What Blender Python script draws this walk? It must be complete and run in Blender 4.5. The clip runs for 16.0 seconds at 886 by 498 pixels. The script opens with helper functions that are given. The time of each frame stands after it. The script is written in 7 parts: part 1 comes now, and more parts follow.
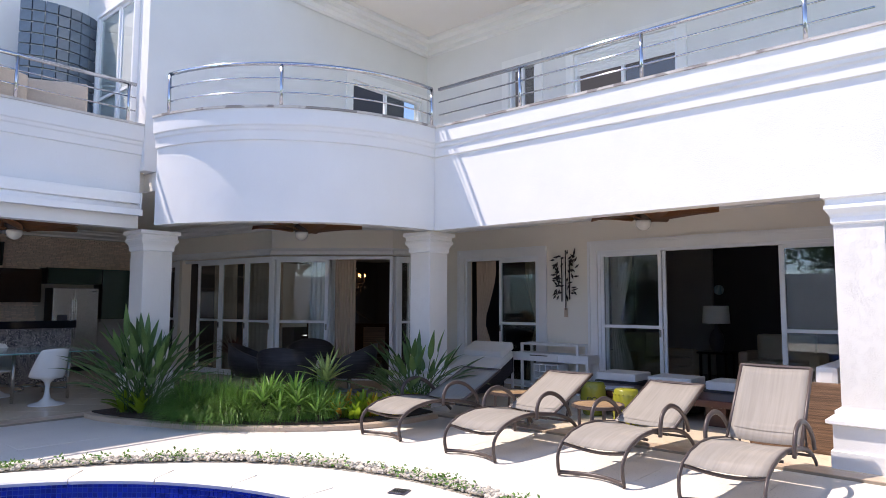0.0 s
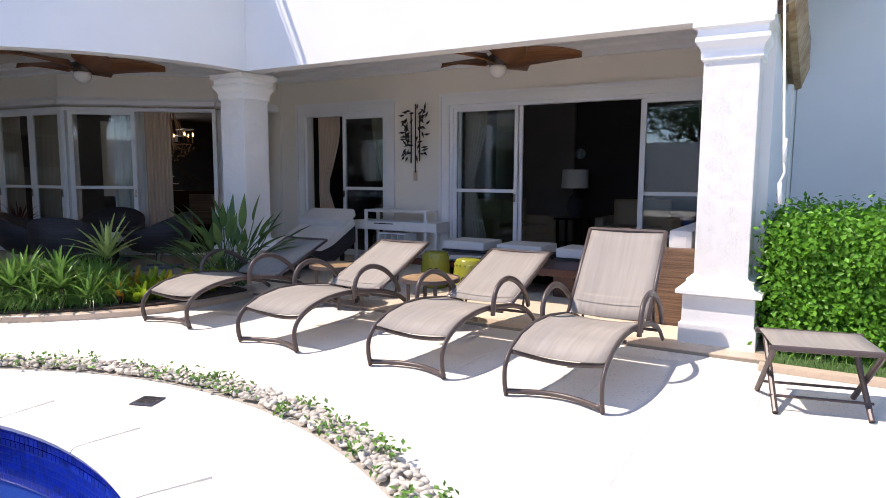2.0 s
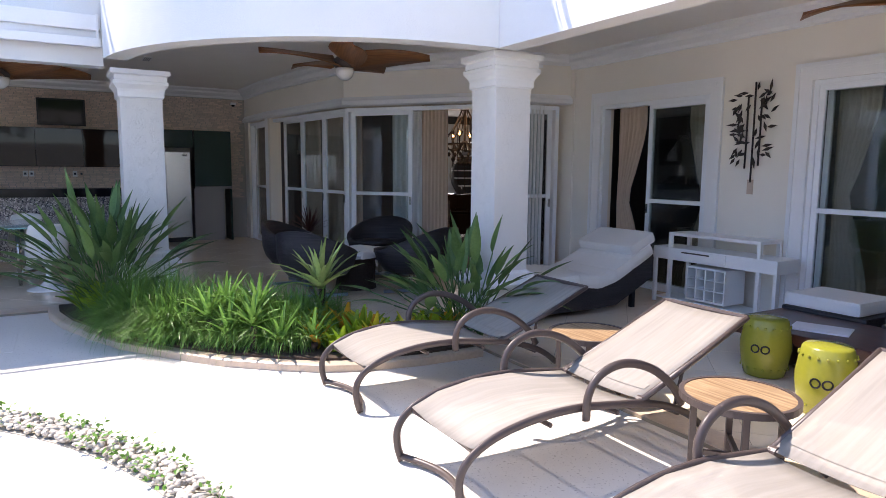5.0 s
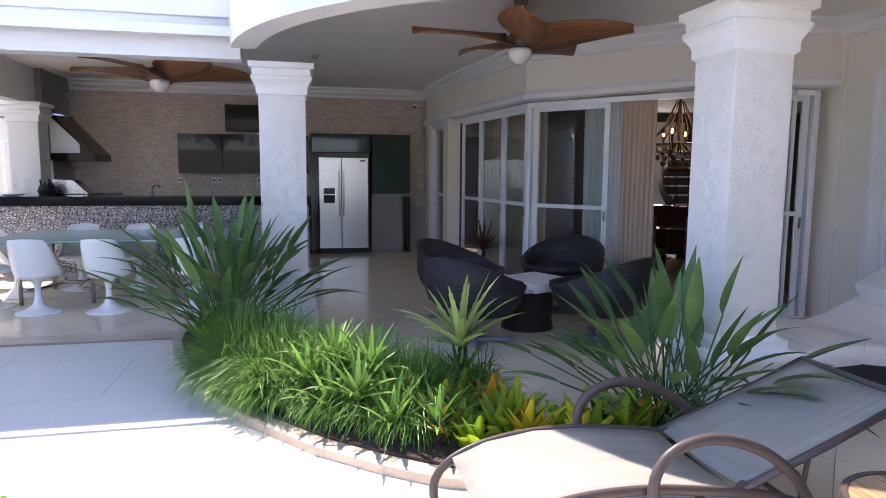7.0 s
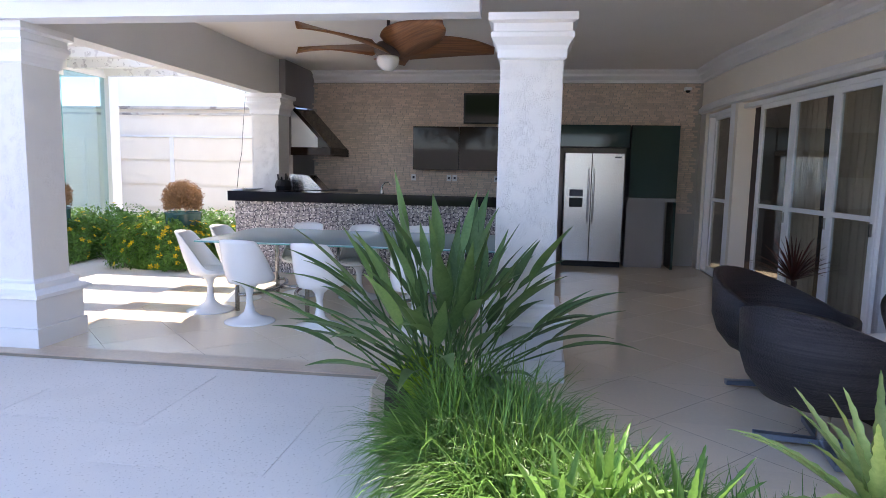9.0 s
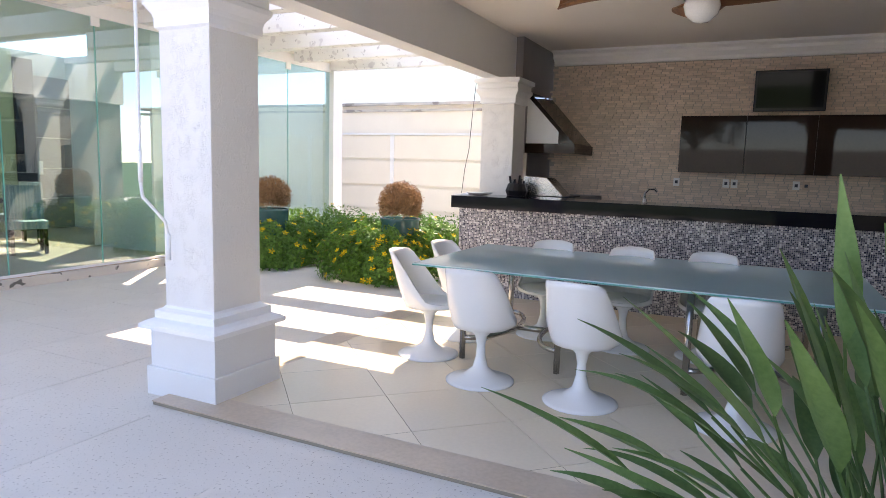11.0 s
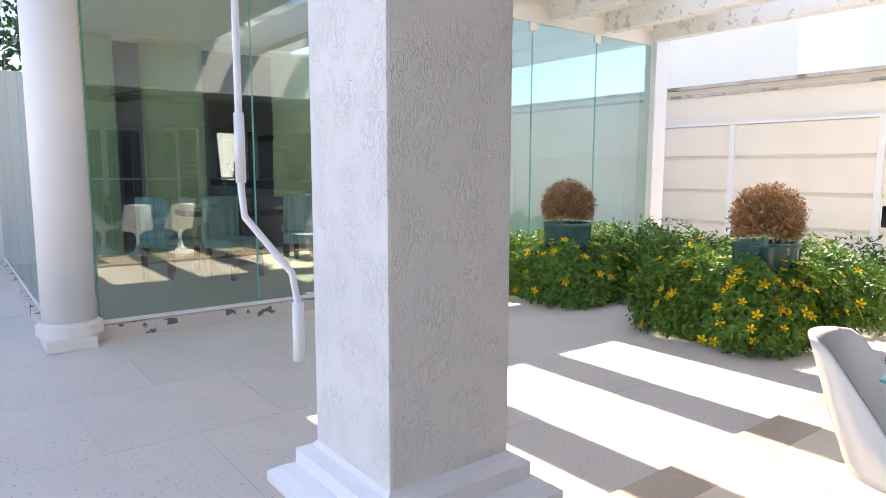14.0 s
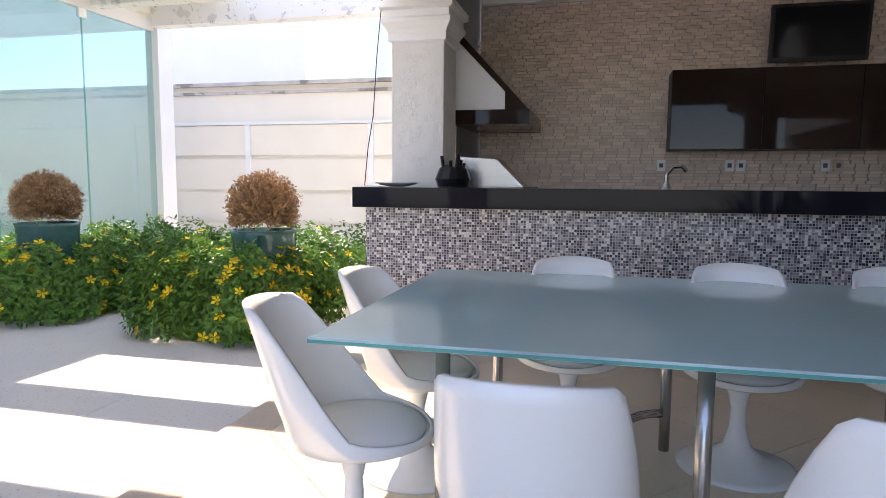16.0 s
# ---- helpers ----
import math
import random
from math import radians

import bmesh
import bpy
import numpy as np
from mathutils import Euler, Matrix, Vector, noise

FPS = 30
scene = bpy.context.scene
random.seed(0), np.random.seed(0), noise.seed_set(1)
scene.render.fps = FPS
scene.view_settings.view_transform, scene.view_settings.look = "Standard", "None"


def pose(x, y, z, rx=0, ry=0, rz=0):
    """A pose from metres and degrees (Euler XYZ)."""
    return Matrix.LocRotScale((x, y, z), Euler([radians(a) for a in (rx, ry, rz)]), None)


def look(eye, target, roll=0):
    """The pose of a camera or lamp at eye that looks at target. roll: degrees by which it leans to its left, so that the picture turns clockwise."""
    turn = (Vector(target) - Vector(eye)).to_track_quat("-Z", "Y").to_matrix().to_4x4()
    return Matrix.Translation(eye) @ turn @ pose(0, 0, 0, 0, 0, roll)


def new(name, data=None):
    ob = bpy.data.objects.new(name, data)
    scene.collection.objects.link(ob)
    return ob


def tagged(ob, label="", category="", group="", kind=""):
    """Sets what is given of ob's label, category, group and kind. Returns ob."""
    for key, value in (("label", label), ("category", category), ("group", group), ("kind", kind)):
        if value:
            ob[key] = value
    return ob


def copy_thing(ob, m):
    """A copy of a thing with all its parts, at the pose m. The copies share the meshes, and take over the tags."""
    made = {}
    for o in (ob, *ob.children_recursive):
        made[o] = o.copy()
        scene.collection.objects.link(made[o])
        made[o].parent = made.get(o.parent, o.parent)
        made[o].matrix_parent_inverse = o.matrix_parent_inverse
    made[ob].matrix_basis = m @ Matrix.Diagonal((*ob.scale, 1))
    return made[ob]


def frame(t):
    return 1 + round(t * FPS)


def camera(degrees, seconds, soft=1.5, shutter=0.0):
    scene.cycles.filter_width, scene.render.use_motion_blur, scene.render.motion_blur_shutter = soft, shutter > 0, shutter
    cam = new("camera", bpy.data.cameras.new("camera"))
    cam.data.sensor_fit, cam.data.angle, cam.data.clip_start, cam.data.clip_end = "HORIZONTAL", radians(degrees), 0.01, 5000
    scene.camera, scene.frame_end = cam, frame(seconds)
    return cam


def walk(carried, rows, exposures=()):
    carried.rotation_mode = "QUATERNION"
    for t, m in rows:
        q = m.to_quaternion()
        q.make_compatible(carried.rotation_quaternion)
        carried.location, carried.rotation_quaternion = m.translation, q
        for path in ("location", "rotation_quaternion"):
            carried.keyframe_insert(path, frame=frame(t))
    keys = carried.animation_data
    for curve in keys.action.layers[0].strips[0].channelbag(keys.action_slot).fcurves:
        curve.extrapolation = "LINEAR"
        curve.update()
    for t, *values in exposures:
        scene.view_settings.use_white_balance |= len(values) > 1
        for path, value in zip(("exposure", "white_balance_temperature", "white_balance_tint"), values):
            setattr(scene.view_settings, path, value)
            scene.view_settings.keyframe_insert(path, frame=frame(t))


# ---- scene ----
cam = camera(68.6, 16.0, soft=0.8)
PATH = [
    (0, (0.33, 0.205, 1.558), (-0.979, 1.708, 1.725), 0.2),
    (0.5, (0.258, 0.573, 1.501), (-0.899, 2.195, 1.669), -0.1),
    (1, (0.144, 0.937, 1.417), (-0.936, 2.62, 1.457), 0.3),
    (1.5, (0.032, 1.315, 1.405), (-0.988, 3.03, 1.267), 0.3),
    (2, (-0.011, 1.7, 1.407), (-1.017, 3.413, 1.182), 0.3),
    (2.5, (-0.12, 2.106, 1.37), (-1.125, 3.819, 1.133), 0.5),
    (3, (-0.281, 2.534, 1.353), (-1.289, 4.244, 1.109), 0.5),
    (3.5, (-0.427, 2.96, 1.401), (-1.447, 4.663, 1.154), 0.6),
    (4, (-0.659, 3.285, 1.466), (-1.879, 4.852, 1.223), 0.7),
    (4.5, (-0.889, 3.626, 1.535), (-2.419, 4.891, 1.294), 0.3),
    (5, (-1.205, 3.954, 1.566), (-2.917, 4.958, 1.322), 0.5),
    (5.2, (-1.355, 4.072, 1.572), (-3.097, 5.022, 1.327), 0.5),
    (7.3, (-3.026, 5.022, 1.609), (-4.982, 5.363, 1.369), 0.8),
    (7.5, (-3.2, 5.066, 1.593), (-5.166, 5.345, 1.349), 1.1),
    (8, (-3.691, 5.046, 1.601), (-5.672, 5.177, 1.358), 0.9),
    (8.5, (-4.175, 4.98, 1.585), (-6.16, 4.942, 1.343), 1.0),
    (9, (-4.677, 4.832, 1.554), (-6.643, 4.563, 1.312), 1.1),
    (9.2, (-4.865, 4.763, 1.555), (-6.82, 4.416, 1.311), 1.1),
    (11.3, (-6.70, 3.565, 1.535), (-8.447, 2.625, 1.283), 1.5),
    (11.5, (-6.833, 3.402, 1.525), (-8.55, 2.405, 1.274), 1.4),
    (12, (-7.14, 3.005, 1.52), (-8.718, 1.803, 1.264), 1.2),
    (12.5, (-7.45, 2.66, 1.505), (-8.843, 1.247, 1.252), 1.1),
    (13, (-7.782, 2.424, 1.503), (-9.013, 0.868, 1.256), 0.6),
    (13.5, (-8.233, 2.256, 1.455), (-9.438, 0.678, 1.213), 0.2),
    (14, (-8.578, 2.145, 1.436), (-9.785, 0.57, 1.192), 0.1),
    (14.5, (-8.848, 2.135, 1.393), (-10.27, 0.749, 1.155), 0.1),
    (15, (-8.993, 2.166, 1.341), (-10.682, 1.119, 1.114), 0.2),
    (15.5, (-9.083, 2.193, 1.282), (-10.909, 1.406, 1.067), 0.4),
    (16, (-9.165, 2.239, 1.242), (-11.096, 1.76, 1.036), 0.4),
]
EXPOSURES = [(0, 1.42, 7150, 20), (3, 1.64, 7150, 20), (4.3, 1.98, 7100, 20), (5, 2.04, 7050, 20), (7.5, 2.48, 7150, 22), (9, 2.58, 7250, 21), (11.5, 2.57, 8450, 20), (13, 2.36, 7650, 19), (14.5, 2.34, 8500, 20), (16, 2.42, 7750, 20)]
walk(cam, [(t, look(eye, target, roll)) for t, eye, target, roll in PATH], EXPOSURES)

# ---- world, sun, exposure ----
SUN = Vector((-0.5, -0.36, 1.0)).normalized()
world = bpy.data.worlds.new("sky")
scene.world = world
world.use_nodes = True
wn = world.node_tree.nodes
wl = world.node_tree.links
sky = wn.new("ShaderNodeTexSky")
sky.sky_type = "NISHITA"
sky.sun_disc = False
sky.sun_elevation = math.asin(SUN.z)
sky.sun_rotation = math.atan2(SUN.x, SUN.y)
sky.air_density, sky.dust_density, sky.ozone_density = 0.62, 0.0, 2.0
wl.new(sky.outputs[0], wn["Background"].inputs[0])
wn["Background"].inputs[1].default_value = 0.15
sun = new("sun", bpy.data.lights.new("sun", "SUN"))
sun.data.energy, sun.data.angle, sun.data.color = 2.3, radians(0.53), (1.0, 0.97, 0.92)
sun.matrix_world = look(SUN * 60, (0, 0, 0))


# ---- materials ----
def mat(name, color, rough=0.6, metal=0.0, var=0.08, scale=6.0, fine=90.0, bump=0.15, dist=0.004, spec=0.5, tint=None, coat=0.0, random_tint=0.0, emit=None):
    """Principled paint with large stains, fine grain and relief."""
    m = bpy.data.materials.new(name)
    m.use_nodes = True
    n, l = m.node_tree.nodes, m.node_tree.links
    b = n["Principled BSDF"]
    b.inputs["Roughness"].default_value = rough
    b.inputs["Metallic"].default_value = metal
    b.inputs["Specular IOR Level"].default_value = spec
    b.inputs["Coat Weight"].default_value = coat
    if emit:
        b.inputs["Emission Color"].default_value = (*emit[:3], 1)
        b.inputs["Emission Strength"].default_value = emit[3]
    tc = n.new("ShaderNodeTexCoord")
    big = n.new("ShaderNodeTexNoise")
    big.inputs["Scale"].default_value = scale * 0.25
    big.inputs["Detail"].default_value = 5
    small = n.new("ShaderNodeTexNoise")
    small.inputs["Scale"].default_value = fine
    small.inputs["Detail"].default_value = 3
    l.new(tc.outputs["Object"], big.inputs["Vector"])
    l.new(tc.outputs["Object"], small.inputs["Vector"])
    ramp = n.new("ShaderNodeValToRGB")
    dark = tint if tint else tuple(c * (1 - var * 2) for c in color)
    ramp.color_ramp.elements[0].position, ramp.color_ramp.elements[1].position = 0.25, 0.62
    ramp.color_ramp.elements[0].color, ramp.color_ramp.elements[1].color = (*dark, 1), (*color, 1)
    mixf = n.new("ShaderNodeMath")
    mixf.operation = "MULTIPLY_ADD"
    mixf.inputs[1].default_value = 0.35
    l.new(small.outputs["Fac"], mixf.inputs[0])
    half = n.new("ShaderNodeMath")
    half.operation = "MULTIPLY"
    half.inputs[1].default_value = 0.65
    l.new(big.outputs["Fac"], half.inputs[0])
    l.new(half.outputs[0], mixf.inputs[2])
    l.new(mixf.outputs[0], ramp.inputs["Fac"])
    out = ramp.outputs["Color"]
    if random_tint:
        info = n.new("ShaderNodeObjectInfo")
        geo = n.new("ShaderNodeNewGeometry")
        add = n.new("ShaderNodeMath")
        add.operation = "ADD"
        l.new(info.outputs["Random"], add.inputs[0])
        l.new(geo.outputs["Random Per Island"], add.inputs[1])
        fr = n.new("ShaderNodeMath")
        fr.operation = "FRACT"
        l.new(add.outputs[0], fr.inputs[0])
        mr = n.new("ShaderNodeMapRange")
        mr.inputs["To Min"].default_value, mr.inputs["To Max"].default_value = 1 - random_tint, 1 + random_tint
        l.new(fr.outputs[0], mr.inputs["Value"])
        hsv = n.new("ShaderNodeHueSaturation")
        l.new(mr.outputs[0], hsv.inputs["Value"])
        l.new(out, hsv.inputs["Color"])
        out = hsv.outputs["Color"]
    l.new(out, b.inputs["Base Color"])
    if bump:
        bp = n.new("ShaderNodeBump")
        bp.inputs["Strength"].default_value = bump
        bp.inputs["Distance"].default_value = dist
        l.new(small.outputs["Fac"], bp.inputs["Height"])
        l.new(bp.outputs["Normal"], b.inputs["Normal"])
    return m


def bsdf(m):
    return m.node_tree.nodes["Principled BSDF"]


def glass_mat(name, color, mix, rough=0.0):
    """Thin pane: clear sheet with a mirror gloss that grows at grazing angles."""
    m = bpy.data.materials.new(name)
    m.use_nodes = True
    n, l = m.node_tree.nodes, m.node_tree.links
    n.remove(n["Principled BSDF"])
    tr = n.new("ShaderNodeBsdfTransparent")
    tr.inputs[0].default_value = (*color, 1)
    gl = n.new("ShaderNodeBsdfGlossy")
    gl.inputs["Roughness"].default_value = rough
    lw = n.new("ShaderNodeLayerWeight")
    lw.inputs["Blend"].default_value = 0.5
    pw5 = n.new("ShaderNodeMath")
    pw5.operation = "POWER"
    pw5.inputs[1].default_value = 4.0
    l.new(lw.outputs["Facing"], pw5.inputs[0])
    fr = n.new("ShaderNodeMath")
    fr.operation = "MULTIPLY_ADD"
    fr.inputs[1].default_value, fr.inputs[2].default_value = 0.8, mix
    fr.use_clamp = True
    l.new(pw5.outputs[0], fr.inputs[0])
    mx = n.new("ShaderNodeMixShader")
    l.new(fr.outputs[0], mx.inputs[0])
    l.new(tr.outputs[0], mx.inputs[1])
    l.new(gl.outputs[0], mx.inputs[2])
    l.new(mx.outputs[0], n["Material Output"].inputs[0])
    return m


STUCCO = mat("white stucco", (0.78, 0.78, 0.77), 0.8, var=0.03, fine=120, bump=0.35, dist=0.006)
CREAM = mat("cream wall paint", (0.86, 0.805, 0.71), 0.8, var=0.03, fine=140, bump=0.2)
TRIM = mat("white trim paint", (0.86, 0.86, 0.85), 0.45, var=0.03, fine=60, bump=0.05)
CEIL = mat("white ceiling paint", (0.88, 0.845, 0.79), 0.8, var=0.02, fine=150, bump=0.08)
ALU = mat("white lacquered aluminium", (0.85, 0.87, 0.89), 0.3, var=0.02, bump=0.0)
PATIO = mat("pale stone paving", (0.72, 0.665, 0.59), 0.7, var=0.06, scale=3, fine=160, bump=0.3, dist=0.003)
TILE = mat("polished beige porcelain", (0.80, 0.68, 0.52), 0.14, var=0.05, scale=4, fine=40, bump=0.0, spec=0.32, random_tint=0.03)
JOINT = mat("tile joint", (0.30, 0.25, 0.19), 0.8)
BORDER = mat("beige stone border", (0.60, 0.47, 0.35), 0.35, var=0.15, fine=40, bump=0.1)
CAP = mat("weathered parapet coping", (0.62, 0.58, 0.54), 0.8, var=0.2, scale=16, fine=60, bump=0.3)
BRICK = mat("grey beige split brick", (0.73, 0.585, 0.475), 0.75, var=0.08, scale=10, fine=70, bump=0.4, random_tint=0.13)
MORTAR = mat("mortar", (0.48, 0.43, 0.37), 0.9)
STEEL = mat("polished stainless steel", (0.50, 0.52, 0.56), 0.14, metal=1.0, var=0.02, bump=0.0)
BRUSH = mat("brushed stainless steel", (0.50, 0.48, 0.46), 0.27, metal=1.0, var=0.05, scale=3, fine=200, bump=0.05)
BLACKSTONE = mat("polished black granite", (0.010, 0.010, 0.016), 0.05, var=0.2, fine=200, bump=0.0, spec=0.16)
DARKWOOD = mat("dark brown lacquer", (0.030, 0.017, 0.013), 0.04, var=0.2, scale=4, fine=40, bump=0.0, spec=0.14)
GREENCAB = mat("dark green glass cabinet front", (0.030, 0.055, 0.047), 0.06, var=0.08, bump=0.0, spec=0.2)
PANE = glass_mat("window pane", (0.84, 0.88, 0.88), 0.055)
GREENGLASS = glass_mat("tempered green glass", (0.70, 0.86, 0.84), 0.20)
# dark colour that also stands in for the dimness of indoor rooms
DIMWALL = mat("dark wall and room gloom", (0.05, 0.047, 0.052), 0.7)
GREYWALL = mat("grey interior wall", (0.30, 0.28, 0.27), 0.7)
DARKFLOOR = mat("interior floor", (0.32, 0.25, 0.18), 0.2, random_tint=0.05)
SOIL = mat("planting soil", (0.07, 0.045, 0.03), 0.95, var=0.3, fine=60, bump=0.8, dist=0.02)
LAWN = mat("lawn ground", (0.07, 0.14, 0.03), 0.9, var=0.25, scale=4, fine=120, bump=0.8, dist=0.02)
POOLTILE = mat("cobalt pool mosaic", (0.01, 0.045, 0.42), 0.12, var=0.2, fine=30, bump=0.0, random_tint=0.35)
GROUT = mat("pool grout", (0.10, 0.20, 0.55), 0.7)
COPING = mat("pool coping stone", (0.82, 0.79, 0.73), 0.65, var=0.04, fine=150, bump=0.25)


def worms(m, sx, sz, depth, amount=0.5):
    """Raked render: short raised ridges scattered over the wall."""
    n, l = m.node_tree.nodes, m.node_tree.links
    b = bsdf(m)
    tc = n.new("ShaderNodeTexCoord")
    mp = n.new("ShaderNodeMapping")
    mp.inputs["Scale"].default_value = (sx, sx, sz)
    l.new(tc.outputs["Object"], mp.inputs["Vector"])
    a = n.new("ShaderNodeTexNoise")
    a.inputs["Scale"].default_value, a.inputs["Detail"].default_value, a.inputs["Distortion"].default_value = 1.0, 1.5, 1.2
    l.new(mp.outputs[0], a.inputs["Vector"])
    r = n.new("ShaderNodeValToRGB")
    e = r.color_ramp.elements
    e[0].position, e[0].color = 0.42, (0, 0, 0, 1)
    e[1].position, e[1].color = 0.49, (1, 1, 1, 1)
    k = e.new(0.56)
    k.color = (0, 0, 0, 1)
    l.new(a.outputs["Fac"], r.inputs[0])
    c = n.new("ShaderNodeTexNoise")
    c.inputs["Scale"].default_value = 9.0
    l.new(tc.outputs["Object"], c.inputs["Vector"])
    rc = n.new("ShaderNodeValToRGB")
    rc.color_ramp.elements[0].position, rc.color_ramp.elements[1].position = 0.38, 0.62
    l.new(c.outputs["Fac"], rc.inputs[0])
    mul = n.new("ShaderNodeMath")
    mul.operation = "MULTIPLY"
    l.new(r.outputs[0], mul.inputs[0])
    l.new(rc.outputs[0], mul.inputs[1])
    bp = n.new("ShaderNodeBump")
    bp.inputs["Strength"].default_value, bp.inputs["Distance"].default_value = amount, depth
    l.new(mul.outputs[0], bp.inputs["Height"])
    old = b.inputs["Normal"].links[0].from_socket if b.inputs["Normal"].links else None
    if old is not None:
        l.new(old, bp.inputs["Normal"])
    l.new(bp.outputs[0], b.inputs["Normal"])
    return m


def pits(m, scale, cut, color, amount=0.6):
    """Small dark pores."""
    n, l = m.node_tree.nodes, m.node_tree.links
    b = bsdf(m)
    src = b.inputs["Base Color"].links[0].from_socket
    tc = n.new("ShaderNodeTexCoord")
    a = n.new("ShaderNodeTexNoise")
    a.inputs["Scale"].default_value, a.inputs["Detail"].default_value = scale, 2.0
    l.new(tc.outputs["Object"], a.inputs["Vector"])
    r = n.new("ShaderNodeMapRange")
    r.inputs["From Min"].default_value, r.inputs["From Max"].default_value = cut, cut + 0.04
    r.inputs["To Max"].default_value = amount
    l.new(a.outputs["Fac"], r.inputs["Value"])
    mx = n.new("ShaderNodeMix")
    mx.data_type = "RGBA"
    mx.inputs[7].default_value = (*color, 1)
    l.new(r.outputs[0], mx.inputs[0])
    l.new(src, mx.inputs[6])
    l.new(mx.outputs[2], b.inputs["Base Color"])
    return m


RENDERCOAT = worms(mat("raked white render", (0.80, 0.775, 0.73), 0.85, var=0.03, fine=160, bump=0.3, dist=0.003), 58, 30, 0.005, 0.65)
worms(STUCCO, 70, 40, 0.004, 0.3)
pits(PATIO, 60, 0.635, (0.36, 0.31, 0.25), 0.7)
pits(PATIO, 1.3, 0.60, (0.62, 0.57, 0.50), 0.35)
pits(CAP, 3.0, 0.52, (0.14, 0.12, 0.11), 0.7)
BEAM = pits(pits(mat("stained white beam", (0.83, 0.83, 0.82), 0.8, var=0.04, bump=0.2), 4.5, 0.60, (0.42, 0.39, 0.42), 0.4), 14.0, 0.64, (0.25, 0.23, 0.25), 0.45)


# ---- mesh helpers ----
def link_mesh(name, bm, material, smooth=False):
    me = bpy.data.meshes.new(name)
    bmesh.ops.recalc_face_normals(bm, faces=bm.faces)
    bm.to_mesh(me)
    bm.free()
    if smooth:
        for p in me.polygons:
            p.use_smooth = True
    for mm in (material if isinstance(material, (list, tuple)) else [material]):
        me.materials.append(mm)
    return new(name, me)


def part(name, bm, material, parent=None, label="", smooth=False):
    ob = link_mesh(name, bm, material, smooth)
    if parent is not None:
        ob.parent = parent
    return tagged(ob, label)


def thing(name, m, label, category, group=""):
    ob = new(name)
    ob.empty_display_size = 0.1
    ob.matrix_world = m
    return tagged(ob, label, category, group)


def fixed(name, bm, material, label="", smooth=False, category=""):
    """A piece of the setting."""
    return tagged(link_mesh(name, bm, material, smooth), label, category, kind="structure")


def box(bm, x0, x1, y0, y1, z0, z1, bevel=0.0, m=None):
    r = bmesh.ops.create_cube(bm, size=1.0)
    vs = r["verts"]
    bmesh.ops.scale(bm, vec=(x1 - x0, y1 - y0, z1 - z0), verts=vs)
    bmesh.ops.translate(bm, vec=((x0 + x1) / 2, (y0 + y1) / 2, (z0 + z1) / 2), verts=vs)
    if bevel:
        es = {e for v in vs for e in v.link_edges}
        vs = bmesh.ops.bevel(bm, geom=list(es), offset=bevel, segments=2, affect="EDGES", profile=0.7)["verts"]
    if m is not None:
        bmesh.ops.transform(bm, matrix=m, verts=vs)
    return bm


def boxes(*rows, bevel=0.0):
    bm = bmesh.new()
    for r in rows:
        box(bm, *r, bevel=bevel)
    return bm


def lathe(profile, n=24, bm=None, m=None, closed=True):
    """Turn (radius, z) rows round z."""
    bm = bm or bmesh.new()
    rings = []
    for r, z in profile:
        rings.append([bm.verts.new((r * math.cos(2 * math.pi * k / n), r * math.sin(2 * math.pi * k / n), z)) for k in range(n)])
    for a, b in zip(rings, rings[1:]):
        for k in range(n):
            bm.faces.new((a[k], a[(k + 1) % n], b[(k + 1) % n], b[k]))
    if closed:
        bm.faces.new(rings[0][::-1])
        bm.faces.new(rings[-1])
    if m is not None:
        bmesh.ops.transform(bm, matrix=m, verts=[v for ring in rings for v in ring])
    return bm


def tube(points, radius, n=8, bm=None, closed=False, flat=1.0):
    """Sweep a round (or flattened) section along points; radius may be a list."""
    bm = bm or bmesh.new()
    pts = [Vector(p) for p in points]
    rad = radius if isinstance(radius, (list, tuple)) else [radius] * len(pts)
    rings = []
    side = None
    for i, p in enumerate(pts):
        a = pts[i - 1] if i else (pts[-1] if closed else p)
        b = pts[i + 1] if i + 1 < len(pts) else (pts[0] if closed else p)
        d = (b - a).normalized()
        if side is None:
            side = d.cross(Vector((0, 0, 1)))
            if side.length < 0.3:
                side = d.cross(Vector((0, 1, 0))) if abs(d.y) < 0.9 else d.cross(Vector((1, 0, 0)))
        else:
            side = side - d * side.dot(d)
        side.normalize()
        top = side.cross(d).normalized()
        rings.append([bm.verts.new(p + rad[i] * (math.cos(2 * math.pi * k / n) * side * flat + math.sin(2 * math.pi * k / n) * top)) for k in range(n)])
    pairs = list(zip(rings, rings[1:])) + ([(rings[-1], rings[0])] if closed else [])
    for a, b in pairs:
        for k in range(n):
            bm.faces.new((a[k], a[(k + 1) % n], b[(k + 1) % n], b[k]))
    if not closed:
        bm.faces.new(rings[0][::-1])
        bm.faces.new(rings[-1])
    return bm


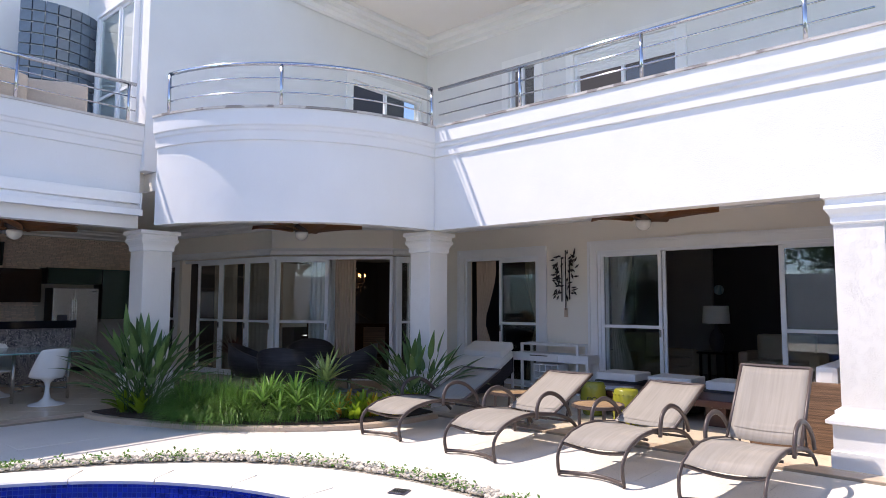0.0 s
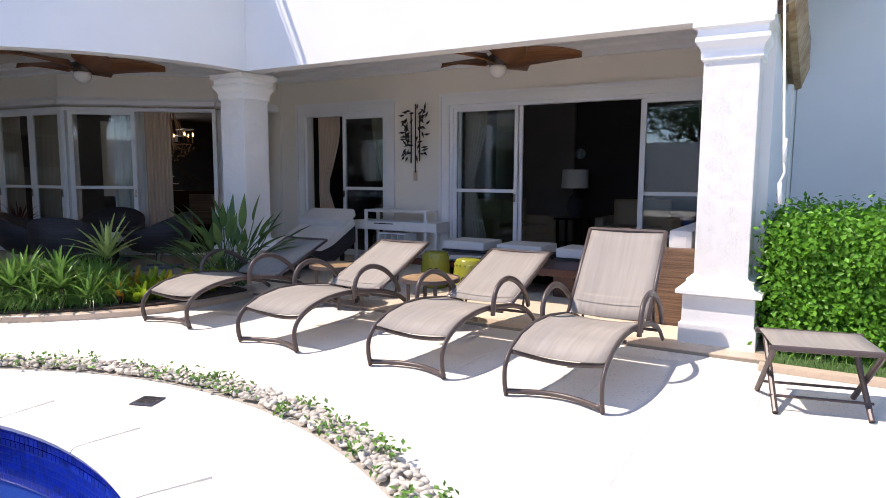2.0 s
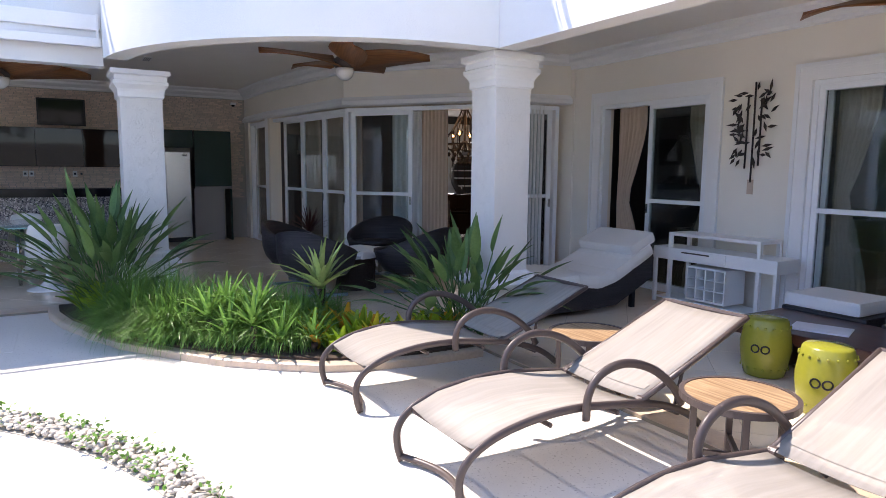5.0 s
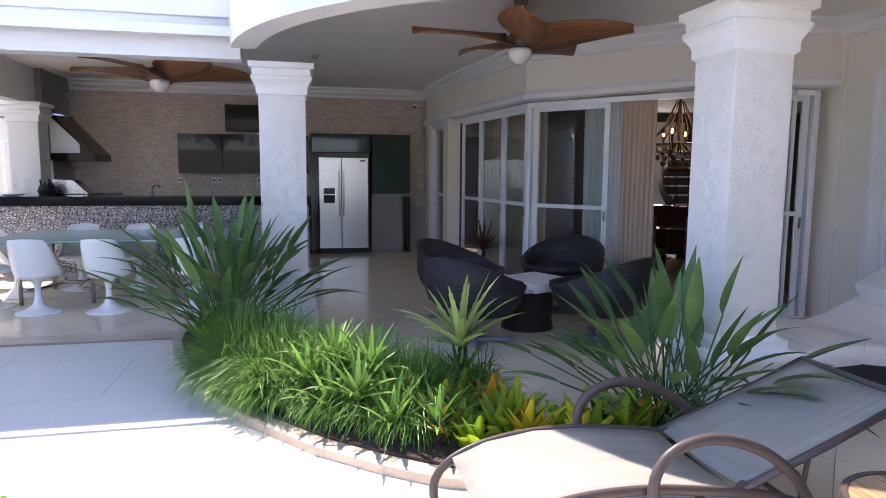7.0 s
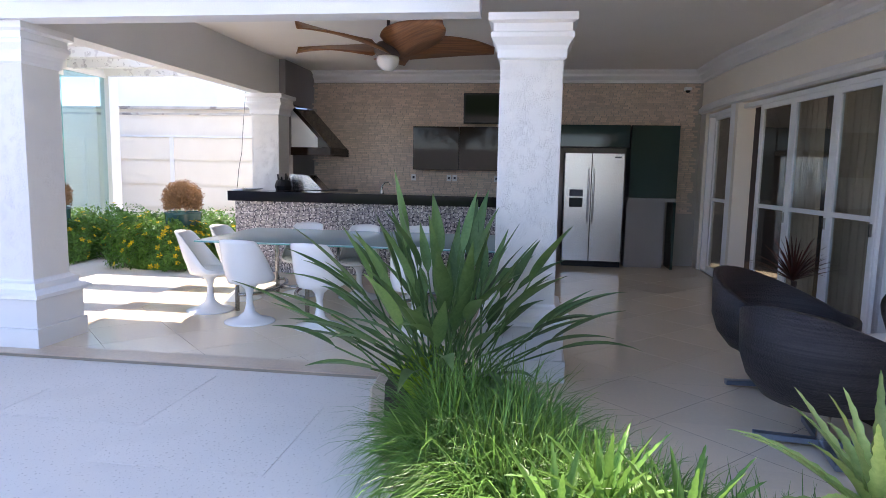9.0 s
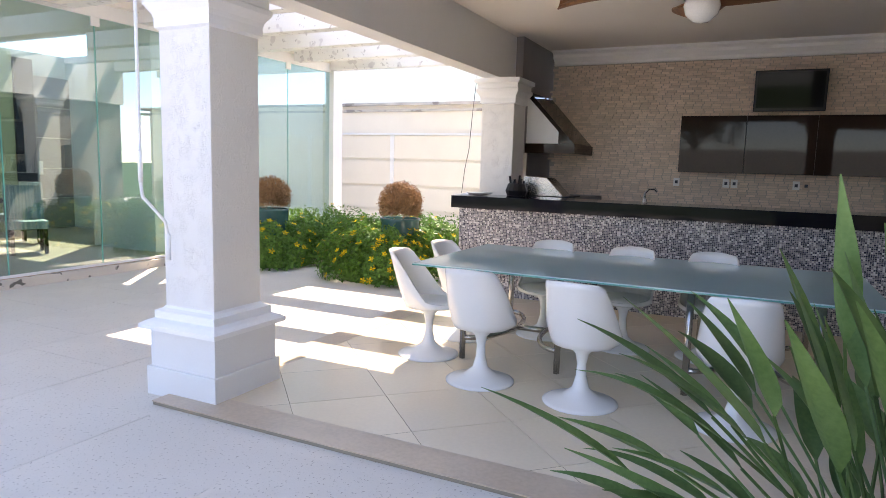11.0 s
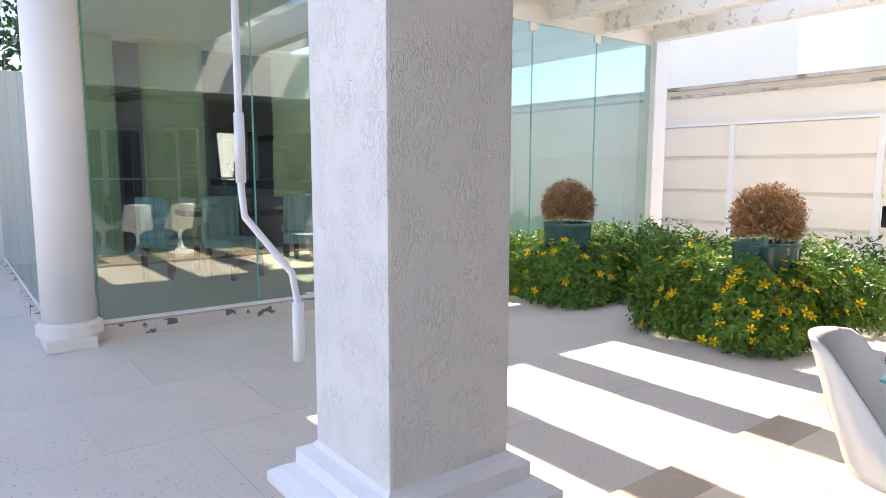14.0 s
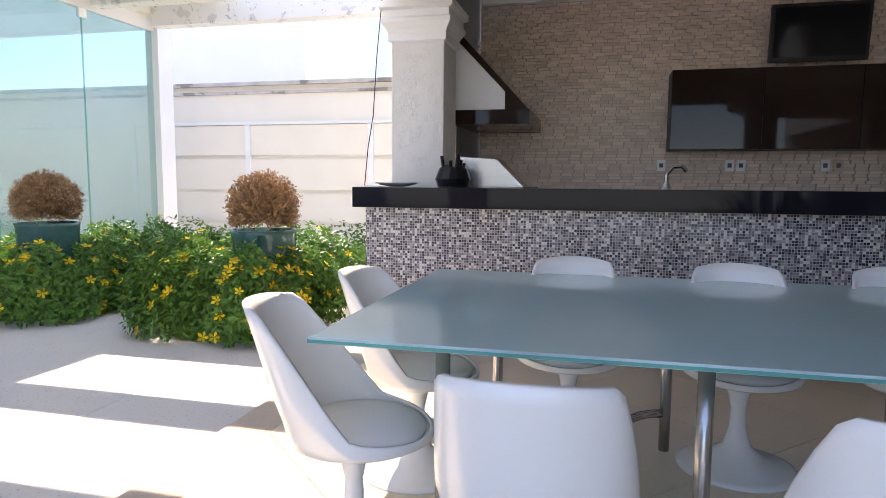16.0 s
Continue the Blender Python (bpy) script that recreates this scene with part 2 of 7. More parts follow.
def sweep(path, profile, bm=None, closed=False, cap=True):
    """Carry an (offset, z) profile along a plan path of (x, y); offset is to the right of the way."""
    bm = bm or bmesh.new()
    pts = [Vector((p[0], p[1])) for p in path]
    n = len(pts)
    rings = []
    for i, p in enumerate(pts):
        a = pts[i - 1] if (i or closed) else None
        b = pts[(i + 1) % n] if (i + 1 < n or closed) else None
        d1 = (p - a).normalized() if a is not None else (b - p).normalized()
        d2 = (b - p).normalized() if b is not None else d1
        n1, n2 = Vector((d1.y, -d1.x)), Vector((d2.y, -d2.x))
        nn = (n1 + n2).normalized()
        k = 1 / max(0.3, nn.dot(n1))
        rings.append([bm.verts.new((p.x + nn.x * o * k, p.y + nn.y * o * k, z)) for o, z in profile])
    m = len(profile)
    pairs = list(zip(rings, rings[1:])) + ([(rings[-1], rings[0])] if closed else [])
    for a, b in pairs:
        for k in range(m):
            bm.faces.new((a[k], a[(k + 1) % m], b[(k + 1) % m], b[k]))
    if cap and not closed:
        bm.faces.new(rings[0][::-1])
        bm.faces.new(rings[-1])
    return bm


def slab(points, z0, z1, bm=None):
    """A flat plate with a given outline."""
    bm = bm or bmesh.new()
    lo = [bm.verts.new((x, y, z0)) for x, y in points]
    hi = [bm.verts.new((x, y, z1)) for x, y in points]
    n = len(points)
    for k in range(n):
        bm.faces.new((lo[k], lo[(k + 1) % n], hi[(k + 1) % n], hi[k]))
    bm.faces.new(lo[::-1])
    bm.faces.new(hi)
    return bm


def arc(cx, cy, r, a0, a1, n):
    return [(cx + r * math.cos(radians(a0 + (a1 - a0) * k / n)), cy + r * math.sin(radians(a0 + (a1 - a0) * k / n))) for k in range(n + 1)]


def wall_with(axis, lo, hi, at, thick, z0, z1, holes):
    """A wall along x or y, with rectangular openings (from, to, bottom, top) cut right through."""
    bm = bmesh.new()
    us = sorted({lo, hi, *[h[0] for h in holes], *[h[1] for h in holes]})
    for a, b in zip(us, us[1:]):
        inside = [h for h in holes if h[0] <= a + 1e-6 and h[1] >= b - 1e-6]
        spans, z = [], z0
        for h in sorted(inside, key=lambda q: q[2]):
            if h[2] > z:
                spans.append((z, h[2]))
            z = h[3]
        if z < z1:
            spans.append((z, z1))
        for c, d in spans:
            if axis == "x":
                box(bm, a, b, at, at + thick, c, d)
            else:
                box(bm, at, at + thick, a, b, c, d)
    bmesh.ops.remove_doubles(bm, verts=bm.verts, dist=1e-5)
    return bm


# ---- plan ----
FLOOR = 0.03            # veranda level above the patio
CEILING = 3.22
YN = 10.53              # rear wall of the living veranda
FY = 7.38               # front of the right balcony
FX = -9.30              # front of the kitchen wing
BOT, TOP = 2.64, 4.18   # balcony parapet
BC, BR = (-9.02, 7.30), 2.93   # centre and radius of the curved balcony
PC, PR = (-3.61, 0.37), 3.17   # pool
RC, RR = (-3.41, 1.02), 3.62   # ring of pebbles

# ground and paving
bm = bmesh.new()
ring = arc(*PC, PR, 0, 360, 72)[:-1]
vs = [bm.verts.new((x, y, 0)) for x, y in ring]
for k in range(72):
    bm.edges.new((vs[k], vs[(k + 1) % 72]))
ov = [bm.verts.new((x, y, 0)) for x, y in ((-24, -15.2), (3.2, -15.2), (3.2, 12), (-24, 12))]
for k in range(4):
    bm.edges.new((ov[k], ov[(k + 1) % 4]))
bmesh.ops.triangle_fill(bm, use_beauty=True, edges=bm.edges[:])
fixed("pavement", bm, PATIO, "pale off-white stone pool deck", category="paving")
bm = slab([(-400, -400), (400, -400), (400, 400), (-400, 400)], -2.2, -2.1)
fixed("ground", bm, LAWN, "flat green ground reaching the horizon", category="ground")
bm = boxes((3.2, 60, -60, 60, -0.3, -0.02), (-60, -24, -60, 60, -0.3, -0.02), (-24, 3.2, -60, -15.2, -0.3, -0.02), (-24, 3.2, 12, 60, -0.3, -0.02))
fixed("lawn", bm, LAWN, "green lawn around the house", category="lawn")

# veranda floor
curve_front = arc(*BC, BR - 0.12, -84, 0, 20)
vf = [(-16.1, 0.46), (FX + 0.06, 0.46), (FX + 0.06, 4.15)] + [p for p in curve_front if p[0] > FX + 0.1] + [(-6.1, 7.05), (-0.3, 7.05), (-0.3, YN + 0.02), (-16.1, YN + 0.02)]
fixed("floor", slab(vf, 0.0, FLOOR - 0.006), JOINT, "veranda floor base", category="floor")


# columns
def column(x, y, half=0.227, h=BOT):
    c = thing("column", pose(x, y, 0), "white stucco square column with moulded capital", "column", "veranda columns")
    s = half
    part("plinth", boxes((-s - .09, s + .09, -s - .09, s + .09, 0, .19), (-s - .07, s + .07, -s - .07, s + .07, .19, .43), bevel=0.006), STUCCO, c)
    sq = [(-1, -1), (-1, 1), (1, 1), (1, -1)]
    def moulding(rows):
        b = bmesh.new()
        rings = [[b.verts.new((u * r, v * r, z)) for u, v in sq] for r, z in rows]
        for a, d in zip(rings, rings[1:]):
            for k in range(4):
                b.faces.new((a[k], a[(k + 1) % 4], d[(k + 1) % 4], d[k]))
        b.faces.new(rings[0]); b.faces.new(rings[-1])
        return b
    part("base_moulding", moulding([(s + .07, .43), (s + .12, .445), (s + .12, .475), (s + .09, .495), (s + .05, .51), (s + .05, .56), (s + .012, .575), (s, .59)]), TRIM, c)
    part("shaft", boxes((-s, s, -s, s, .55, 2.42), bevel=0.01), RENDERCOAT, c)
    part("capital", moulding([(s, 2.33), (s + .02, 2.345), (s + .02, 2.40), (s + .03, 2.43), (s + .065, 2.48), (s + .065, 2.51), (s + .05, 2.52), (s + .05, 2.575), (s + .085, 2.59), (s + .085, h)]), TRIM, c)
    return c


for x, y, hw in ((-9.63, 4.79, .222), (-6.47, 7.68, .203), (-0.72, 7.62, .208), (-14.42, 0.77, .215), (-9.665, 0.562, .211)):
    column(x, y, hw)

# balconies: parapets with moulded cornices
PROF = [(-0.22, BOT), (0, BOT), (0, 3.73), (0.03, 3.74), (0.03, 3.86), (0.05, 3.88), (0.05, 3.92), (0.075, 3.94), (0.075, TOP - 0.02), (-0.22, TOP - 0.02)]
CAPP = [(-0.24, TOP - 0.02), (0.095, TOP - 0.02), (0.095, TOP + 0.012), (-0.24, TOP + 0.012)]
ends = arc(*BC, BR, -84, 1.5, 40)
ends = [p for p in ends if p[0] > FX + 0.02]
paths = {"wall_curved_balcony": ends, "wall_living_balcony": [(-6.12, FY), (-0.42, FY), (-0.42, 11.4)], "wall_kitchen_balcony": [(-16.1, 0.6), (FX, 0.6), (FX, 4.42)]}
for nm, path in paths.items():
    fixed(nm, sweep(path, PROF), STUCCO, "white stucco balcony parapet with moulded cornice", category="parapet")
    fixed("trim_" + nm[5:], sweep(path, CAPP), CAP, "weathered stone parapet coping", category="coping")

# ceilings and upper floors
fixed("ceiling_kitchen", boxes((-16.1, -9.55, 0.8, 9.6, CEILING, 3.5)), CEIL, "white plaster veranda ceiling", category="ceiling")
cv = [(-9.55, 4.6)] + arc(*BC, BR - 0.2, -78, 0, 20) + [(-6.3, 7.55), (-9.55, 7.55)]
fixed("ceiling_lounge", slab(cv, CEILING, 3.5), CEIL, "white plaster veranda ceiling", category="ceiling")
fixed("ceiling_living", boxes((-9.55, -0.6, 7.553, 10.9, CEILING, 3.5)), CEIL, "white plaster veranda ceiling", category="ceiling")

# rear wall of the living veranda, both storeys
D2 = (-8.05, -6.27, 0.0, 2.46)
D3 = (-5.08, -1.02, 0.0, 2.48)
fixed("wall_north", wall_with("x", -9.2, -0.42, YN, 0.22, 0, 3.22, [D2, D3]), CREAM, "cream painted veranda wall", category="wall")
W1 = (-5.52, -3.60, 4.5, 6.14)
W2 = (-6.98, -6.36, 4.5, 6.24)
fixed("wall_upper_north", wall_with("x", -9.2, 0.2, YN + 0.06, 0.22, 3.5, 8.2, [W1, W2]), STUCCO, "cream upper storey wall", category="wall")
UD = (8.42, 10.40, 3.6, 5.95)
fixed("wall_upper_west", wall_with("y", 4.42, YN + 0.06, -9.42, 0.22, 3.5, 8.2, [UD]), STUCCO, "white upper storey wall", category="wall")
fixed("wall_upper_terrace", boxes((-12.0, -9.42, 4.55, 4.77, 3.5, 8.2), (-12.2, -12.0, -0.6, 4.77, 3.5, 8.2)), STUCCO, "white terrace wall", category="wall")
fixed("ceiling_roof", boxes((-9.6, 0.6, 7.0, 11.2, 7.35, 7.7)), CEIL, "white roof soffit over the balcony", category="ceiling")
# side wing beyond the last column
fixed("wall_east", boxes((-0.62, -0.432, 7.75, 12.0, 0, 4.0)), STUCCO, "white stucco side wall", category="wall")
fixed("wall_far_east", boxes((-0.42, 3.6, 11.6, 11.8, 0, 6.5)), STUCCO, "white stucco wall of the side wing", category="wall")

# dining bay and kitchen rear wall
BAY = [(-15.9, 7.5), (-14.25, 7.5), (-10.92, 7.83), (-8.95, 9.33), (-8.70, YN)]
fixed("wall_kitchen_west", boxes((-16.1, -15.92, 0.95, 7.7, 0, CEILING)), MORTAR, "kitchen rear wall", category="wall")
fixed("wall_bay_header", sweep(BAY, [(0, 2.52), (0, CEILING), (-0.2, CEILING), (-0.2, 2.52)]), CREAM, "cream wall above the bay doors", category="wall")

# kitchen: counter and tall units as first blocks
KX = -13.60
fixed("wall_counter", boxes((KX - 0.12, KX, 0.56, 5.1, FLOOR, 1.06)), GREYWALL, "counter front", category="counter")

# glass pavilion
GY, GX = -3.92, -9.22
fixed("ceiling_pavilion", boxes((-13.55, GX + 0.1, -10.75, GY + 0.15, 3.45, 3.75), (-17.3, -13.55, GY - 0.1, GY + 0.15, 3.45, 3.75)), CEIL, "white pavilion roof", category="ceiling")
fixed("wall_pavilion_south", boxes((-17.3, GX - .05, -8.9, -8.7, 0, 3.45), (-10.3, -10.1, -10.7, -8.9, 0, 3.45), (-10.1, GX + .05, -10.7, -10.5, 0, 3.45)), CREAM, "pale green room wall", category="wall")
fixed("wall_gate", boxes((-19.9, -19.6, -12, 4, 0, 2.88)), CREAM, "cream boundary wall", category="wall")

# pergola beams over the side court
PERGOLA = [-13.95 + 1.07 * k for k in range(-3, 3)]
for x in PERGOLA:
    fixed("beam", boxes((x, x + 0.2, GY + 0.15, 0.6, 3.3, 3.7), bevel=0.008), BEAM, "white pergola beam with dark weather stains", category="beam")
fixed("ceiling_eave", boxes((-17.4, -8.95, GY + 0.15, -2.58, 3.703, 3.80)), CEIL, "white eave slab on the pergola beams", category="eave")
# unseen slab, added to hold back the sun strips left of the column
fixed("ceiling_canopy", boxes((-11.605, -8.95, GY + 0.15, 0.6, 3.3, 3.7)), CEIL, "white unseen slab added to block sun beside the pergola", category="canopy")

# ---- more materials ----
MESH = mat("taupe textile mesh", (0.385, 0.35, 0.305), 0.75, var=0.06, scale=10, fine=220, bump=0.25)
def add_stripes(m, scale, axis, lo, amount=0.35):
    """Woven threads along one axis, over the base colour."""
    n, l = m.node_tree.nodes, m.node_tree.links
    b = bsdf(m)
    src = b.inputs["Base Color"].links[0].from_socket
    tc = n.new("ShaderNodeTexCoord")
    mp = n.new("ShaderNodeMapping")
    sc = [2.0, 2.0, 2.0]
    sc[axis] = scale
    mp.inputs["Scale"].default_value = sc
    l.new(tc.outputs["Object"], mp.inputs["Vector"])
    nz = n.new("ShaderNodeTexNoise")
    nz.inputs["Scale"].default_value = 1.0
    nz.inputs["Detail"].default_value = 4
    l.new(mp.outputs[0], nz.inputs["Vector"])
    mr = n.new("ShaderNodeMapRange")
    mr.inputs["From Min"].default_value, mr.inputs["From Max"].default_value = 0.35, 0.65
    l.new(nz.outputs["Fac"], mr.inputs["Value"])
    mx = n.new("ShaderNodeMix")
    mx.data_type = "RGBA"
    mx.inputs[7].default_value = (*lo, 1)
    sca = n.new("ShaderNodeMath")
    sca.operation = "MULTIPLY"
    sca.inputs[1].default_value = amount
    l.new(mr.outputs[0], sca.inputs[0])
    l.new(sca.outputs[0], mx.inputs[0])
    l.new(src, mx.inputs[6])
    l.new(mx.outputs[2], b.inputs["Base Color"])
    return m
add_stripes(MESH, 45, 0, (0.27, 0.24, 0.205), 0.45)
mn, ml = MESH.node_tree.nodes, MESH.node_tree.links
mtr = mn.new("ShaderNodeBsdfTransparent")
mmx = mn.new("ShaderNodeMixShader")
mmx.inputs[0].default_value = 0.26
ml.new(bsdf(MESH).outputs[0], mmx.inputs[1])
ml.new(mtr.outputs[0], mmx.inputs[2])
ml.new(mmx.outputs[0], mn["Material Output"].inputs[0])
BRONZE = mat("dark brown powder coat", (0.085, 0.062, 0.055), 0.4, var=0.12, fine=150, bump=0.1)
TEAK = add_stripes(mat("weathered teak slats", (0.50, 0.34, 0.19), 0.5, var=0.2, scale=12, fine=50, bump=0.3), 45, 1, (0.20, 0.11, 0.05), 0.9)
FANWOOD = add_stripes(mat("woven brown fan blade", (0.36, 0.155, 0.06), 0.45, var=0.12, fine=120, bump=0.3), 60, 1, (0.12, 0.045, 0.02), 0.7)
REDWOOD = add_stripes(mat("dark red timber", (0.11, 0.032, 0.02), 0.3, var=0.25, scale=5, fine=40, bump=0.1), 25, 1, (0.035, 0.012, 0.01), 0.8)
OLIVE = mat("olive green glazed ceramic", (0.27, 0.27, 0.03), 0.22, var=0.1, scale=8, bump=0.03, fine=40)
WICKER = add_stripes(mat("dark woven wicker", (0.045, 0.036, 0.04), 0.5, var=0.2, fine=90, bump=0.9, dist=0.01), 90, 2, (0.006, 0.005, 0.006), 0.8)
BROWNWICKER = add_stripes(mat("brown woven wicker", (0.20, 0.11, 0.06), 0.55, var=0.2, fine=90, bump=0.9, dist=0.01), 80, 2, (0.05, 0.025, 0.012), 0.8)
PALEWICKER = mat("pale woven wicker", (0.66, 0.55, 0.45), 0.6, var=0.15, fine=70, bump=0.8, dist=0.01)
CUSHION = mat("off-white cushion fabric", (0.80, 0.79, 0.76), 0.85, var=0.04, fine=180, bump=0.25)
SHELL = mat("white lacquered fibreglass", (0.84, 0.84, 0.82), 0.22, var=0.02, scale=5, bump=0.0)
OPAL = mat("white opal glass globe", (0.85, 0.84, 0.80), 0.2, bump=0.0)
FROST = mat("frosted green table glass", (0.44, 0.63, 0.64), 0.10, var=0.03, bump=0.0)
GEDGE = mat("green glass edge", (0.12, 0.42, 0.36), 0.1, bump=0.0)
BLACK = mat("black plastic", (0.012, 0.012, 0.014), 0.35, bump=0.0, spec=0.25)
SCREEN = mat("dark television screen", (0.008, 0.009, 0.011), 0.06, bump=0.0, spec=0.12)
IRON = mat("dark wrought iron", (0.035, 0.022, 0.016), 0.6, var=0.2, fine=90, bump=0.2)
CURTAIN = mat("beige curtain cloth", (0.62, 0.47, 0.36), 0.85, var=0.06, fine=160, bump=0.2)
SHEER = mat("white sheer curtain", (0.78, 0.78, 0.76), 0.85, var=0.04, bump=0.1)
TEALPOT = mat("teal glazed pot", (0.018, 0.085, 0.095), 0.18, var=0.2, scale=9, fine=14, bump=0.1, tint=(0.06, 0.15, 0.12))
TWIG = mat("dry brown twigs", (0.44, 0.25, 0.12), 0.8, var=0.2, random_tint=0.3, bump=0.0)
SOFA = mat("beige sofa leather", (0.52, 0.42, 0.29), 0.5, var=0.1, fine=60, bump=0.2)
BARK = mat("tree stump bark", (0.045, 0.022, 0.015), 0.7, var=0.3, fine=30, bump=0.8, dist=0.02)
PEBBLE = mat("river pebble", (0.53, 0.48, 0.40), 0.6, var=0.15, scale=30, fine=60, bump=0.15, random_tint=0.25)
AWNWOOD = mat("stained old awning cloth", (0.26, 0.15, 0.07), 0.7, var=0.4, scale=14, fine=20, bump=0.3, tint=(0.62, 0.48, 0.30))
BLOCK = mat("glass block", (0.16, 0.21, 0.26), 0.08, var=0.15, fine=20, bump=0.3, dist=0.01)
BLUESTRIPE = add_stripes(mat("striped chair cloth", (0.55, 0.60, 0.58), 0.8, bump=0.1), 30, 0, (0.08, 0.22, 0.30), 0.8)
GREENWALL = mat("pale green wall paint", (0.60, 0.60, 0.38), 0.8, var=0.03)
SLATE = mat("dark slate panel", (0.05, 0.05, 0.07), 0.4, var=0.1)
WARM = mat("candle bulb", (0.9, 0.6, 0.3), 0.4, bump=0.0, emit=(1.0, 0.5, 0.16, 2.2))
PAPER = mat("paper", (0.75, 0.76, 0.80), 0.6, bump=0.0)


def leaf_mat(name, color, back, rough=0.38):
    m = mat(name, color, rough, var=0.15, scale=20, fine=60, bump=0.1, tint=back, random_tint=0.35, spec=0.25)
    b = bsdf(m)
    b.inputs["Subsurface Weight"].default_value = 0.0
    n, l = m.node_tree.nodes, m.node_tree.links
    tr = n.new("ShaderNodeBsdfTranslucent")
    l.new(b.inputs["Base Color"].links[0].from_socket, tr.inputs[0])
    mx = n.new("ShaderNodeMixShader")
    mx.inputs[0].default_value = 0.3
    l.new(b.outputs[0], mx.inputs[1])
    l.new(tr.outputs[0], mx.inputs[2])
    l.new(mx.outputs[0], n["Material Output"].inputs[0])
    return m


LEAF_BIRD = leaf_mat("strelitzia leaf", (0.125, 0.215, 0.075), (0.05, 0.115, 0.035), 0.40)
LEAF_GRASS = leaf_mat("lily grass blade", (0.16, 0.31, 0.07), (0.05, 0.13, 0.025), 0.3)
LEAF_ALOE = leaf_mat("aloe leaf", (0.46, 0.56, 0.20), (0.22, 0.36, 0.10))
LEAF_YELLOW = leaf_mat("yellow bromeliad leaf", (0.62, 0.50, 0.03), (0.22, 0.28, 0.03))
LEAF_AGAVE = leaf_mat("toothed aloe leaf", (0.165, 0.32, 0.07), (0.08, 0.18, 0.04))
LEAF_LIME = leaf_mat("lime bromeliad leaf", (0.30, 0.42, 0.03), (0.12, 0.24, 0.02))
LEAF_ORANGE = leaf_mat("orange bromeliad leaf", (0.62, 0.24, 0.03), (0.35, 0.30, 0.03))
LEAF_HEDGE = leaf_mat("bright hedge leaf", (0.14, 0.36, 0.03), (0.05, 0.17, 0.015))
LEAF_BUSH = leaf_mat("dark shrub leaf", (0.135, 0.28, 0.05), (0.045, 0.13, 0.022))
LEAF_TREE = leaf_mat("tree leaf", (0.05, 0.10, 0.03), (0.03, 0.06, 0.02))
LEAF_RED = leaf_mat("dark red leaf", (0.12, 0.03, 0.025), (0.05, 0.04, 0.02))
PETAL = leaf_mat("yellow petal", (0.80, 0.58, 0.02), (0.75, 0.45, 0.01), 0.6)
rng = np.random.default_rng(7)


def raw(name, verts, faces, material, parent=None, label="", smooth=False):
    me = bpy.data.meshes.new(name)
    me.from_pydata(verts, [], faces)
    me.materials.append(material)
    if smooth:
        me.polygons.foreach_set("use_smooth", [True] * len(me.polygons))
    ob = new(name, me)
    if parent is not None:
        ob.parent = parent
    return tagged(ob, label)


def leaves(points, normals, length, width, spread=0.6):
    """Small folded leaves scattered at points, facing roughly along normals."""
    V, F = [], []
    for p, nn in zip(points, normals):
        nn = Vector(nn).normalized()
        d = Vector(rng.normal(size=3))
        d = (d - nn * d.dot(nn) * (1 - spread)).normalized()
        s = d.cross(nn + Vector(rng.normal(size=3)) * 0.4)
        s = s.normalized() if s.length > 1e-4 else d.orthogonal().normalized()
        up = s.cross(d)
        L, W = length * rng.uniform(0.65, 1.25), width * rng.uniform(0.7, 1.2)
        p = Vector(p)
        i = len(V)
        V += [p, p + d * L * 0.5 + s * W * 0.5 + up * W * 0.12, p + d * L, p + d * L * 0.5 - s * W * 0.5 + up * W * 0.12]
        F += [(i, i + 1, i + 2), (i, i + 2, i + 3)]
    return V, F


def blade(V, F, base, way, length, width, droop, segs=5, fold=0.25, tip=0.95, teeth=0.0):
    """One long arching leaf: a folded ribbon that bends over under its weight."""
    d = Vector(way).normalized()
    p = Vector(base)
    i0 = len(V)
    for k in range(segs + 1):
        u = k / segs
        side = d.cross(Vector((0, 0, 1)))
        side = side.normalized() if side.length > 1e-3 else Vector((1, 0, 0))
        up = side.cross(d)
        if tip < 0.7:
            w = width * (1 - u) ** 0.7 * 0.5 + 0.001
        else:
            w = width * max(0.03, math.sin(math.pi * min(1, u ** 0.72 * tip + (1 - tip) * 0.6)) ** 0.95) * (1 - 0.35 * u) * 0.58
        w *= 1 + teeth * (1 if k % 2 else -1)
        V += [p - side * w + up * w * fold, p, p + side * w + up * w * fold]
        p = p + d * (length / segs)
        d = (d + Vector((0, 0, -droop / segs * (0.4 + 1.4 * u)))).normalized()
    for k in range(segs):
        a = i0 + 3 * k
        F += [(a, a + 1, a + 4, a + 3), (a + 1, a + 2, a + 5, a + 4)]


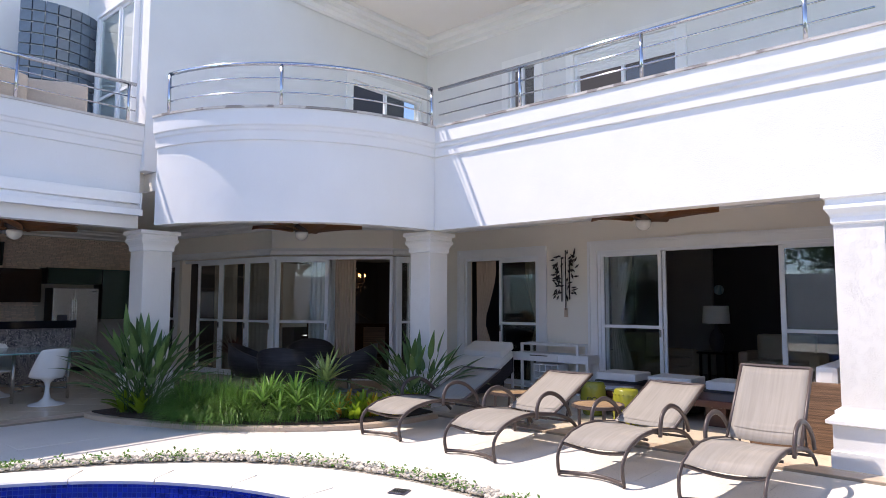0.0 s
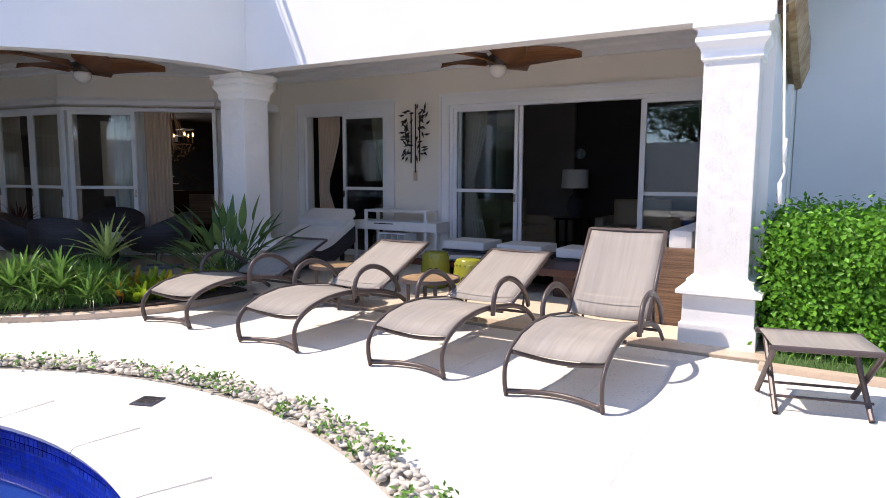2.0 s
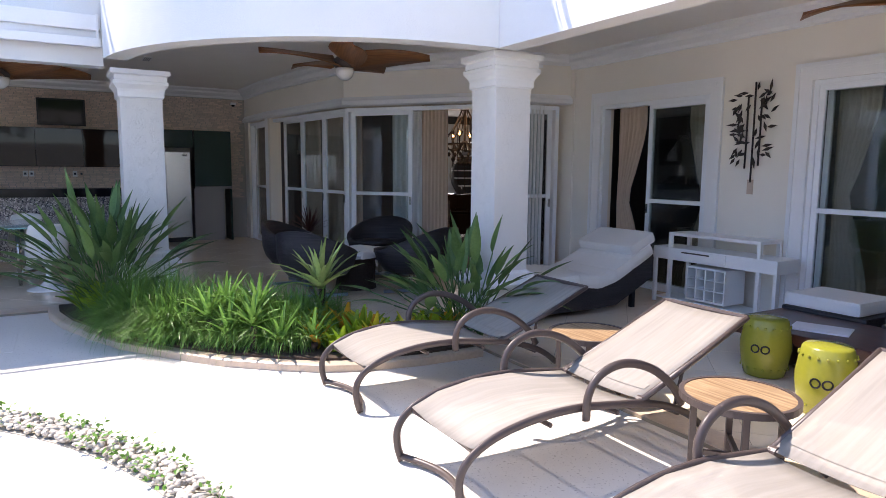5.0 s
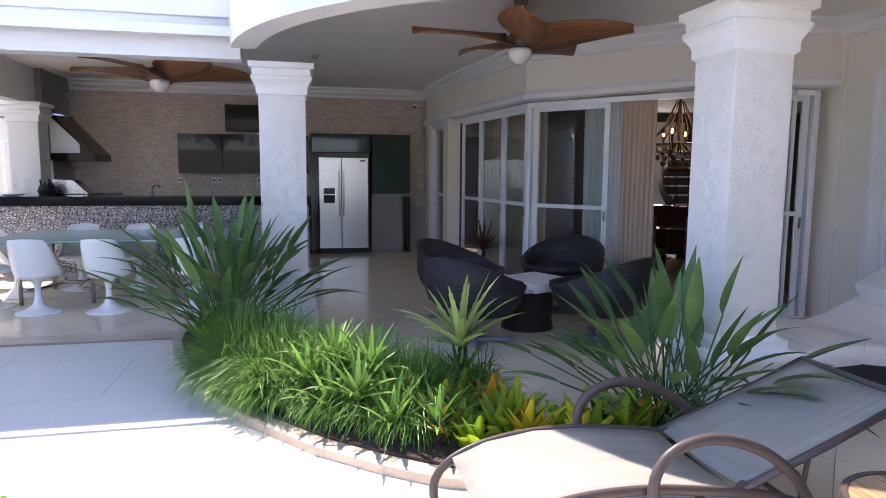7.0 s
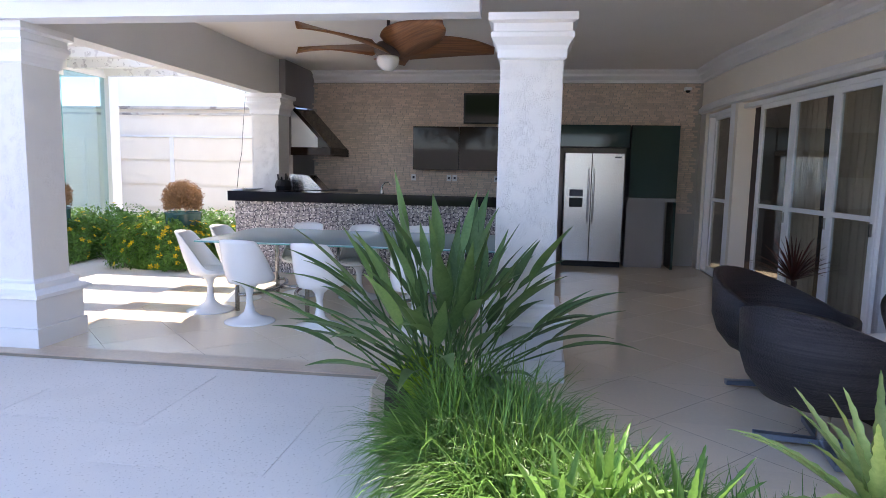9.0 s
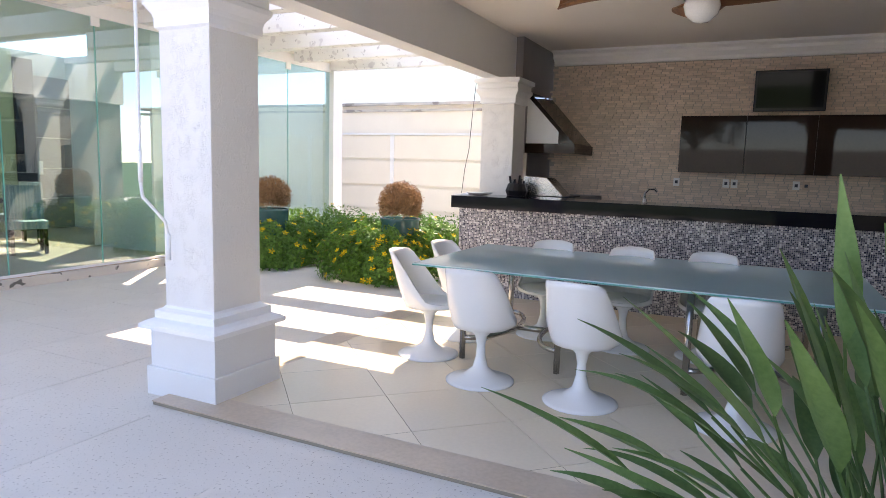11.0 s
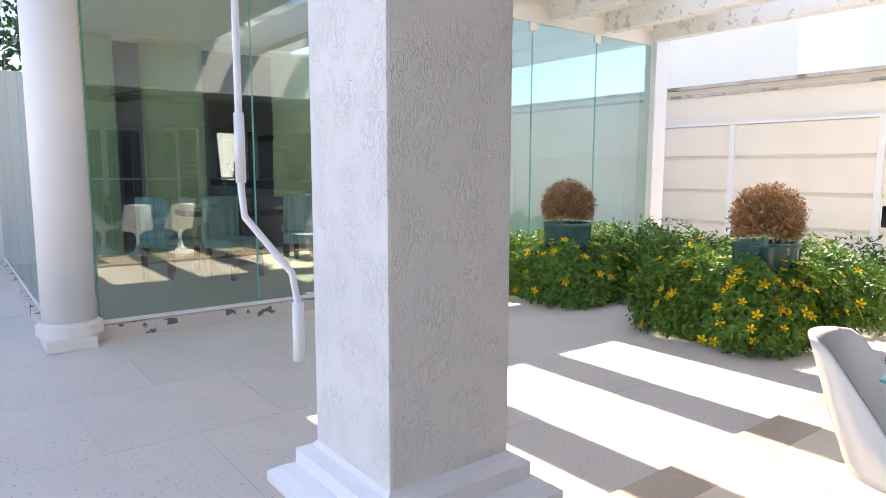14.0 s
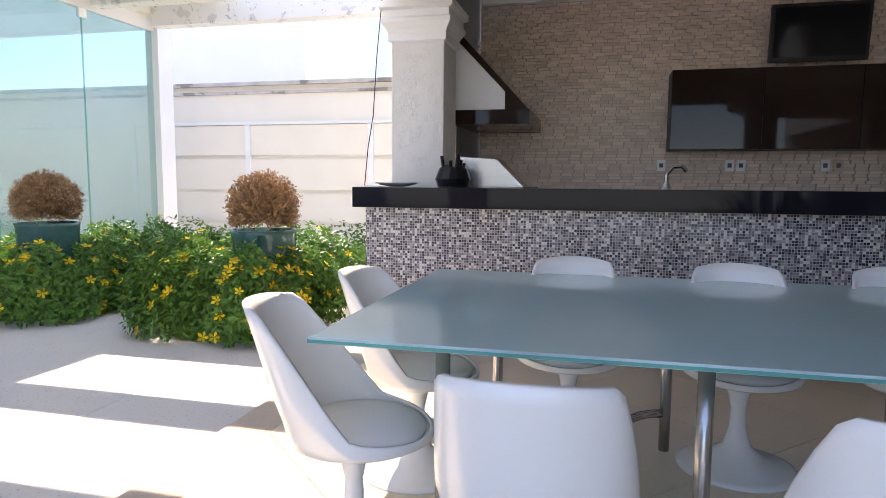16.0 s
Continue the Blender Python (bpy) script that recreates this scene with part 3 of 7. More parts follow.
# ---- doors and windows ----
def door_leaf(parent, x0, x1, z0, z1, y, rail=1.18, handle=None, edge=0.055):
    """Sliding glass leaf in the local x-z plane at depth y."""
    f = edge
    lf = part("sliding_leaf", boxes((x0, x0 + f, y - .02, y + .02, z0, z1), (x1 - f, x1, y - .02, y + .02, z0, z1), (x0 + f, x1 - f, y - .02, y + .02, z1 - f, z1), (x0 + f, x1 - f, y - .02, y + .02, z0, z0 + f * 1.3), (x0 + f, x1 - f, y - .022, y + .022, rail - .025, rail + .025), bevel=0.004), ALU, parent)
    for a, b in ((z0 + f * 1.3, rail - .025), (rail + .025, z1 - f)):
        g = part("pane", boxes((x0 + f, x1 - f, y - .003, y + .003, a, b)), PANE, lf)
        g.visible_shadow = False
    if handle is not None:
        part("handle", boxes((handle - .012, handle + .012, y - .045, y - .021, rail - .16, rail - .04), bevel=0.004), BRUSH, lf)
    return lf


def casing(parent, x0, x1, z1, w=0.16, d=0.035, y=0.0):
    b = boxes((x0 - w, x0, y - d, y, 0, z1 + w), (x1, x1 + w, y - d, y, 0, z1 + w), (x0, x1, y - d, y, z1, z1 + w))
    box(b, x0 - w - .012, x0 - w + .03, y - d - .018, y - d, 0, z1 + w + .012)
    box(b, x1 + w - .03, x1 + w + .012, y - d - .018, y - d, 0, z1 + w + .012)
    box(b, x0 - w + .03, x1 + w - .03, y - d - .018, y - d, z1 + w - .03, z1 + w + .012)
    box(b, x0 - w + .07, x1 + w - .07, y - d - .010, y - d, z1 + w - .075, z1 + w - .05)
    return part("casing", b, TRIM, parent)


def curtain(parent, x0, x1, z0, z1, y, material=CURTAIN, gather=1.0, tie=None, name="curtain"):
    """Hanging cloth with folds; tie narrows it at a height."""
    V, F = [], []
    nx, nz = 40, 12
    for j in range(nz + 1):
        z = z0 + (z1 - z0) * j / nz
        k = 1.0
        if tie:
            k = 0.35 + 0.65 * min(1, abs(z - tie) / 0.9) ** 0.8
        for i in range(nx + 1):
            u = i / nx
            V.append((x0 + (x1 - x0) * u * k, y + 0.035 * math.sin(u * 44 + 0.3 * math.sin(z * 2)) * gather, z))
    for j in range(nz):
        for i in range(nx):
            a = j * (nx + 1) + i
            F.append((a, a + 1, a + nx + 2, a + nx + 1))
    return raw(name, V, F, material, parent, smooth=True)


def outer_frame(parent, x0, x1, z0, z1, y, w=0.05):
    return part("frame", boxes((x0, x0 + w, y - .06, y + .06, z0, z1), (x1 - w, x1, y - .06, y + .06, z0, z1), (x0 + w, x1 - w, y - .06, y + .06, z1 - w, z1), (x0 + w, x1 - w, y - .06, y + .06, z0, z0 + .02), bevel=0.004), ALU, parent)


d2 = tagged(new("door_1"), "half-open white aluminium sliding door with tied curtains", "door", kind="structure")
d2.matrix_world = pose(0, YN, 0)
outer_frame(d2, -8.05, -6.27, FLOOR, 2.46, 0.06)
casing(d2, -8.05, -6.27, 2.46)
door_leaf(d2, -7.22, -6.32, FLOOR + .02, 2.41, 0.04, handle=-7.19)
door_leaf(d2, -7.25, -6.35, FLOOR + .02, 2.41, 0.10)
d3 = tagged(new("door_2"), "wide white aluminium sliding door, middle open", "door", kind="structure")
d3.matrix_world = pose(0, YN, 0)
outer_frame(d3, -5.08, -1.02, FLOOR, 2.48, 0.06)
casing(d3, -5.08, -1.02, 2.48)
door_leaf(d3, -5.03, -3.95, FLOOR + .02, 2.43, 0.04, handle=-3.98)
door_leaf(d3, -4.98, -3.90, FLOOR + .02, 2.43, 0.10)
door_leaf(d3, -2.17, -1.07, FLOOR + .02, 2.43, 0.04)
door_leaf(d3, -2.20, -1.12, FLOOR + .02, 2.43, 0.10)
for a, b, tie, y in ((-7.95, -7.45, 1.2, 10.78), (-6.35, -6.75, 1.2, 10.78), (-4.95, -4.55, 1.3, 10.78), (-1.15, -1.5, 1.3, 10.78)):
    c = thing("curtain", pose(0, y, 0), "beige cloth curtain tied back at a door", "curtain", "living room curtains")
    curtain(c, a, b, 0.06, 2.6, 0, tie=tie, name="cloth")

# dining bay doors
segs = list(zip(BAY, BAY[1:]))
lay = {0: [("frame", .32, 1.62), ("leaf", .62, 1.55)],
       1: [("frame", .12, 3.35), ("post", .12, .2), ("leaf", .78, 1.62), ("leaf", 1.62, 2.5), ("leaf", 2.5, 3.28)],
       2: [("frame", 0.0, 2.47), ("leaf", .10, 1.16)],
       3: [("frame", .12, 1.05), ("leaf", .2, .95)]}
for k, (p, q) in enumerate(segs):
    d = Vector(q) - Vector(p)
    dr = tagged(new("door_%d" % (k + 3)), "white aluminium sliding doors of the dining bay", "door", kind="structure")
    dr.matrix_world = pose(p[0], p[1], 0, 0, 0, math.degrees(math.atan2(d.y, d.x)))
    for kind, a, b in lay[k]:
        if kind == "frame":
            outer_frame(dr, a, b, FLOOR, 2.50, 0.1, 0.06)
        elif kind == "post":
            part("post", boxes((a - .1, a + .06, -.02, .2, FLOOR, 2.52), bevel=0.006), TRIM, dr)
        else:
            door_leaf(dr, a, b, FLOOR + .02, 2.45, 0.08, handle=b - .03, edge=0.07)
    fixed("trim_bay_%d" % k, sweep([p, q], [(0.0, 2.52), (0.05, 2.54), (0.05, 2.60), (0.03, 2.62), (0.0, 2.66)]), TRIM, "moulded trim above the bay doors", category="trim")
fixed("wall_bay_pier", boxes((-14.26, -13.95, 7.5, 7.72, 0, 2.52), (-15.92, -15.6, 7.5, 7.72, 0, 2.52)), CREAM, "cream wall pier", category="wall")
fixed("wall_bay_end", boxes((-9.2, -8.62, YN - .02, YN, 0, CEILING)), CREAM, "cream wall end", category="wall")
for (x, y, r, w, m) in ((-12.2, 8.0, 6, 0.9, CURTAIN), (-13.2, 7.9, 6, 0.8, CURTAIN), (-11.4, 8.1, 6, 0.45, CURTAIN), (-10.55, 8.5, 38, 0.7, SHEER), (-9.98, 8.72, 38, 0.42, CURTAIN), (-8.95, 9.75, 75, 0.4, SHEER)):
    c = thing("curtain", pose(x, y, 0, 0, 0, r), "beige floor-length curtain behind the bay doors" if m is CURTAIN else "white sheer floor-length curtain", "curtain", "dining room curtains")
    curtain(c, 0, w, 0.05, 2.7, 0, m, name="cloth")


def upper_window(name, axis, u0, u1, z0, z1, at, shutter, label):
    w = tagged(new(name), label, "window", kind="structure")
    w.matrix_world = pose(0, at, 0) if axis == "x" else pose(at, 0, 0, 0, 0, 90)
    outer_frame(w, u0, u1, z0, z1, 0.08)
    b = boxes((u0 - .16, u0, -.03, 0, z0, z1 + .16), (u1, u1 + .16, -.03, 0, z0, z1 + .16), (u0, u1, -.03, 0, z1, z1 + .16))
    part("casing", b, TRIM, w)
    if shutter:
        sb = bmesh.new()
        for k in range(int(shutter / 0.045)):
            box(sb, u0 + .05, u1 - .05, .03, .045, z1 - .05 - .045 * (k + 1) + .004, z1 - .05 - .045 * k)
        part("roller_shutter", sb, TRIM, w)
    mid = (u0 + u1) / 2
    g = part("pane", boxes((mid, u1 - .05, .09, .096, z0 + .02, z1 - .05 - shutter)), PANE, w)
    g.visible_shadow = False
    part("mullion", boxes((mid - .06, mid, .05, .11, z0 + .02, z1 - .05)), ALU, w)
    return w


upper_window("window_1", "x", -5.52, -3.60, 4.5, 6.14, YN + .06, 0.36, "white window with half-lowered roller shutter")
upper_window("window_2", "x", -6.98, -6.36, 4.5, 6.24, YN + .06, 0.0, "narrow white upstairs window")
upper_window("window_3", "y", 8.42, 10.40, 3.6, 5.95, -9.2, 0.0, "white sliding door of the curved balcony")
# near-black sheets: the shade of the upper rooms is put into their colour
fixed("wall_upper_rooms", boxes((-9.1, -0.6, 13.0, 13.1, 3.5, 7.4), (-12.4, -12.3, 4.8, 13.0, 3.5, 7.4)), DIMWALL, "dark sheets standing in for the dim upper rooms", category="wall")
fixed("trim_roof", sweep([(-9.18, 4.4), (-9.18, YN + .06), (0.2, YN + .06)], [(0, 7.0), (0.06, 7.03), (0.06, 7.12), (0.14, 7.16), (0.14, 7.24), (0.24, 7.28), (0.24, 7.35), (0, 7.35)]), TRIM, "white roof cornice moulding", category="trim")

# terrace of the kitchen wing: glass block window, door, seats
gb = tagged(new("window_4"), "curved glass block window with white joints", "window", kind="structure")
blk = bmesh.new()
box(blk, -.085, .085, -.03, .05, -.085, .085, bevel=0.012)
blk_me = bpy.data.meshes.new("glass_block")
blk.to_mesh(blk_me); blk.free(); blk_me.materials.append(BLOCK)
part("joint", sweep(arc(-12.2, 3.95, 0.86, 42, -42, 14), [(.02, 4.4), (.06, 4.4), (.06, 6.5), (.02, 6.5)]), TRIM, gb)
for i in range(7):
    a = radians(-36 + 12 * i)
    for j in range(11):
        o = new("glass_block", blk_me)
        o.parent = gb
        o.matrix_world = pose(-12.2 + .86 * math.cos(a), 3.95 + .86 * math.sin(a), 4.5 + .19 * j, 0, 0, math.degrees(a) + 90)
td = tagged(new("door_7"), "tall white sliding door on the upper terrace", "door", kind="structure")
td.matrix_world = pose(0, 4.53, 0)
outer_frame(td, -11.35, -9.85, 3.55, 6.5, 0)
door_leaf(td, -11.3, -10.5, 3.6, 6.45, 0.0, rail=5.0)
door_leaf(td, -10.5, -9.9, 3.6, 6.45, 0.02, rail=5.0)


def wicker_seat(x, y, rz):
    s = thing("terrace_armchair", pose(x, y, 3.5, 0, 0, rz), "pale woven wicker armchair on the terrace", "armchair", "terrace armchairs")
    part("backrest", boxes((-.45, .45, .3, .42, .2, 1.25), bevel=.04), PALEWICKER, s)
    part("seat", boxes((-.45, .45, -.4, .3, .15, .42), bevel=.04), PALEWICKER, s)
    for u in (-.45, .37):
        part("armrest", boxes((u, u + .1, -.4, .3, .42, .72), bevel=.03), PALEWICKER, s)
    part("foot", boxes((-.4, .4, -.35, .35, 0, .15)), BRONZE, s)


wicker_seat(-10.1, 2.5, -60)
wicker_seat(-10.3, 3.6, -120)
fixed("floor_terrace", boxes((-12.0, -9.5, 0.8, 4.55, 3.501, 3.52)), PATIO, "terrace floor", category="floor")
fixed("floor_balcony", boxes((-9.2, -0.7, 7.6, YN, 3.501, 3.52)), PATIO, "balcony floor", category="floor")


# balcony railings
def railing(path, posts, label, h0=TOP + .012, rise=0.62):
    r = thing("balcony_railing", pose(*path[0], h0), label, "railing", "balcony railings")
    o = Vector((*path[0], 0))
    rel = lambda z: [Vector((x, y, z)) - o for x, y in path]
    part("top_rail", tube(rel(rise), 0.028, 10), STEEL, r, smooth=True)
    for z in (0.22, 0.42):
        part("rod", tube(rel(z), 0.011, 8), STEEL, r, smooth=True)
    for x, y in posts:
        part("post", tube([Vector((x, y, z)) - o for z in (0, rise * .5, rise)], 0.024, 10), STEEL, r, smooth=True)
    return r


rp = [p for p in arc(*BC, BR - .06, -81, 1.5, 30) if p[0] > FX + .1]
railing(rp, [rp[0], rp[len(rp) // 2 - 2], rp[-1]], "curved polished steel balcony railing with thin rods")
railing([(-6.08, FY + .08), (-0.5, FY + .08)], [(-4.6, FY + .08), (-2.85, FY + .08), (-1.1, FY + .08)], "straight polished steel balcony railing with thin rods")
railing([(FX - .1, 0.8), (FX - .1, 4.35)], [(FX - .1, 1.2), (FX - .1, 2.8), (FX - .1, 4.25)], "straight polished steel terrace railing with thin rods")

# crown mouldings under the ceilings
CR = [(0, CEILING - .20), (0.03, CEILING - .19), (0.03, CEILING - .15), (0.10, CEILING - .10), (0.10, CEILING - .06), (0.16, CEILING - .03), (0.16, CEILING), (0, CEILING)]
fixed("trim_crown_kitchen", sweep([(-15.9, 0.97), (-15.9, 7.5), (-14.2, 7.5), BAY[2], BAY[3], (-8.75, YN), (-0.62, YN)], CR), TRIM, "white crown moulding", category="trim")
fixed("trim_beam", sweep([(-6.35, FY + .22), (-.7, FY + .22)], [(0, 2.72), (-.03, 2.75), (-.03, 2.8), (0, 2.82)]), TRIM, "white beam trim", category="trim")
# south wall of the kitchen by the hood
fixed("wall_kitchen_south", boxes((-16.1, -14.66, 0.72, 0.92, 1.75, CEILING), (-16.1, -14.95, 0.72, 0.92, 0, 1.75)), GREYWALL, "grey kitchen end wall", category="wall")

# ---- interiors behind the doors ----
fixed("wall_living_rear", boxes((-9.2, -0.42, 15.2, 15.4, 0, 3.2), (-9.35, -9.2, 11.6, 15.4, 0, 3.2), (-0.42, -0.3, 12.0, 15.4, 0, 3.2)), DIMWALL, "dark living room wall", category="wall")
fixed("wall_living_grey", boxes((-6.4, -4.6, 14.9, 15.0, 0, 3.2)), GREYWALL, "grey living room wall", category="wall")
fixed("floor_living", boxes((-9.2, -0.42, YN + .05, 15.2, 0, 0.028)), DARKFLOOR, "living room floor", category="floor")
# ceiling colour lowered to grey, for the shade in the upper part of the rooms
fixed("ceiling_rooms", boxes((-9.35, -0.3, YN + .22, 15.4, 3.0, 3.2), (-17.0, -9.35, 9.4, 16.4, 3.0, 3.2)), GREYWALL, "indoor ceiling greyed to dim the rooms", category="ceiling")
bl = [(-15.9, 7.72), (-14.2, 7.72), (-10.98, 8.03), (-9.1, 9.45), (-8.95, YN + .2), (-9.35, YN + .3), (-9.35, 16.2), (-16.9, 16.2), (-16.9, 7.72)]
fixed("floor_dining", slab(bl, 0, 0.028), DARKFLOOR, "dining room floor", category="floor")
# dining walls carry the dimness of the room in their dark colour
fixed("wall_dining", boxes((-17.0, -16.8, 7.7, 16.4, 0, 3.2), (-17.0, -9.35, 16.2, 16.4, 0, 3.2)), DIMWALL, "dining room wall darkened for the dim interior", category="wall")
# bay ceiling greyed likewise, shade put into its colour
fixed("ceiling_bay", slab([(x, y) for x, y in bl[:6]] + [(-16.9, 10.8), (-16.9, 7.72)], 3.0, 3.2), GREYWALL, "dining bay ceiling greyed to dim the room", category="ceiling")


def sofa(x, y, rz, w=1.5, name="sofa", label="beige padded living room sofa"):
    s = thing(name, pose(x, y, 0.028, 0, 0, rz), label, name.replace("_", " "), "living room seats")
    part("base", boxes((-w / 2, w / 2, -.42, .42, .05, .3), bevel=.03), SOFA, s)
    for k in range(2):
        part("seat_cushion", boxes((-w / 2 + .18 + k * (w / 2 - .18), -w / 2 + .18 + (k + 1) * (w / 2 - .18), -.42, .25, .3, .47), bevel=.05), SOFA, s)
        part("back_cushion", boxes((-w / 2 + .18 + k * (w / 2 - .18), -w / 2 + .18 + (k + 1) * (w / 2 - .18), .18, .42, .42, .95), bevel=.08), SOFA, s)
    for u in (-w / 2, w / 2 - .18):
        part("armrest", boxes((u, u + .18, -.42, .42, .05, .62), bevel=.05), SOFA, s)


sofa(-5.15, 12.95, 70, 1.7)
sofa(-3.0, 13.95, 0, 1.4)
lt = thing("side_table", pose(-4.11, 13.6, 0.028), "dark wooden lamp table", "table")
part("tabletop", boxes((-.3, .3, -.3, .3, .56, .6), bevel=.01), DARKWOOD, lt)
for u in (-.26, .22):
    for v in (-.26, .22):
        part("leg", boxes((u, u + .04, v, v + .04, 0, .56)), DARKWOOD, lt)
tl = thing("table_lamp", pose(-4.11, 13.6, 0.63), "table lamp with grey ceramic body and pale drum shade", "lamp")
part("body", lathe([(.09, 0), (.12, .05), (.15, .2), (.11, .36), (.04, .45), (.03, .6)], 20), SLATE, tl, smooth=True)
part("shade", lathe([(.26, .55), (.24, .9)], 24, closed=False), CUSHION, tl, "pale drum shade", smooth=True)
wl_ = thing("wall_clock", pose(-4.55, 15.18, 1.88, 90), "small dark round wall ornament", "ornament")
part("disc", lathe([(.11, 0), (.11, .03), (.04, .06)], 20), BLUESTRIPE, wl_)

# chandelier in the dining room
ch = thing("chandelier", pose(-12.0, 10.75, 2.0), "dark iron chandelier with lit candle bulbs and drops", "chandelier")
part("stem", tube([(0, 0, -.1), (0, 0, 1.0)], .02), IRON, ch)
part("ring", tube([(.42 * math.cos(a), .42 * math.sin(a), .05) for a in np.linspace(0, 2 * math.pi, 25)[:-1]], .014, 6, closed=True), IRON, ch)
for k in range(8):
    a = k * math.pi / 4
    c, s = math.cos(a), math.sin(a)
    part("arm", tube([(.03 * c, .03 * s, .1), (.2 * c, .2 * s, -.08), (.36 * c, .36 * s, -.05), (.44 * c, .44 * s, .1)], .013, 6), IRON, ch)
    part("candle", lathe([(.018, .1), (.018, .2)], 8, m=pose(.44 * c, .44 * s, 0)), IRON, ch)
    part("bulb", lathe([(.008, .2), (.022, .225), (.014, .26), (.002, .285)], 8, m=pose(.44 * c, .44 * s, 0)), WARM, ch, "lit candle bulb")
    for j in range(4):
        part("drop", lathe([(.002, -.06 - .085 * j), (.036, -.115 - .085 * j), (.002, -.17 - .085 * j)], 8, m=pose((.46 - .11 * j) * c, (.46 - .11 * j) * s, .05)), IRON, ch)
    part("chain", tube([(.44 * c, .44 * s, .12), (.24 * c, .24 * s, .32), (.05 * c, .05 * s, .72)], .009, 5), IRON, ch)
    part("upper_drop", lathe([(.002, .22), (.026, .17), (.002, .11)], 8, m=pose(.26 * c, .26 * s, .1)), IRON, ch)
lp = new("chandelier_light", bpy.data.lights.new("chandelier_light", "POINT"))
lp.data.energy, lp.data.color, lp.data.shadow_soft_size = 5, (1.0, .65, .35), 0.3
lp.location = (-12.0, 10.75, 2.35)

# dining table with wicker-backed chairs, far inside
dt = thing("dining_table", pose(-11.6, 10.6, .028, 0, 0, 38), "dark wooden indoor dining table", "table")
part("tabletop", boxes((-1.1, 1.1, -.5, .5, .72, .77), bevel=.01), DARKWOOD, dt)
for u in (-1.0, .92):
    for v in (-.42, .34):
        part("leg", boxes((u, u + .08, v, v + .08, 0, .72)), DARKWOOD, dt)


def indoor_chair(x, y, rz):
    c = thing("dining_chair", pose(x, y, .028, 0, 0, rz), "brown woven dining chair", "chair", "indoor dining chairs")
    part("seat", boxes((-.24, .24, -.24, .24, .42, .5), bevel=.015), BROWNWICKER, c)
    part("backrest", boxes((-.24, .24, .2, .26, .5, 1.0), bevel=.015), BROWNWICKER, c)
    for u in (-.23, .18):
        for v in (-.23, .18):
            part("leg", boxes((u, u + .05, v, v + .05, 0, .42)), DARKWOOD, c)


for x, y, r in ((-11.15, 9.75, 218), (-10.45, 10.3, 218), (-12.3, 10.2, 128)):
    indoor_chair(x, y, r)
st = thing("staircase", pose(-15.0, 13.9, .028), "curved indoor staircase with pale treads and dark handrail", "staircase")
hand_pts = []
for k in range(14):
    a = radians(330 - 13 * k)
    z = .19 * (k + 1)
    step_ = part("step", boxes((.75, 1.35, -.16, .16, -.03, 0), bevel=.004), TRIM, st)
    step_.matrix_local = pose(0, 0, z, 0, 0, math.degrees(a))
    part("riser", boxes((.78, 1.32, .135, .155, -.19, -.03)), DIMWALL, st).matrix_local = pose(0, 0, z, 0, 0, math.degrees(a))
    hand_pts.append((1.4 * math.cos(a), 1.4 * math.sin(a), z + .85))
    part("baluster", tube([(1.37 * math.cos(a), 1.37 * math.sin(a), z), (1.4 * math.cos(a), 1.4 * math.sin(a), z + .85)], .010, 6), IRON, st)
part("handrail", tube(hand_pts, .028, 8), IRON, st, smooth=True)
part("stringer", tube([(x * .96, y * .96, z - 1.0) for x, y, z in hand_pts], .09, 8), DIMWALL, st, smooth=True)
ds = thing("sideboard", pose(-13.3, 12.2, .028, 0, 0, 38), "long dark wooden sideboard in the dining room", "sideboard")
part("body", boxes((-1.3, 1.3, -.22, .22, .08, .98), bevel=.01), DARKWOOD, ds)
for k in range(4):
    part("door", boxes((-1.28 + .645 * k, -.645 + .645 * k, -.24, -.221, .12, .94), bevel=.004), DARKWOOD, ds)
    part("foot", boxes((-1.25 + .82 * k, -1.19 + .82 * k, -.2, .2, 0, .08)), DARKWOOD, ds)
nw = tagged(new("window_5"), "tall bright indoor window", "window", kind="structure")
part("sheer", boxes((-16.78, -16.75, 12.2, 13.9, .8, 2.8)), SHEER, nw)
al = new("window_daylight", bpy.data.lights.new("window_daylight", "AREA"))
al.data.energy, al.data.size, al.data.size_y, al.data.shape = 9, 1.6, 1.9, "RECTANGLE"
al.matrix_world = look((-16.7, 13.0, 1.8), (-10, 12, 1.4))

# ---- pool deck ----
def smooth_line(pts, k=4):
    """Rounded line through the points."""
    p = [Vector(q) for q in pts]
    p = [p[0] * 2 - p[1]] + p + [p[-1] * 2 - p[-2]]
    out = []
    for a, b, c, d in zip(p, p[1:], p[2:], p[3:]):
        for i in range(k):
            u = i / k
            out.append(.5 * (2 * b + (c - a) * u + (2 * a - 5 * b + 4 * c - d) * u * u + (3 * b - a - 3 * c + d) * u ** 3))
    return out + [p[-2]]


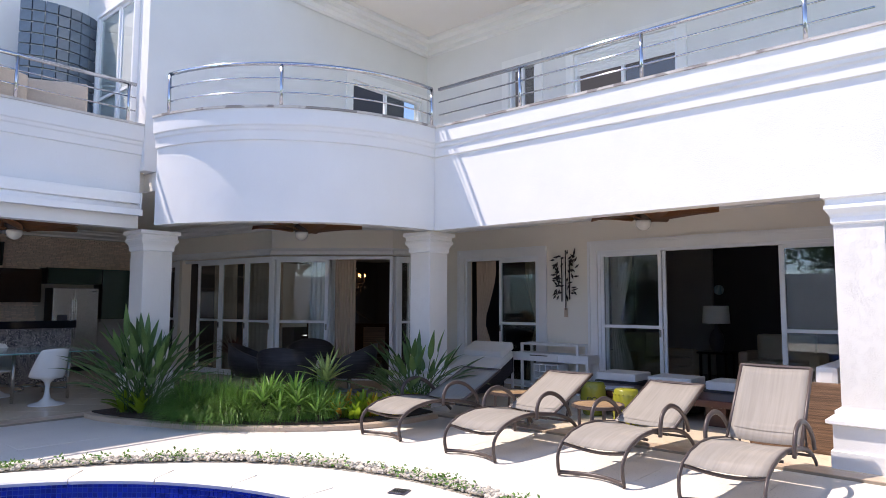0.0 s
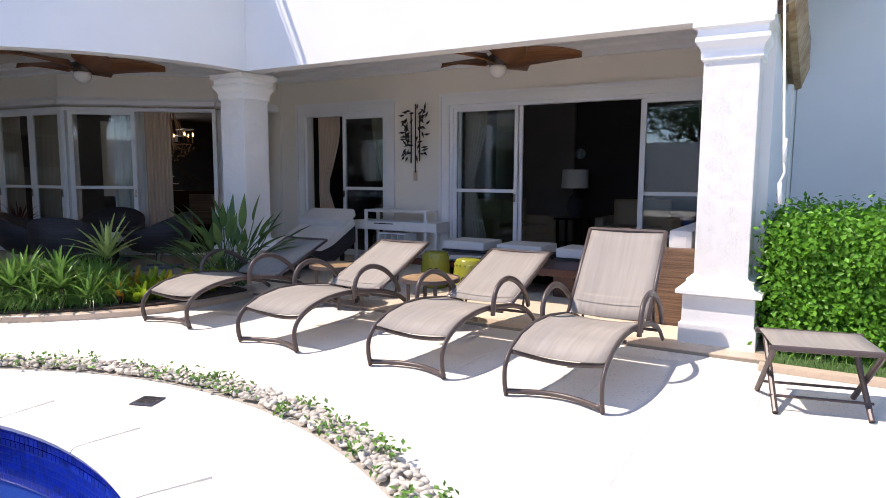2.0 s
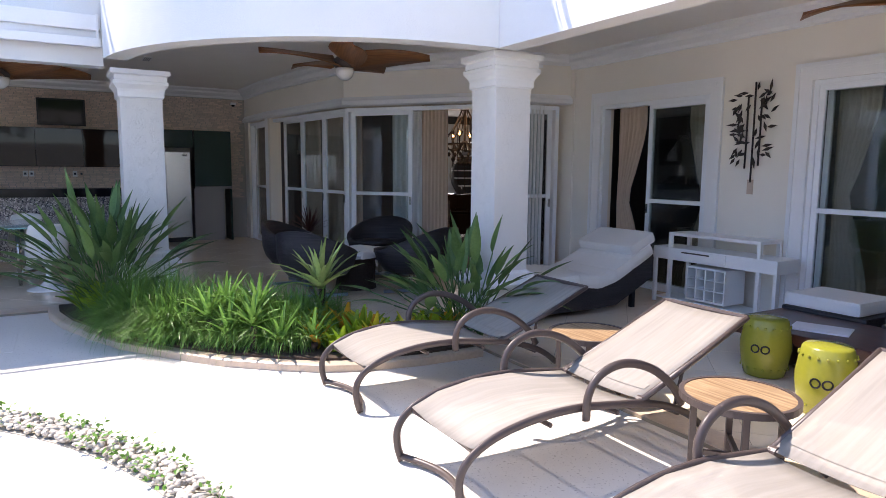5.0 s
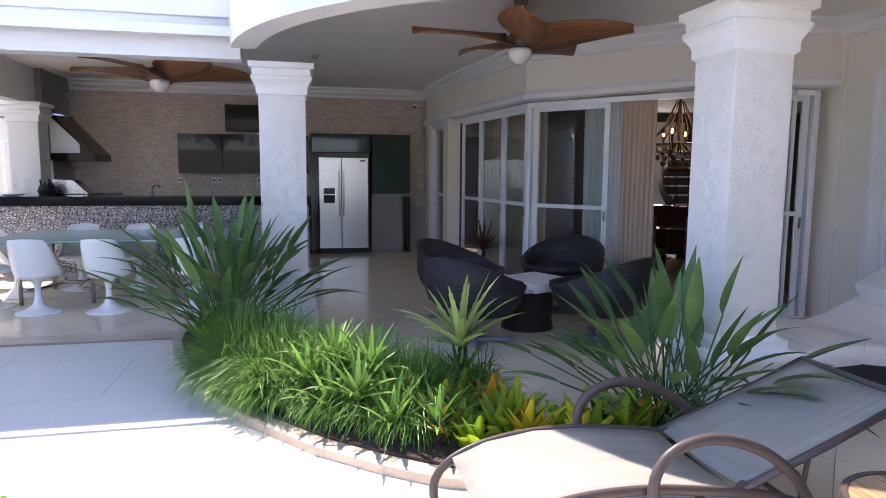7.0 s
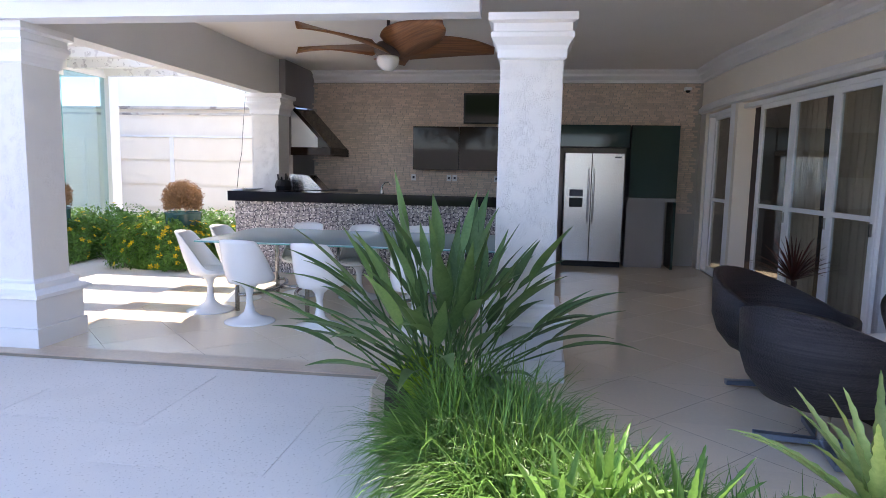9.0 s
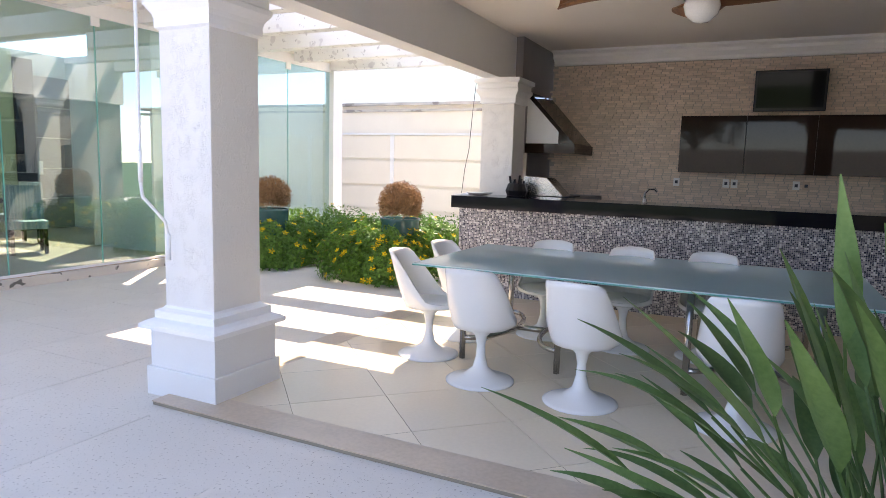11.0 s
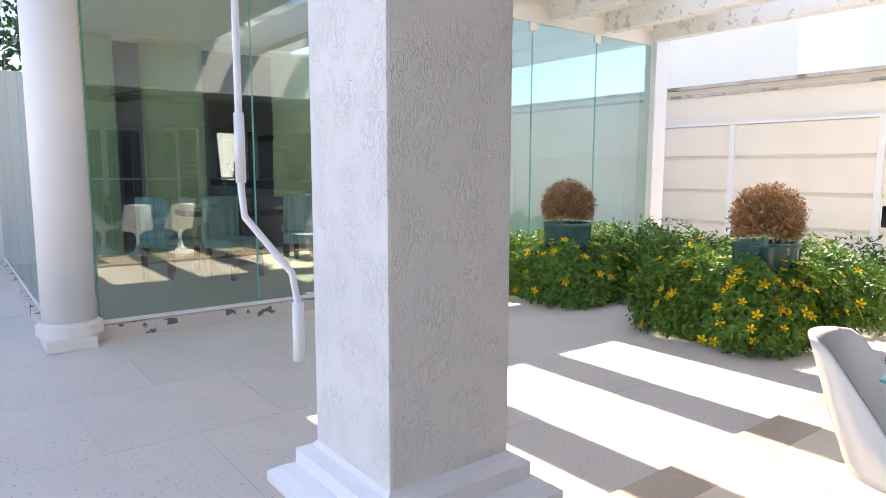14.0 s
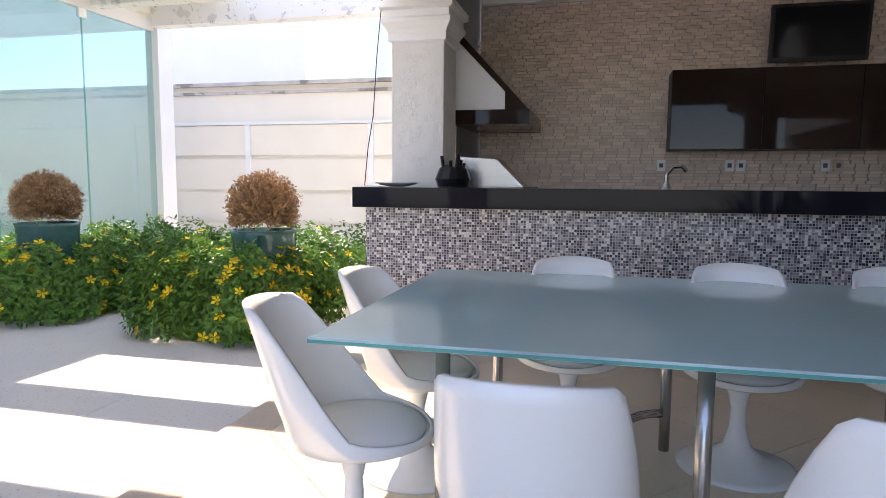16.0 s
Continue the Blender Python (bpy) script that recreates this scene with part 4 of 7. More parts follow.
def lounger(x, y, back_top, group="sun loungers on the deck", label="sun lounger with taupe mesh sling and dark brown frame"):
    """Foot end at the origin, head towards +y; back_top = (y, z) of the head rail."""
    s = thing("sun_lounger", pose(x, y, 0), label, "sun lounger", group)
    w = 0.315
    prof = [(0.005, 0.012), (-.02, .10), (-.015, .20), (.06, .285), (.22, .35), (.45, .385), (.70, .385), (.95, .355), (1.15, .325), (1.35, .27), (1.5, .20), (1.62, .11)]
    for u in (-w, w):
        part("side_rail", tube(smooth_line([(u, a, b) for a, b in prof]), .022, 10, flat=0.6), BRONZE, s, smooth=True)
        ap = [(u * 1.10, .70, .33), (u * 1.12, .70, .45), (u * 1.12, .76, .54), (u * 1.12, .88, .585), (u * 1.12, 1.02, .575), (u * 1.12, 1.18, .51), (u * 1.12, 1.32, .40), (u * 1.10, 1.40, .29)]
        part("armrest", tube(smooth_line(ap), .024, 10, flat=0.75), BRONZE, s, smooth=True)
        part("pivot", lathe([(.004, -.022), (.03, -.018), (.03, .018), (.004, .022)], 12, m=pose(u * .94, 1.14, .335, 0, 90)), BRONZE, s)
        by, bz = back_top
        part("back_rail", tube([(u * .97, 1.12, .34), (u * .97, (1.12 + by) / 2, (.34 + bz) / 2 - .01), (u * .97, by, bz)], .017, 8), BRONZE, s, smooth=True)
        part("strut", tube([(u * .9, 1.2 + (by - 1.2) * .35, .36 + (bz - .36) * .3), (u * .9, 1.42, .24)], .011, 6), BRONZE, s)
    bow = [(-w + 2 * w * t, 0.0 + .10 * math.sin(math.pi * t), .035) for t in np.linspace(0, 1, 15)]
    part("foot_bar", tube(bow, .018, 8), BRONZE, s, smooth=True)
    bow = [(-w + 2 * w * t, 0.07 + .07 * math.sin(math.pi * t), .28 - .05 * math.sin(math.pi * t)) for t in np.linspace(0, 1, 11)]
    part("front_bar", tube(bow, .015, 8), BRONZE, s, smooth=True)
    for yy, zz in ((.5, .33), (.95, .31), (1.42, .22)):
        part("cross_bar", tube([(-w, yy, zz), (w, yy, zz)], .013, 6), BRONZE, s)
    V, F = [], []
    line = [(.06, .30), (.22, .362), (.45, .396), (.70, .392), (.95, .362), (1.10, .345)]
    cols = 9
    for a, b in line:
        for k in range(cols):
            t = -1 + 2 * k / (cols - 1)
            V.append((t * (w - .012), a, b - .022 * (1 - t * t)))
    n1 = len(line)
    F += [(i * cols + k, i * cols + k + 1, (i + 1) * cols + k + 1, (i + 1) * cols + k) for i in range(n1 - 1) for k in range(cols - 1)]
    sling = raw("seat_sling", V, F, MESH, s, smooth=True)
    V, F = [], []
    rows = 8
    for j in range(rows + 1):
        u = j / rows
        for k in range(cols):
            t = -1 + 2 * k / (cols - 1)
            V.append((t * (w - .02), 1.12 + (by - 1.12) * u + .02 * (1 - t * t) * math.sin(math.pi * u), .352 + (bz - .345) * u - .012 * (1 - t * t)))
    F += [(i * cols + k, i * cols + k + 1, (i + 1) * cols + k + 1, (i + 1) * cols + k) for i in range(rows) for k in range(cols - 1)]
    back = raw("back_sling", V, F, MESH, s, smooth=True)
    for o in (sling, back):
        md = o.modifiers.new("thick", "SOLIDIFY")
        md.thickness = 0.004
    V, F = [], []
    for i, (a, b) in enumerate(((1.19, .5), (1.235, .5))):
        u = (a - 1.12) / (by - 1.12)
        V += [(q * (w - .05), a, .352 + (bz - .345) * u - .012 * (1 - q * q) + .004) for q in np.linspace(-1, 1, 7)]
    F = [(k, k + 1, 8 + k, 7 + k) for k in range(6)]
    raw("seam", V, F, MESH, s)
    part("head_bar", tube([(-w * .97, by, bz), (w * .97, by, bz)], .016, 8), BRONZE, s)
    return s


lounger(-5.25, 5.53, (1.92, .66))
lounger(-3.87, 5.45, (2.0, .70))
lounger(-2.53, 5.47, (2.0, .68))
lounger(-1.39, 5.39, (1.62, .97), label="sun lounger with taupe mesh sling, backrest raised high")


def side_table(x, y):
    t = thing("side_table", pose(x, y, 0), "round side table with slatted wood top in dark metal ring", "table", "round side tables")
    part("tabletop", lathe([(.0, .44), (.262, .44), (.262, .455), (.0, .455)], 36), TEAK, t)
    part("rim", lathe([(.262, .425), (.285, .425), (.285, .46), (.262, .46), (.262, .425)], 36, closed=False), BRONZE, t)
    for k in range(4):
        a = radians(45 + 90 * k)
        part("leg", boxes((-.016, .016, -.016, .016, 0, .43), bevel=.003), BRONZE, t).matrix_local = pose(.21 * math.cos(a), .21 * math.sin(a), 0, 0, 0, 45)
    for a in (45, 135):
        part("cross_brace", boxes((-.2, .2, -.012, .012, .12, .145)), BRONZE, t).matrix_local = pose(0, 0, 0 if a == 45 else .026, 0, 0, a)


side_table(-4.48, 7.06)
side_table(-3.17, 6.84)


def stool(x, y):
    s = thing("garden_stool", pose(x, y, FLOOR), "olive green glazed ceramic drum stool with studs", "stool", "green drum stools")
    part("drum", lathe([(.13, 0), (.145, .01), (.165, .09), (.18, .2), (.18, .26), (.165, .36), (.15, .43), (.135, .445), (.05, .452), (.001, .45)], 32), OLIVE, s, smooth=True)
    for z, r in ((.07, .162), (.385, .162)):
        for k in range(18):
            a = k * math.pi / 9
            part("stud", lathe([(.011, 0), (.008, .008), (.001, .011)], 6, m=pose(r * math.cos(a), r * math.sin(a), z, 0, 90, math.degrees(a))), OLIVE, s)
    for k in range(3):
        a = 2 * math.pi * k / 3 - 1.2
        for du in (-.035, .035):
            part("pierced_ring", tube([((.182) * math.cos(a + du / .18 + .028 / .18 * math.cos(q)), .182 * math.sin(a + du / .18 + .028 / .18 * math.cos(q)), .23 + .028 * math.sin(q)) for q in np.linspace(0, 2 * math.pi, 13)[:-1]], .006, 5, closed=True), BLACK, s, "dark pierced coin pattern")


stool(-4.12, 8.52)
stool(-3.44, 8.12)

# folding ottoman and a second one lying at the edge of the deck
def ottoman(x, y, rz):
    o = thing("folding_ottoman", pose(x, y, 0, 0, 0, rz), "folding footstool with taupe mesh top and crossed brown legs", "footstool", "folding footstools")
    V, F = [], []
    for i in range(7):
        for k in range(7):
            u, v = -1 + i / 3, -1 + k / 3
            V.append((u * .29, v * .22, .42 - .02 * (1 - u * u) * (1 - v * v)))
    F = [(i * 7 + k, i * 7 + k + 1, (i + 1) * 7 + k + 1, (i + 1) * 7 + k) for i in range(6) for k in range(6)]
    c = raw("sling", V, F, MESH, o, smooth=True)
    c.modifiers.new("thick", "SOLIDIFY").thickness = 0.005
    for v in (-.235, .235):
        part("top_rail", tube([(-.31, v, .41), (.31, v, .41)], .018, 8), BRONZE, o)
    for u in (-.28, .28):
        part("leg", tube([(u, -.235, .41), (u, .22, .015)], .018, 8), BRONZE, o)
        part("leg", tube([(u * .9, .235, .41), (u * .9, -.22, .015)], .018, 8), BRONZE, o)
    for v in (-.14, .14):
        part("stretcher", tube([(-.28, v, .095), (.28, v, .095)], .009, 6), BRONZE, o)


ottoman(0.0, 6.2, 14)
ottoman(1.35, 5.35, 20)

# ---- living veranda ----
tb = thing("low_table", pose(-3.4, 9.05, FLOOR), "low dark red timber bench table", "table")
part("tabletop", boxes((-1.2, 1.2, -.42, .42, .24, .33), bevel=.015), REDWOOD, tb)
for u in (-1.0, .75):
    part("leg", boxes((u, u + .25, -.36, .36, 0, .24), bevel=.01), REDWOOD, tb)
bk = thing("magazine", pose(-3.95, 8.95, FLOOR + .333, 0, 0, 20), "magazine lying on the timber table", "magazine")
part("cover", boxes((-.2, .2, -.14, .14, 0, .012)), PAPER, bk)
for k in range(3):
    o = thing("veranda_ottoman", pose(-4.25 + .85 * k, 9.78 - .05 * k, FLOOR), "dark wicker ottoman with white seat cushion", "ottoman", "veranda ottomans")
    part("base", boxes((-.36, .36, -.3, .3, 0, .36), bevel=.02), WICKER, o)
    part("cushion", boxes((-.34, .30, -.29, .29, .362, .48), bevel=.03), CUSHION, o, "white cushion")
so = thing("veranda_sofa", pose(-1.45, 9.0, FLOOR), "brown wicker sofa with white cushions by the column", "sofa")
part("base", boxes((-.45, .45, -1.0, 1.0, .04, .34), bevel=.02), BROWNWICKER, so)
part("end_panel", boxes((-.45, .50, -1.12, -1.0, 0, .72), bevel=.02), BROWNWICKER, so)
part("back_panel", boxes((.40, .52, -1.0, 1.0, .04, .72), bevel=.02), BROWNWICKER, so)
for v in (-1.0, .0):
    part("seat_cushion", boxes((-.45, .38, v + .01, v + .99, .342, .50), bevel=.04), CUSHION, so)
    part("back_cushion", boxes((.18, .40, v + .03, v + .97, .502, .88), bevel=.06), CUSHION, so)

co = thing("console_table", pose(-5.78, 10.2, FLOOR), "white lacquered serving console with drawers and bottle rack", "console")
part("drawer_case", boxes((-.78, .78, -.2, .2, .52, .66), bevel=.006), TRIM, co)
part("drawer_front", boxes((-.56, .2, -.212, -.2, .535, .645), bevel=.004), TRIM, co)
part("handle", boxes((-.36, 0.0, -.222, -.212, .615, .63)), BRONZE, co)
part("raised_shelf", boxes((-.58, .58, -.18, .18, .80, .835), bevel=.004), TRIM, co)
for u in (-.58, .54):
    for v in (-.18, .14):
        part("leg", boxes((u, u + .04, v, v + .04, 0, .52)), TRIM, co)
        part("upright", boxes((u, u + .04, v, v + .04, .66, .80)), TRIM, co)
for u in (-.78, .74):
    part("end_leg", boxes((u, u + .035, -.19, -.15, 0, .52)), TRIM, co)
for z in (.46, .10):
    part("rack_board", boxes((-.3, .2, -.19, .15, z, z + .02)), TRIM, co)
for k in range(5):
    part("rack_divider", boxes((-.3 + .121 * k, -.284 + .121 * k, -.19, .15, .12, .46)), TRIM, co)
for z in (.23, .345):
    part("rack_shelf", boxes((-.283, .183, -.19, .15, z, z + .012)), TRIM, co)
part("bottom_shelf", boxes((-.74, .74, -.17, .17, .05, .07)), TRIM, co)

db = thing("chaise_longue", pose(-6.74, 8.86, FLOOR, 0, 0, 90), "dark wicker chaise with thick folded white cushions", "chaise")
wave = [(-.85, .24), (-.55, .30), (-.25, .31), (.05, .27), (.3, .33), (.55, .45), (.85, .60)]
bmw = bmesh.new()
rings = [[bmw.verts.new((a, v, b)) for v in (-.44, .44)] + [bmw.verts.new((a, v, max(.06, b - .26))) for v in (.44, -.44)] for a, b in wave]
for r0, r1 in zip(rings, rings[1:]):
    for k in range(4):
        bmw.faces.new((r0[k], r0[(k + 1) % 4], r1[(k + 1) % 4], r1[k]))
bmw.faces.new(rings[0]); bmw.faces.new(rings[-1])
part("base", bmw, WICKER, db)
for p, q in zip(wave, wave[1:]):
    hl = math.hypot(q[0] - p[0], q[1] - p[1]) / 2 + .02
    part("cushion", boxes((-hl, hl, -.45, .45, 0, .15), bevel=.06), CUSHION, db).matrix_local = pose((p[0] + q[0]) / 2, 0, (p[1] + q[1]) / 2 - .01, 0, -math.degrees(math.atan2(q[1] - p[1], q[0] - p[0])), 0)
part("head_pillow", boxes((-.2, .2, -.43, .43, 0, .13), bevel=.05), CUSHION, db).matrix_local = pose(.72, 0, .66, 0, -24, 0)
for u in (-.78, .6):
    for v in (-.38, .33):
        part("foot", boxes((u, u + .05, v, v + .05, 0, .09 if u < 0 else .22)), BLACK, db)

# bamboo wall ornament
ar = thing("wall_ornament", pose(-5.72, YN - .012, 1.45), "dark iron bamboo branch wall ornament with pale tag", "wall ornament")
for k, (u, h0, h1) in enumerate(((-.06, .15, .95), (.02, .0, 1.08), (.10, .18, .9))):
    part("cane", tube([(u, -.02, h0), (u + .01, -.03, (h0 + h1) / 2), (u, -.02, h1)], .011, 6), IRON, ar)
V, F = [], []
for k in range(64):
    u, z = rng.uniform(-.1, .14), rng.uniform(.25, 1.0)
    a = rng.uniform(0, 2 * math.pi)
    L = rng.uniform(.08, .15)
    sx = 1 if u > .02 else -1
    d = Vector((sx * abs(math.cos(a)), -.25 * rng.uniform(0, 1), math.sin(a) * .8 - .2)).normalized()
    s_ = d.cross(Vector((0, 1, 0))).normalized() * .018
    p0 = Vector((u + sx * .06 * rng.uniform(0, 2), -.03, z))
    i = len(V)
    V += [p0, p0 + d * L * .45 + s_, p0 + d * L, p0 + d * L * .45 - s_]
    F += [(i, i + 1, i + 2, i + 3)]
lv = raw("metal_leaves", V, F, IRON, ar)
lv.modifiers.new("thick", "SOLIDIFY").thickness = 0.004
part("tag", boxes((-.02, .05, -.012, -.004, -.13, .03)), CURTAIN, ar, "pale yellowed tag")


# ---- ceiling fans ----
def fan(x, y, turn, size=1.0, hub=2.76):
    f = thing("ceiling_fan", pose(x, y, hub, 0, 0, turn), "ceiling fan with broad brown leaf-shaped blades and white globe", "ceiling fan", "ceiling fans")
    part("rod", tube([(0, 0, .15), (0, 0, CEILING - hub)], .016), BRONZE, f)
    part("canopy", lathe([(.02, CEILING - hub - .10), (.06, CEILING - hub - .04), (.07, CEILING - hub)], 16), BRONZE, f)
    part("motor", lathe([(.03, .0), (.10, .01), (.14, .05), (.14, .11), (.10, .15), (.03, .17)], 24), BRONZE, f, smooth=True)
    part("globe", lathe([(.001, -.13), (.05, -.12), (.10, -.075), (.115, -.02), (.105, .02)], 24), OPAL, f, "white opal glass globe", smooth=True)
    for k in range(5):
        V, F = [], []
        n = 12
        for i in range(n + 1):
            u = i / n
            w = .235 * size * math.sin(math.pi * (u * .80 + .185)) ** .85
            r = .10 + .86 * size * u
            for v in (-1, -.4, .3, 1):
                V.append((r, w * v * .85, .07 + .05 * math.sin(u * 2.2) - .085 * v * (1 - .6 * u) + .02 * v * v))
        F = [(4 * i + j, 4 * i + j + 1, 4 * i + j + 5, 4 * i + j + 4) for i in range(n) for j in range(3)]
        b = raw("blade", V, F, FANWOOD, f, smooth=True)
        b.matrix_local = pose(0, 0, 0, 0, 0, 72 * k)
        b.modifiers.new("thick", "SOLIDIFY").thickness = 0.012


fan(-3.66, 9.25, 20, 1.08)
fan(-8.85, 7.02, 55, 1.1)
fan(-11.15, 3.36, 38, 1.15, 2.64)

# ---- lounge corner: tub chairs round a stump table ----
BLUEBASE = mat("blue-grey metal base", (0.22, 0.27, 0.34), 0.3, metal=0.6, bump=0.0)


def tub_chair(x, y, rz):
    c = thing("tub_chair", pose(x, y, FLOOR, 0, 0, rz), "dark woven wicker tub chair on steel swivel base", "armchair", "wicker tub chairs")
    V, F = [], []
    n = 40
    rows = [(.20, .26), (.34, .30), (.42, .40), (.46, .52), (.47, 1.0)]
    for j, (r, z) in enumerate(rows):
        for k in range(n):
            a = 2 * math.pi * k / n
            back = .5 + .5 * math.cos(a - math.pi / 2)
            top = .50 + .34 * back ** 1.3
            zz = z if j < 4 else top
            zz = min(zz, top)
            V.append((r * math.cos(a), r * math.sin(a) * 1.02, zz))
    for j in range(len(rows) - 1):
        for k in range(n):
            F.append((j * n + k, j * n + (k + 1) % n, (j + 1) * n + (k + 1) % n, (j + 1) * n + k))
    F.append(tuple(range(n))[::-1])
    sh = raw("shell", V, F, WICKER, c, smooth=True)
    sh.modifiers.new("thick", "SOLIDIFY").thickness = 0.05
    part("seat_cushion", lathe([(.01, .42), (.36, .42), (.40, .46), (.38, .51), (.01, .53)], 28), WICKER, c, smooth=True)
    part("stem", lathe([(.035, .04), (.035, .28)], 14), BRUSH, c)
    for k in range(4):
        part("base_arm", boxes((.02, .36, -.028, .028, .02, .055), bevel=.006), BLUEBASE, c).matrix_local = pose(0, 0, 0, 0, 0, 45 + 90 * k)
    return c


for x, y in ((-8.46, 6.50), (-8.28, 7.66), (-9.50, 6.62), (-9.66, 7.86)):
    tub_chair(x, y, math.degrees(math.atan2(y - 7.2, x + 8.98)) - 90)
sp = thing("stump_table", pose(-8.98, 7.2, FLOOR), "dark tree stump table with thick white cushion top", "table")
part("stump", lathe([(.27, 0), (.25, .1), (.26, .3), (.24, .40), (.01, .40)], 18), BARK, sp)
cu = thing("white_cushion", pose(-8.98, 7.28, FLOOR + .41, 0, 0, 25), "square white cushion lying on the stump table", "cushion")
part("pad", boxes((-.3, .3, -.3, .3, 0, .10), bevel=.025), CUSHION, cu)
mg = thing("magazines", pose(-8.72, 7.12, FLOOR + .715), "stack of magazines at the stump table", "magazines")
for k in range(3):
    part("magazine", boxes((-.1, .1, -.14, .14, -.3 + .012 * k, -.29 + .012 * k)), PAPER, mg).matrix_local = pose(0, 0, 0, 0, 0, 12 * k)

# ---- kitchen dining set ----
gt = thing("dining_table", pose(-11.635, 2.985, FLOOR), "long frosted green glass dining table on steel legs", "table")
part("tabletop", boxes((-.77, .77, -1.57, 1.57, .742, .762), bevel=.004), FROST, gt, "frosted green glass top")
part("glass_edge", boxes((-.772, .772, -1.572, 1.572, .745, .754)), GEDGE, gt)
for v in (-1.22, -.45, .45, 1.22):
    for u in (-.55, .55):
        part("leg", tube([(u, v, 0), (u, v, .742)], .024, 12), BRUSH, gt, smooth=True)
for v, w in ((-1.22, 1), (-.45, -1), (.45, 1), (1.22, -1)):
    bow = [(.55 * math.cos(q), v + w * .26 * math.sin(q), .17) for q in np.linspace(0, math.pi, 15)]
    part("curved_stretcher", tube(bow, .02, 8), BRUSH, gt, smooth=True)
    part("top_rail", boxes((-.55, .55, v - .02, v + .02, .702, .741)), BRUSH, gt)
for v in (-1.22, .45):
    part("long_stretcher", tube([(0, v + .26, .17), (0, v + .51, .17)], .024, 10), BRUSH, gt, smooth=True)


def tulip(x, y, rz):
    c = thing("tulip_chair", pose(x, y, FLOOR, 0, 0, rz), "white moulded tulip chair with white seat pad", "chair", "tulip chairs")
    part("pedestal", lathe([(.245, 0), (.245, .008), (.22, .018), (.12, .045), (.055, .10), (.034, .18), (.030, .26), (.045, .33), (.09, .375), (.10, .385)], 32), SHELL, c, smooth=True)
    V, F = [], []
    n, dish, wall = 44, 5, 11
    for j in range(dish + wall + 1):
        for k in range(n):
            f = 2 * math.pi * k / n
            b = .5 + .5 * math.cos(f)
            q = min(1, max(0, (b - .40) / .36))
            q = q * q * (3 - 2 * q)
            top = .432 + .035 * min(1, b * 2.2) + .375 * q - .02 * q * math.sin(f) ** 2
            if j <= dish:
                r = .02 + .175 * j / dish
                V.append((r * math.sin(f) * 1.04, -r * math.cos(f) * 1.06 + .012, .385 + .012 * (j / dish) ** 3))
                continue
            w = (j - dish) / wall
            z = .397 + (top - .397) * w
            h = max(0, (z - .46) / .40)
            swell = .195 + .038 * min(1, w * 2.5) ** .6
            x = swell * math.sin(f) * 1.04 * (1 - .16 * h)
            y = -swell * math.cos(f) * 1.06 + .012
            y = y + (-.17 - y) * .35 * h * q - .135 * h ** 1.15
            V.append((x, y, z))
    F = [(j * n + k, j * n + (k + 1) % n, (j + 1) * n + (k + 1) % n, (j + 1) * n + k) for j in range(dish + wall) for k in range(n)]
    F.append(tuple(range(n))[::-1])
    sh = raw("shell", V, F, SHELL, c, smooth=True)
    md = sh.modifiers.new("thick", "SOLIDIFY")
    md.thickness, md.offset = 0.014, -1
    part("seat_pad", lathe([(.01, .40), (.185, .40), (.208, .42), (.212, .436), (.20, .452), (.15, .462), (.01, .466)], 32, m=pose(0, .022, 0)), CUSHION, c, "white seat pad", smooth=True)
    return c


first = tulip(-10.65, 2.10, 90)
for x, y, r in ((-10.58, 2.84, 86), (-10.62, 3.76, 92), (-12.14, 2.1, -90), (-12.08, 2.82, -93), (-12.12, 3.5, -88), (-11.05, 1.48, 8), (-11.72, 1.50, -5)):
    copy_thing(first, pose(x, y, FLOOR, 0, 0, r))

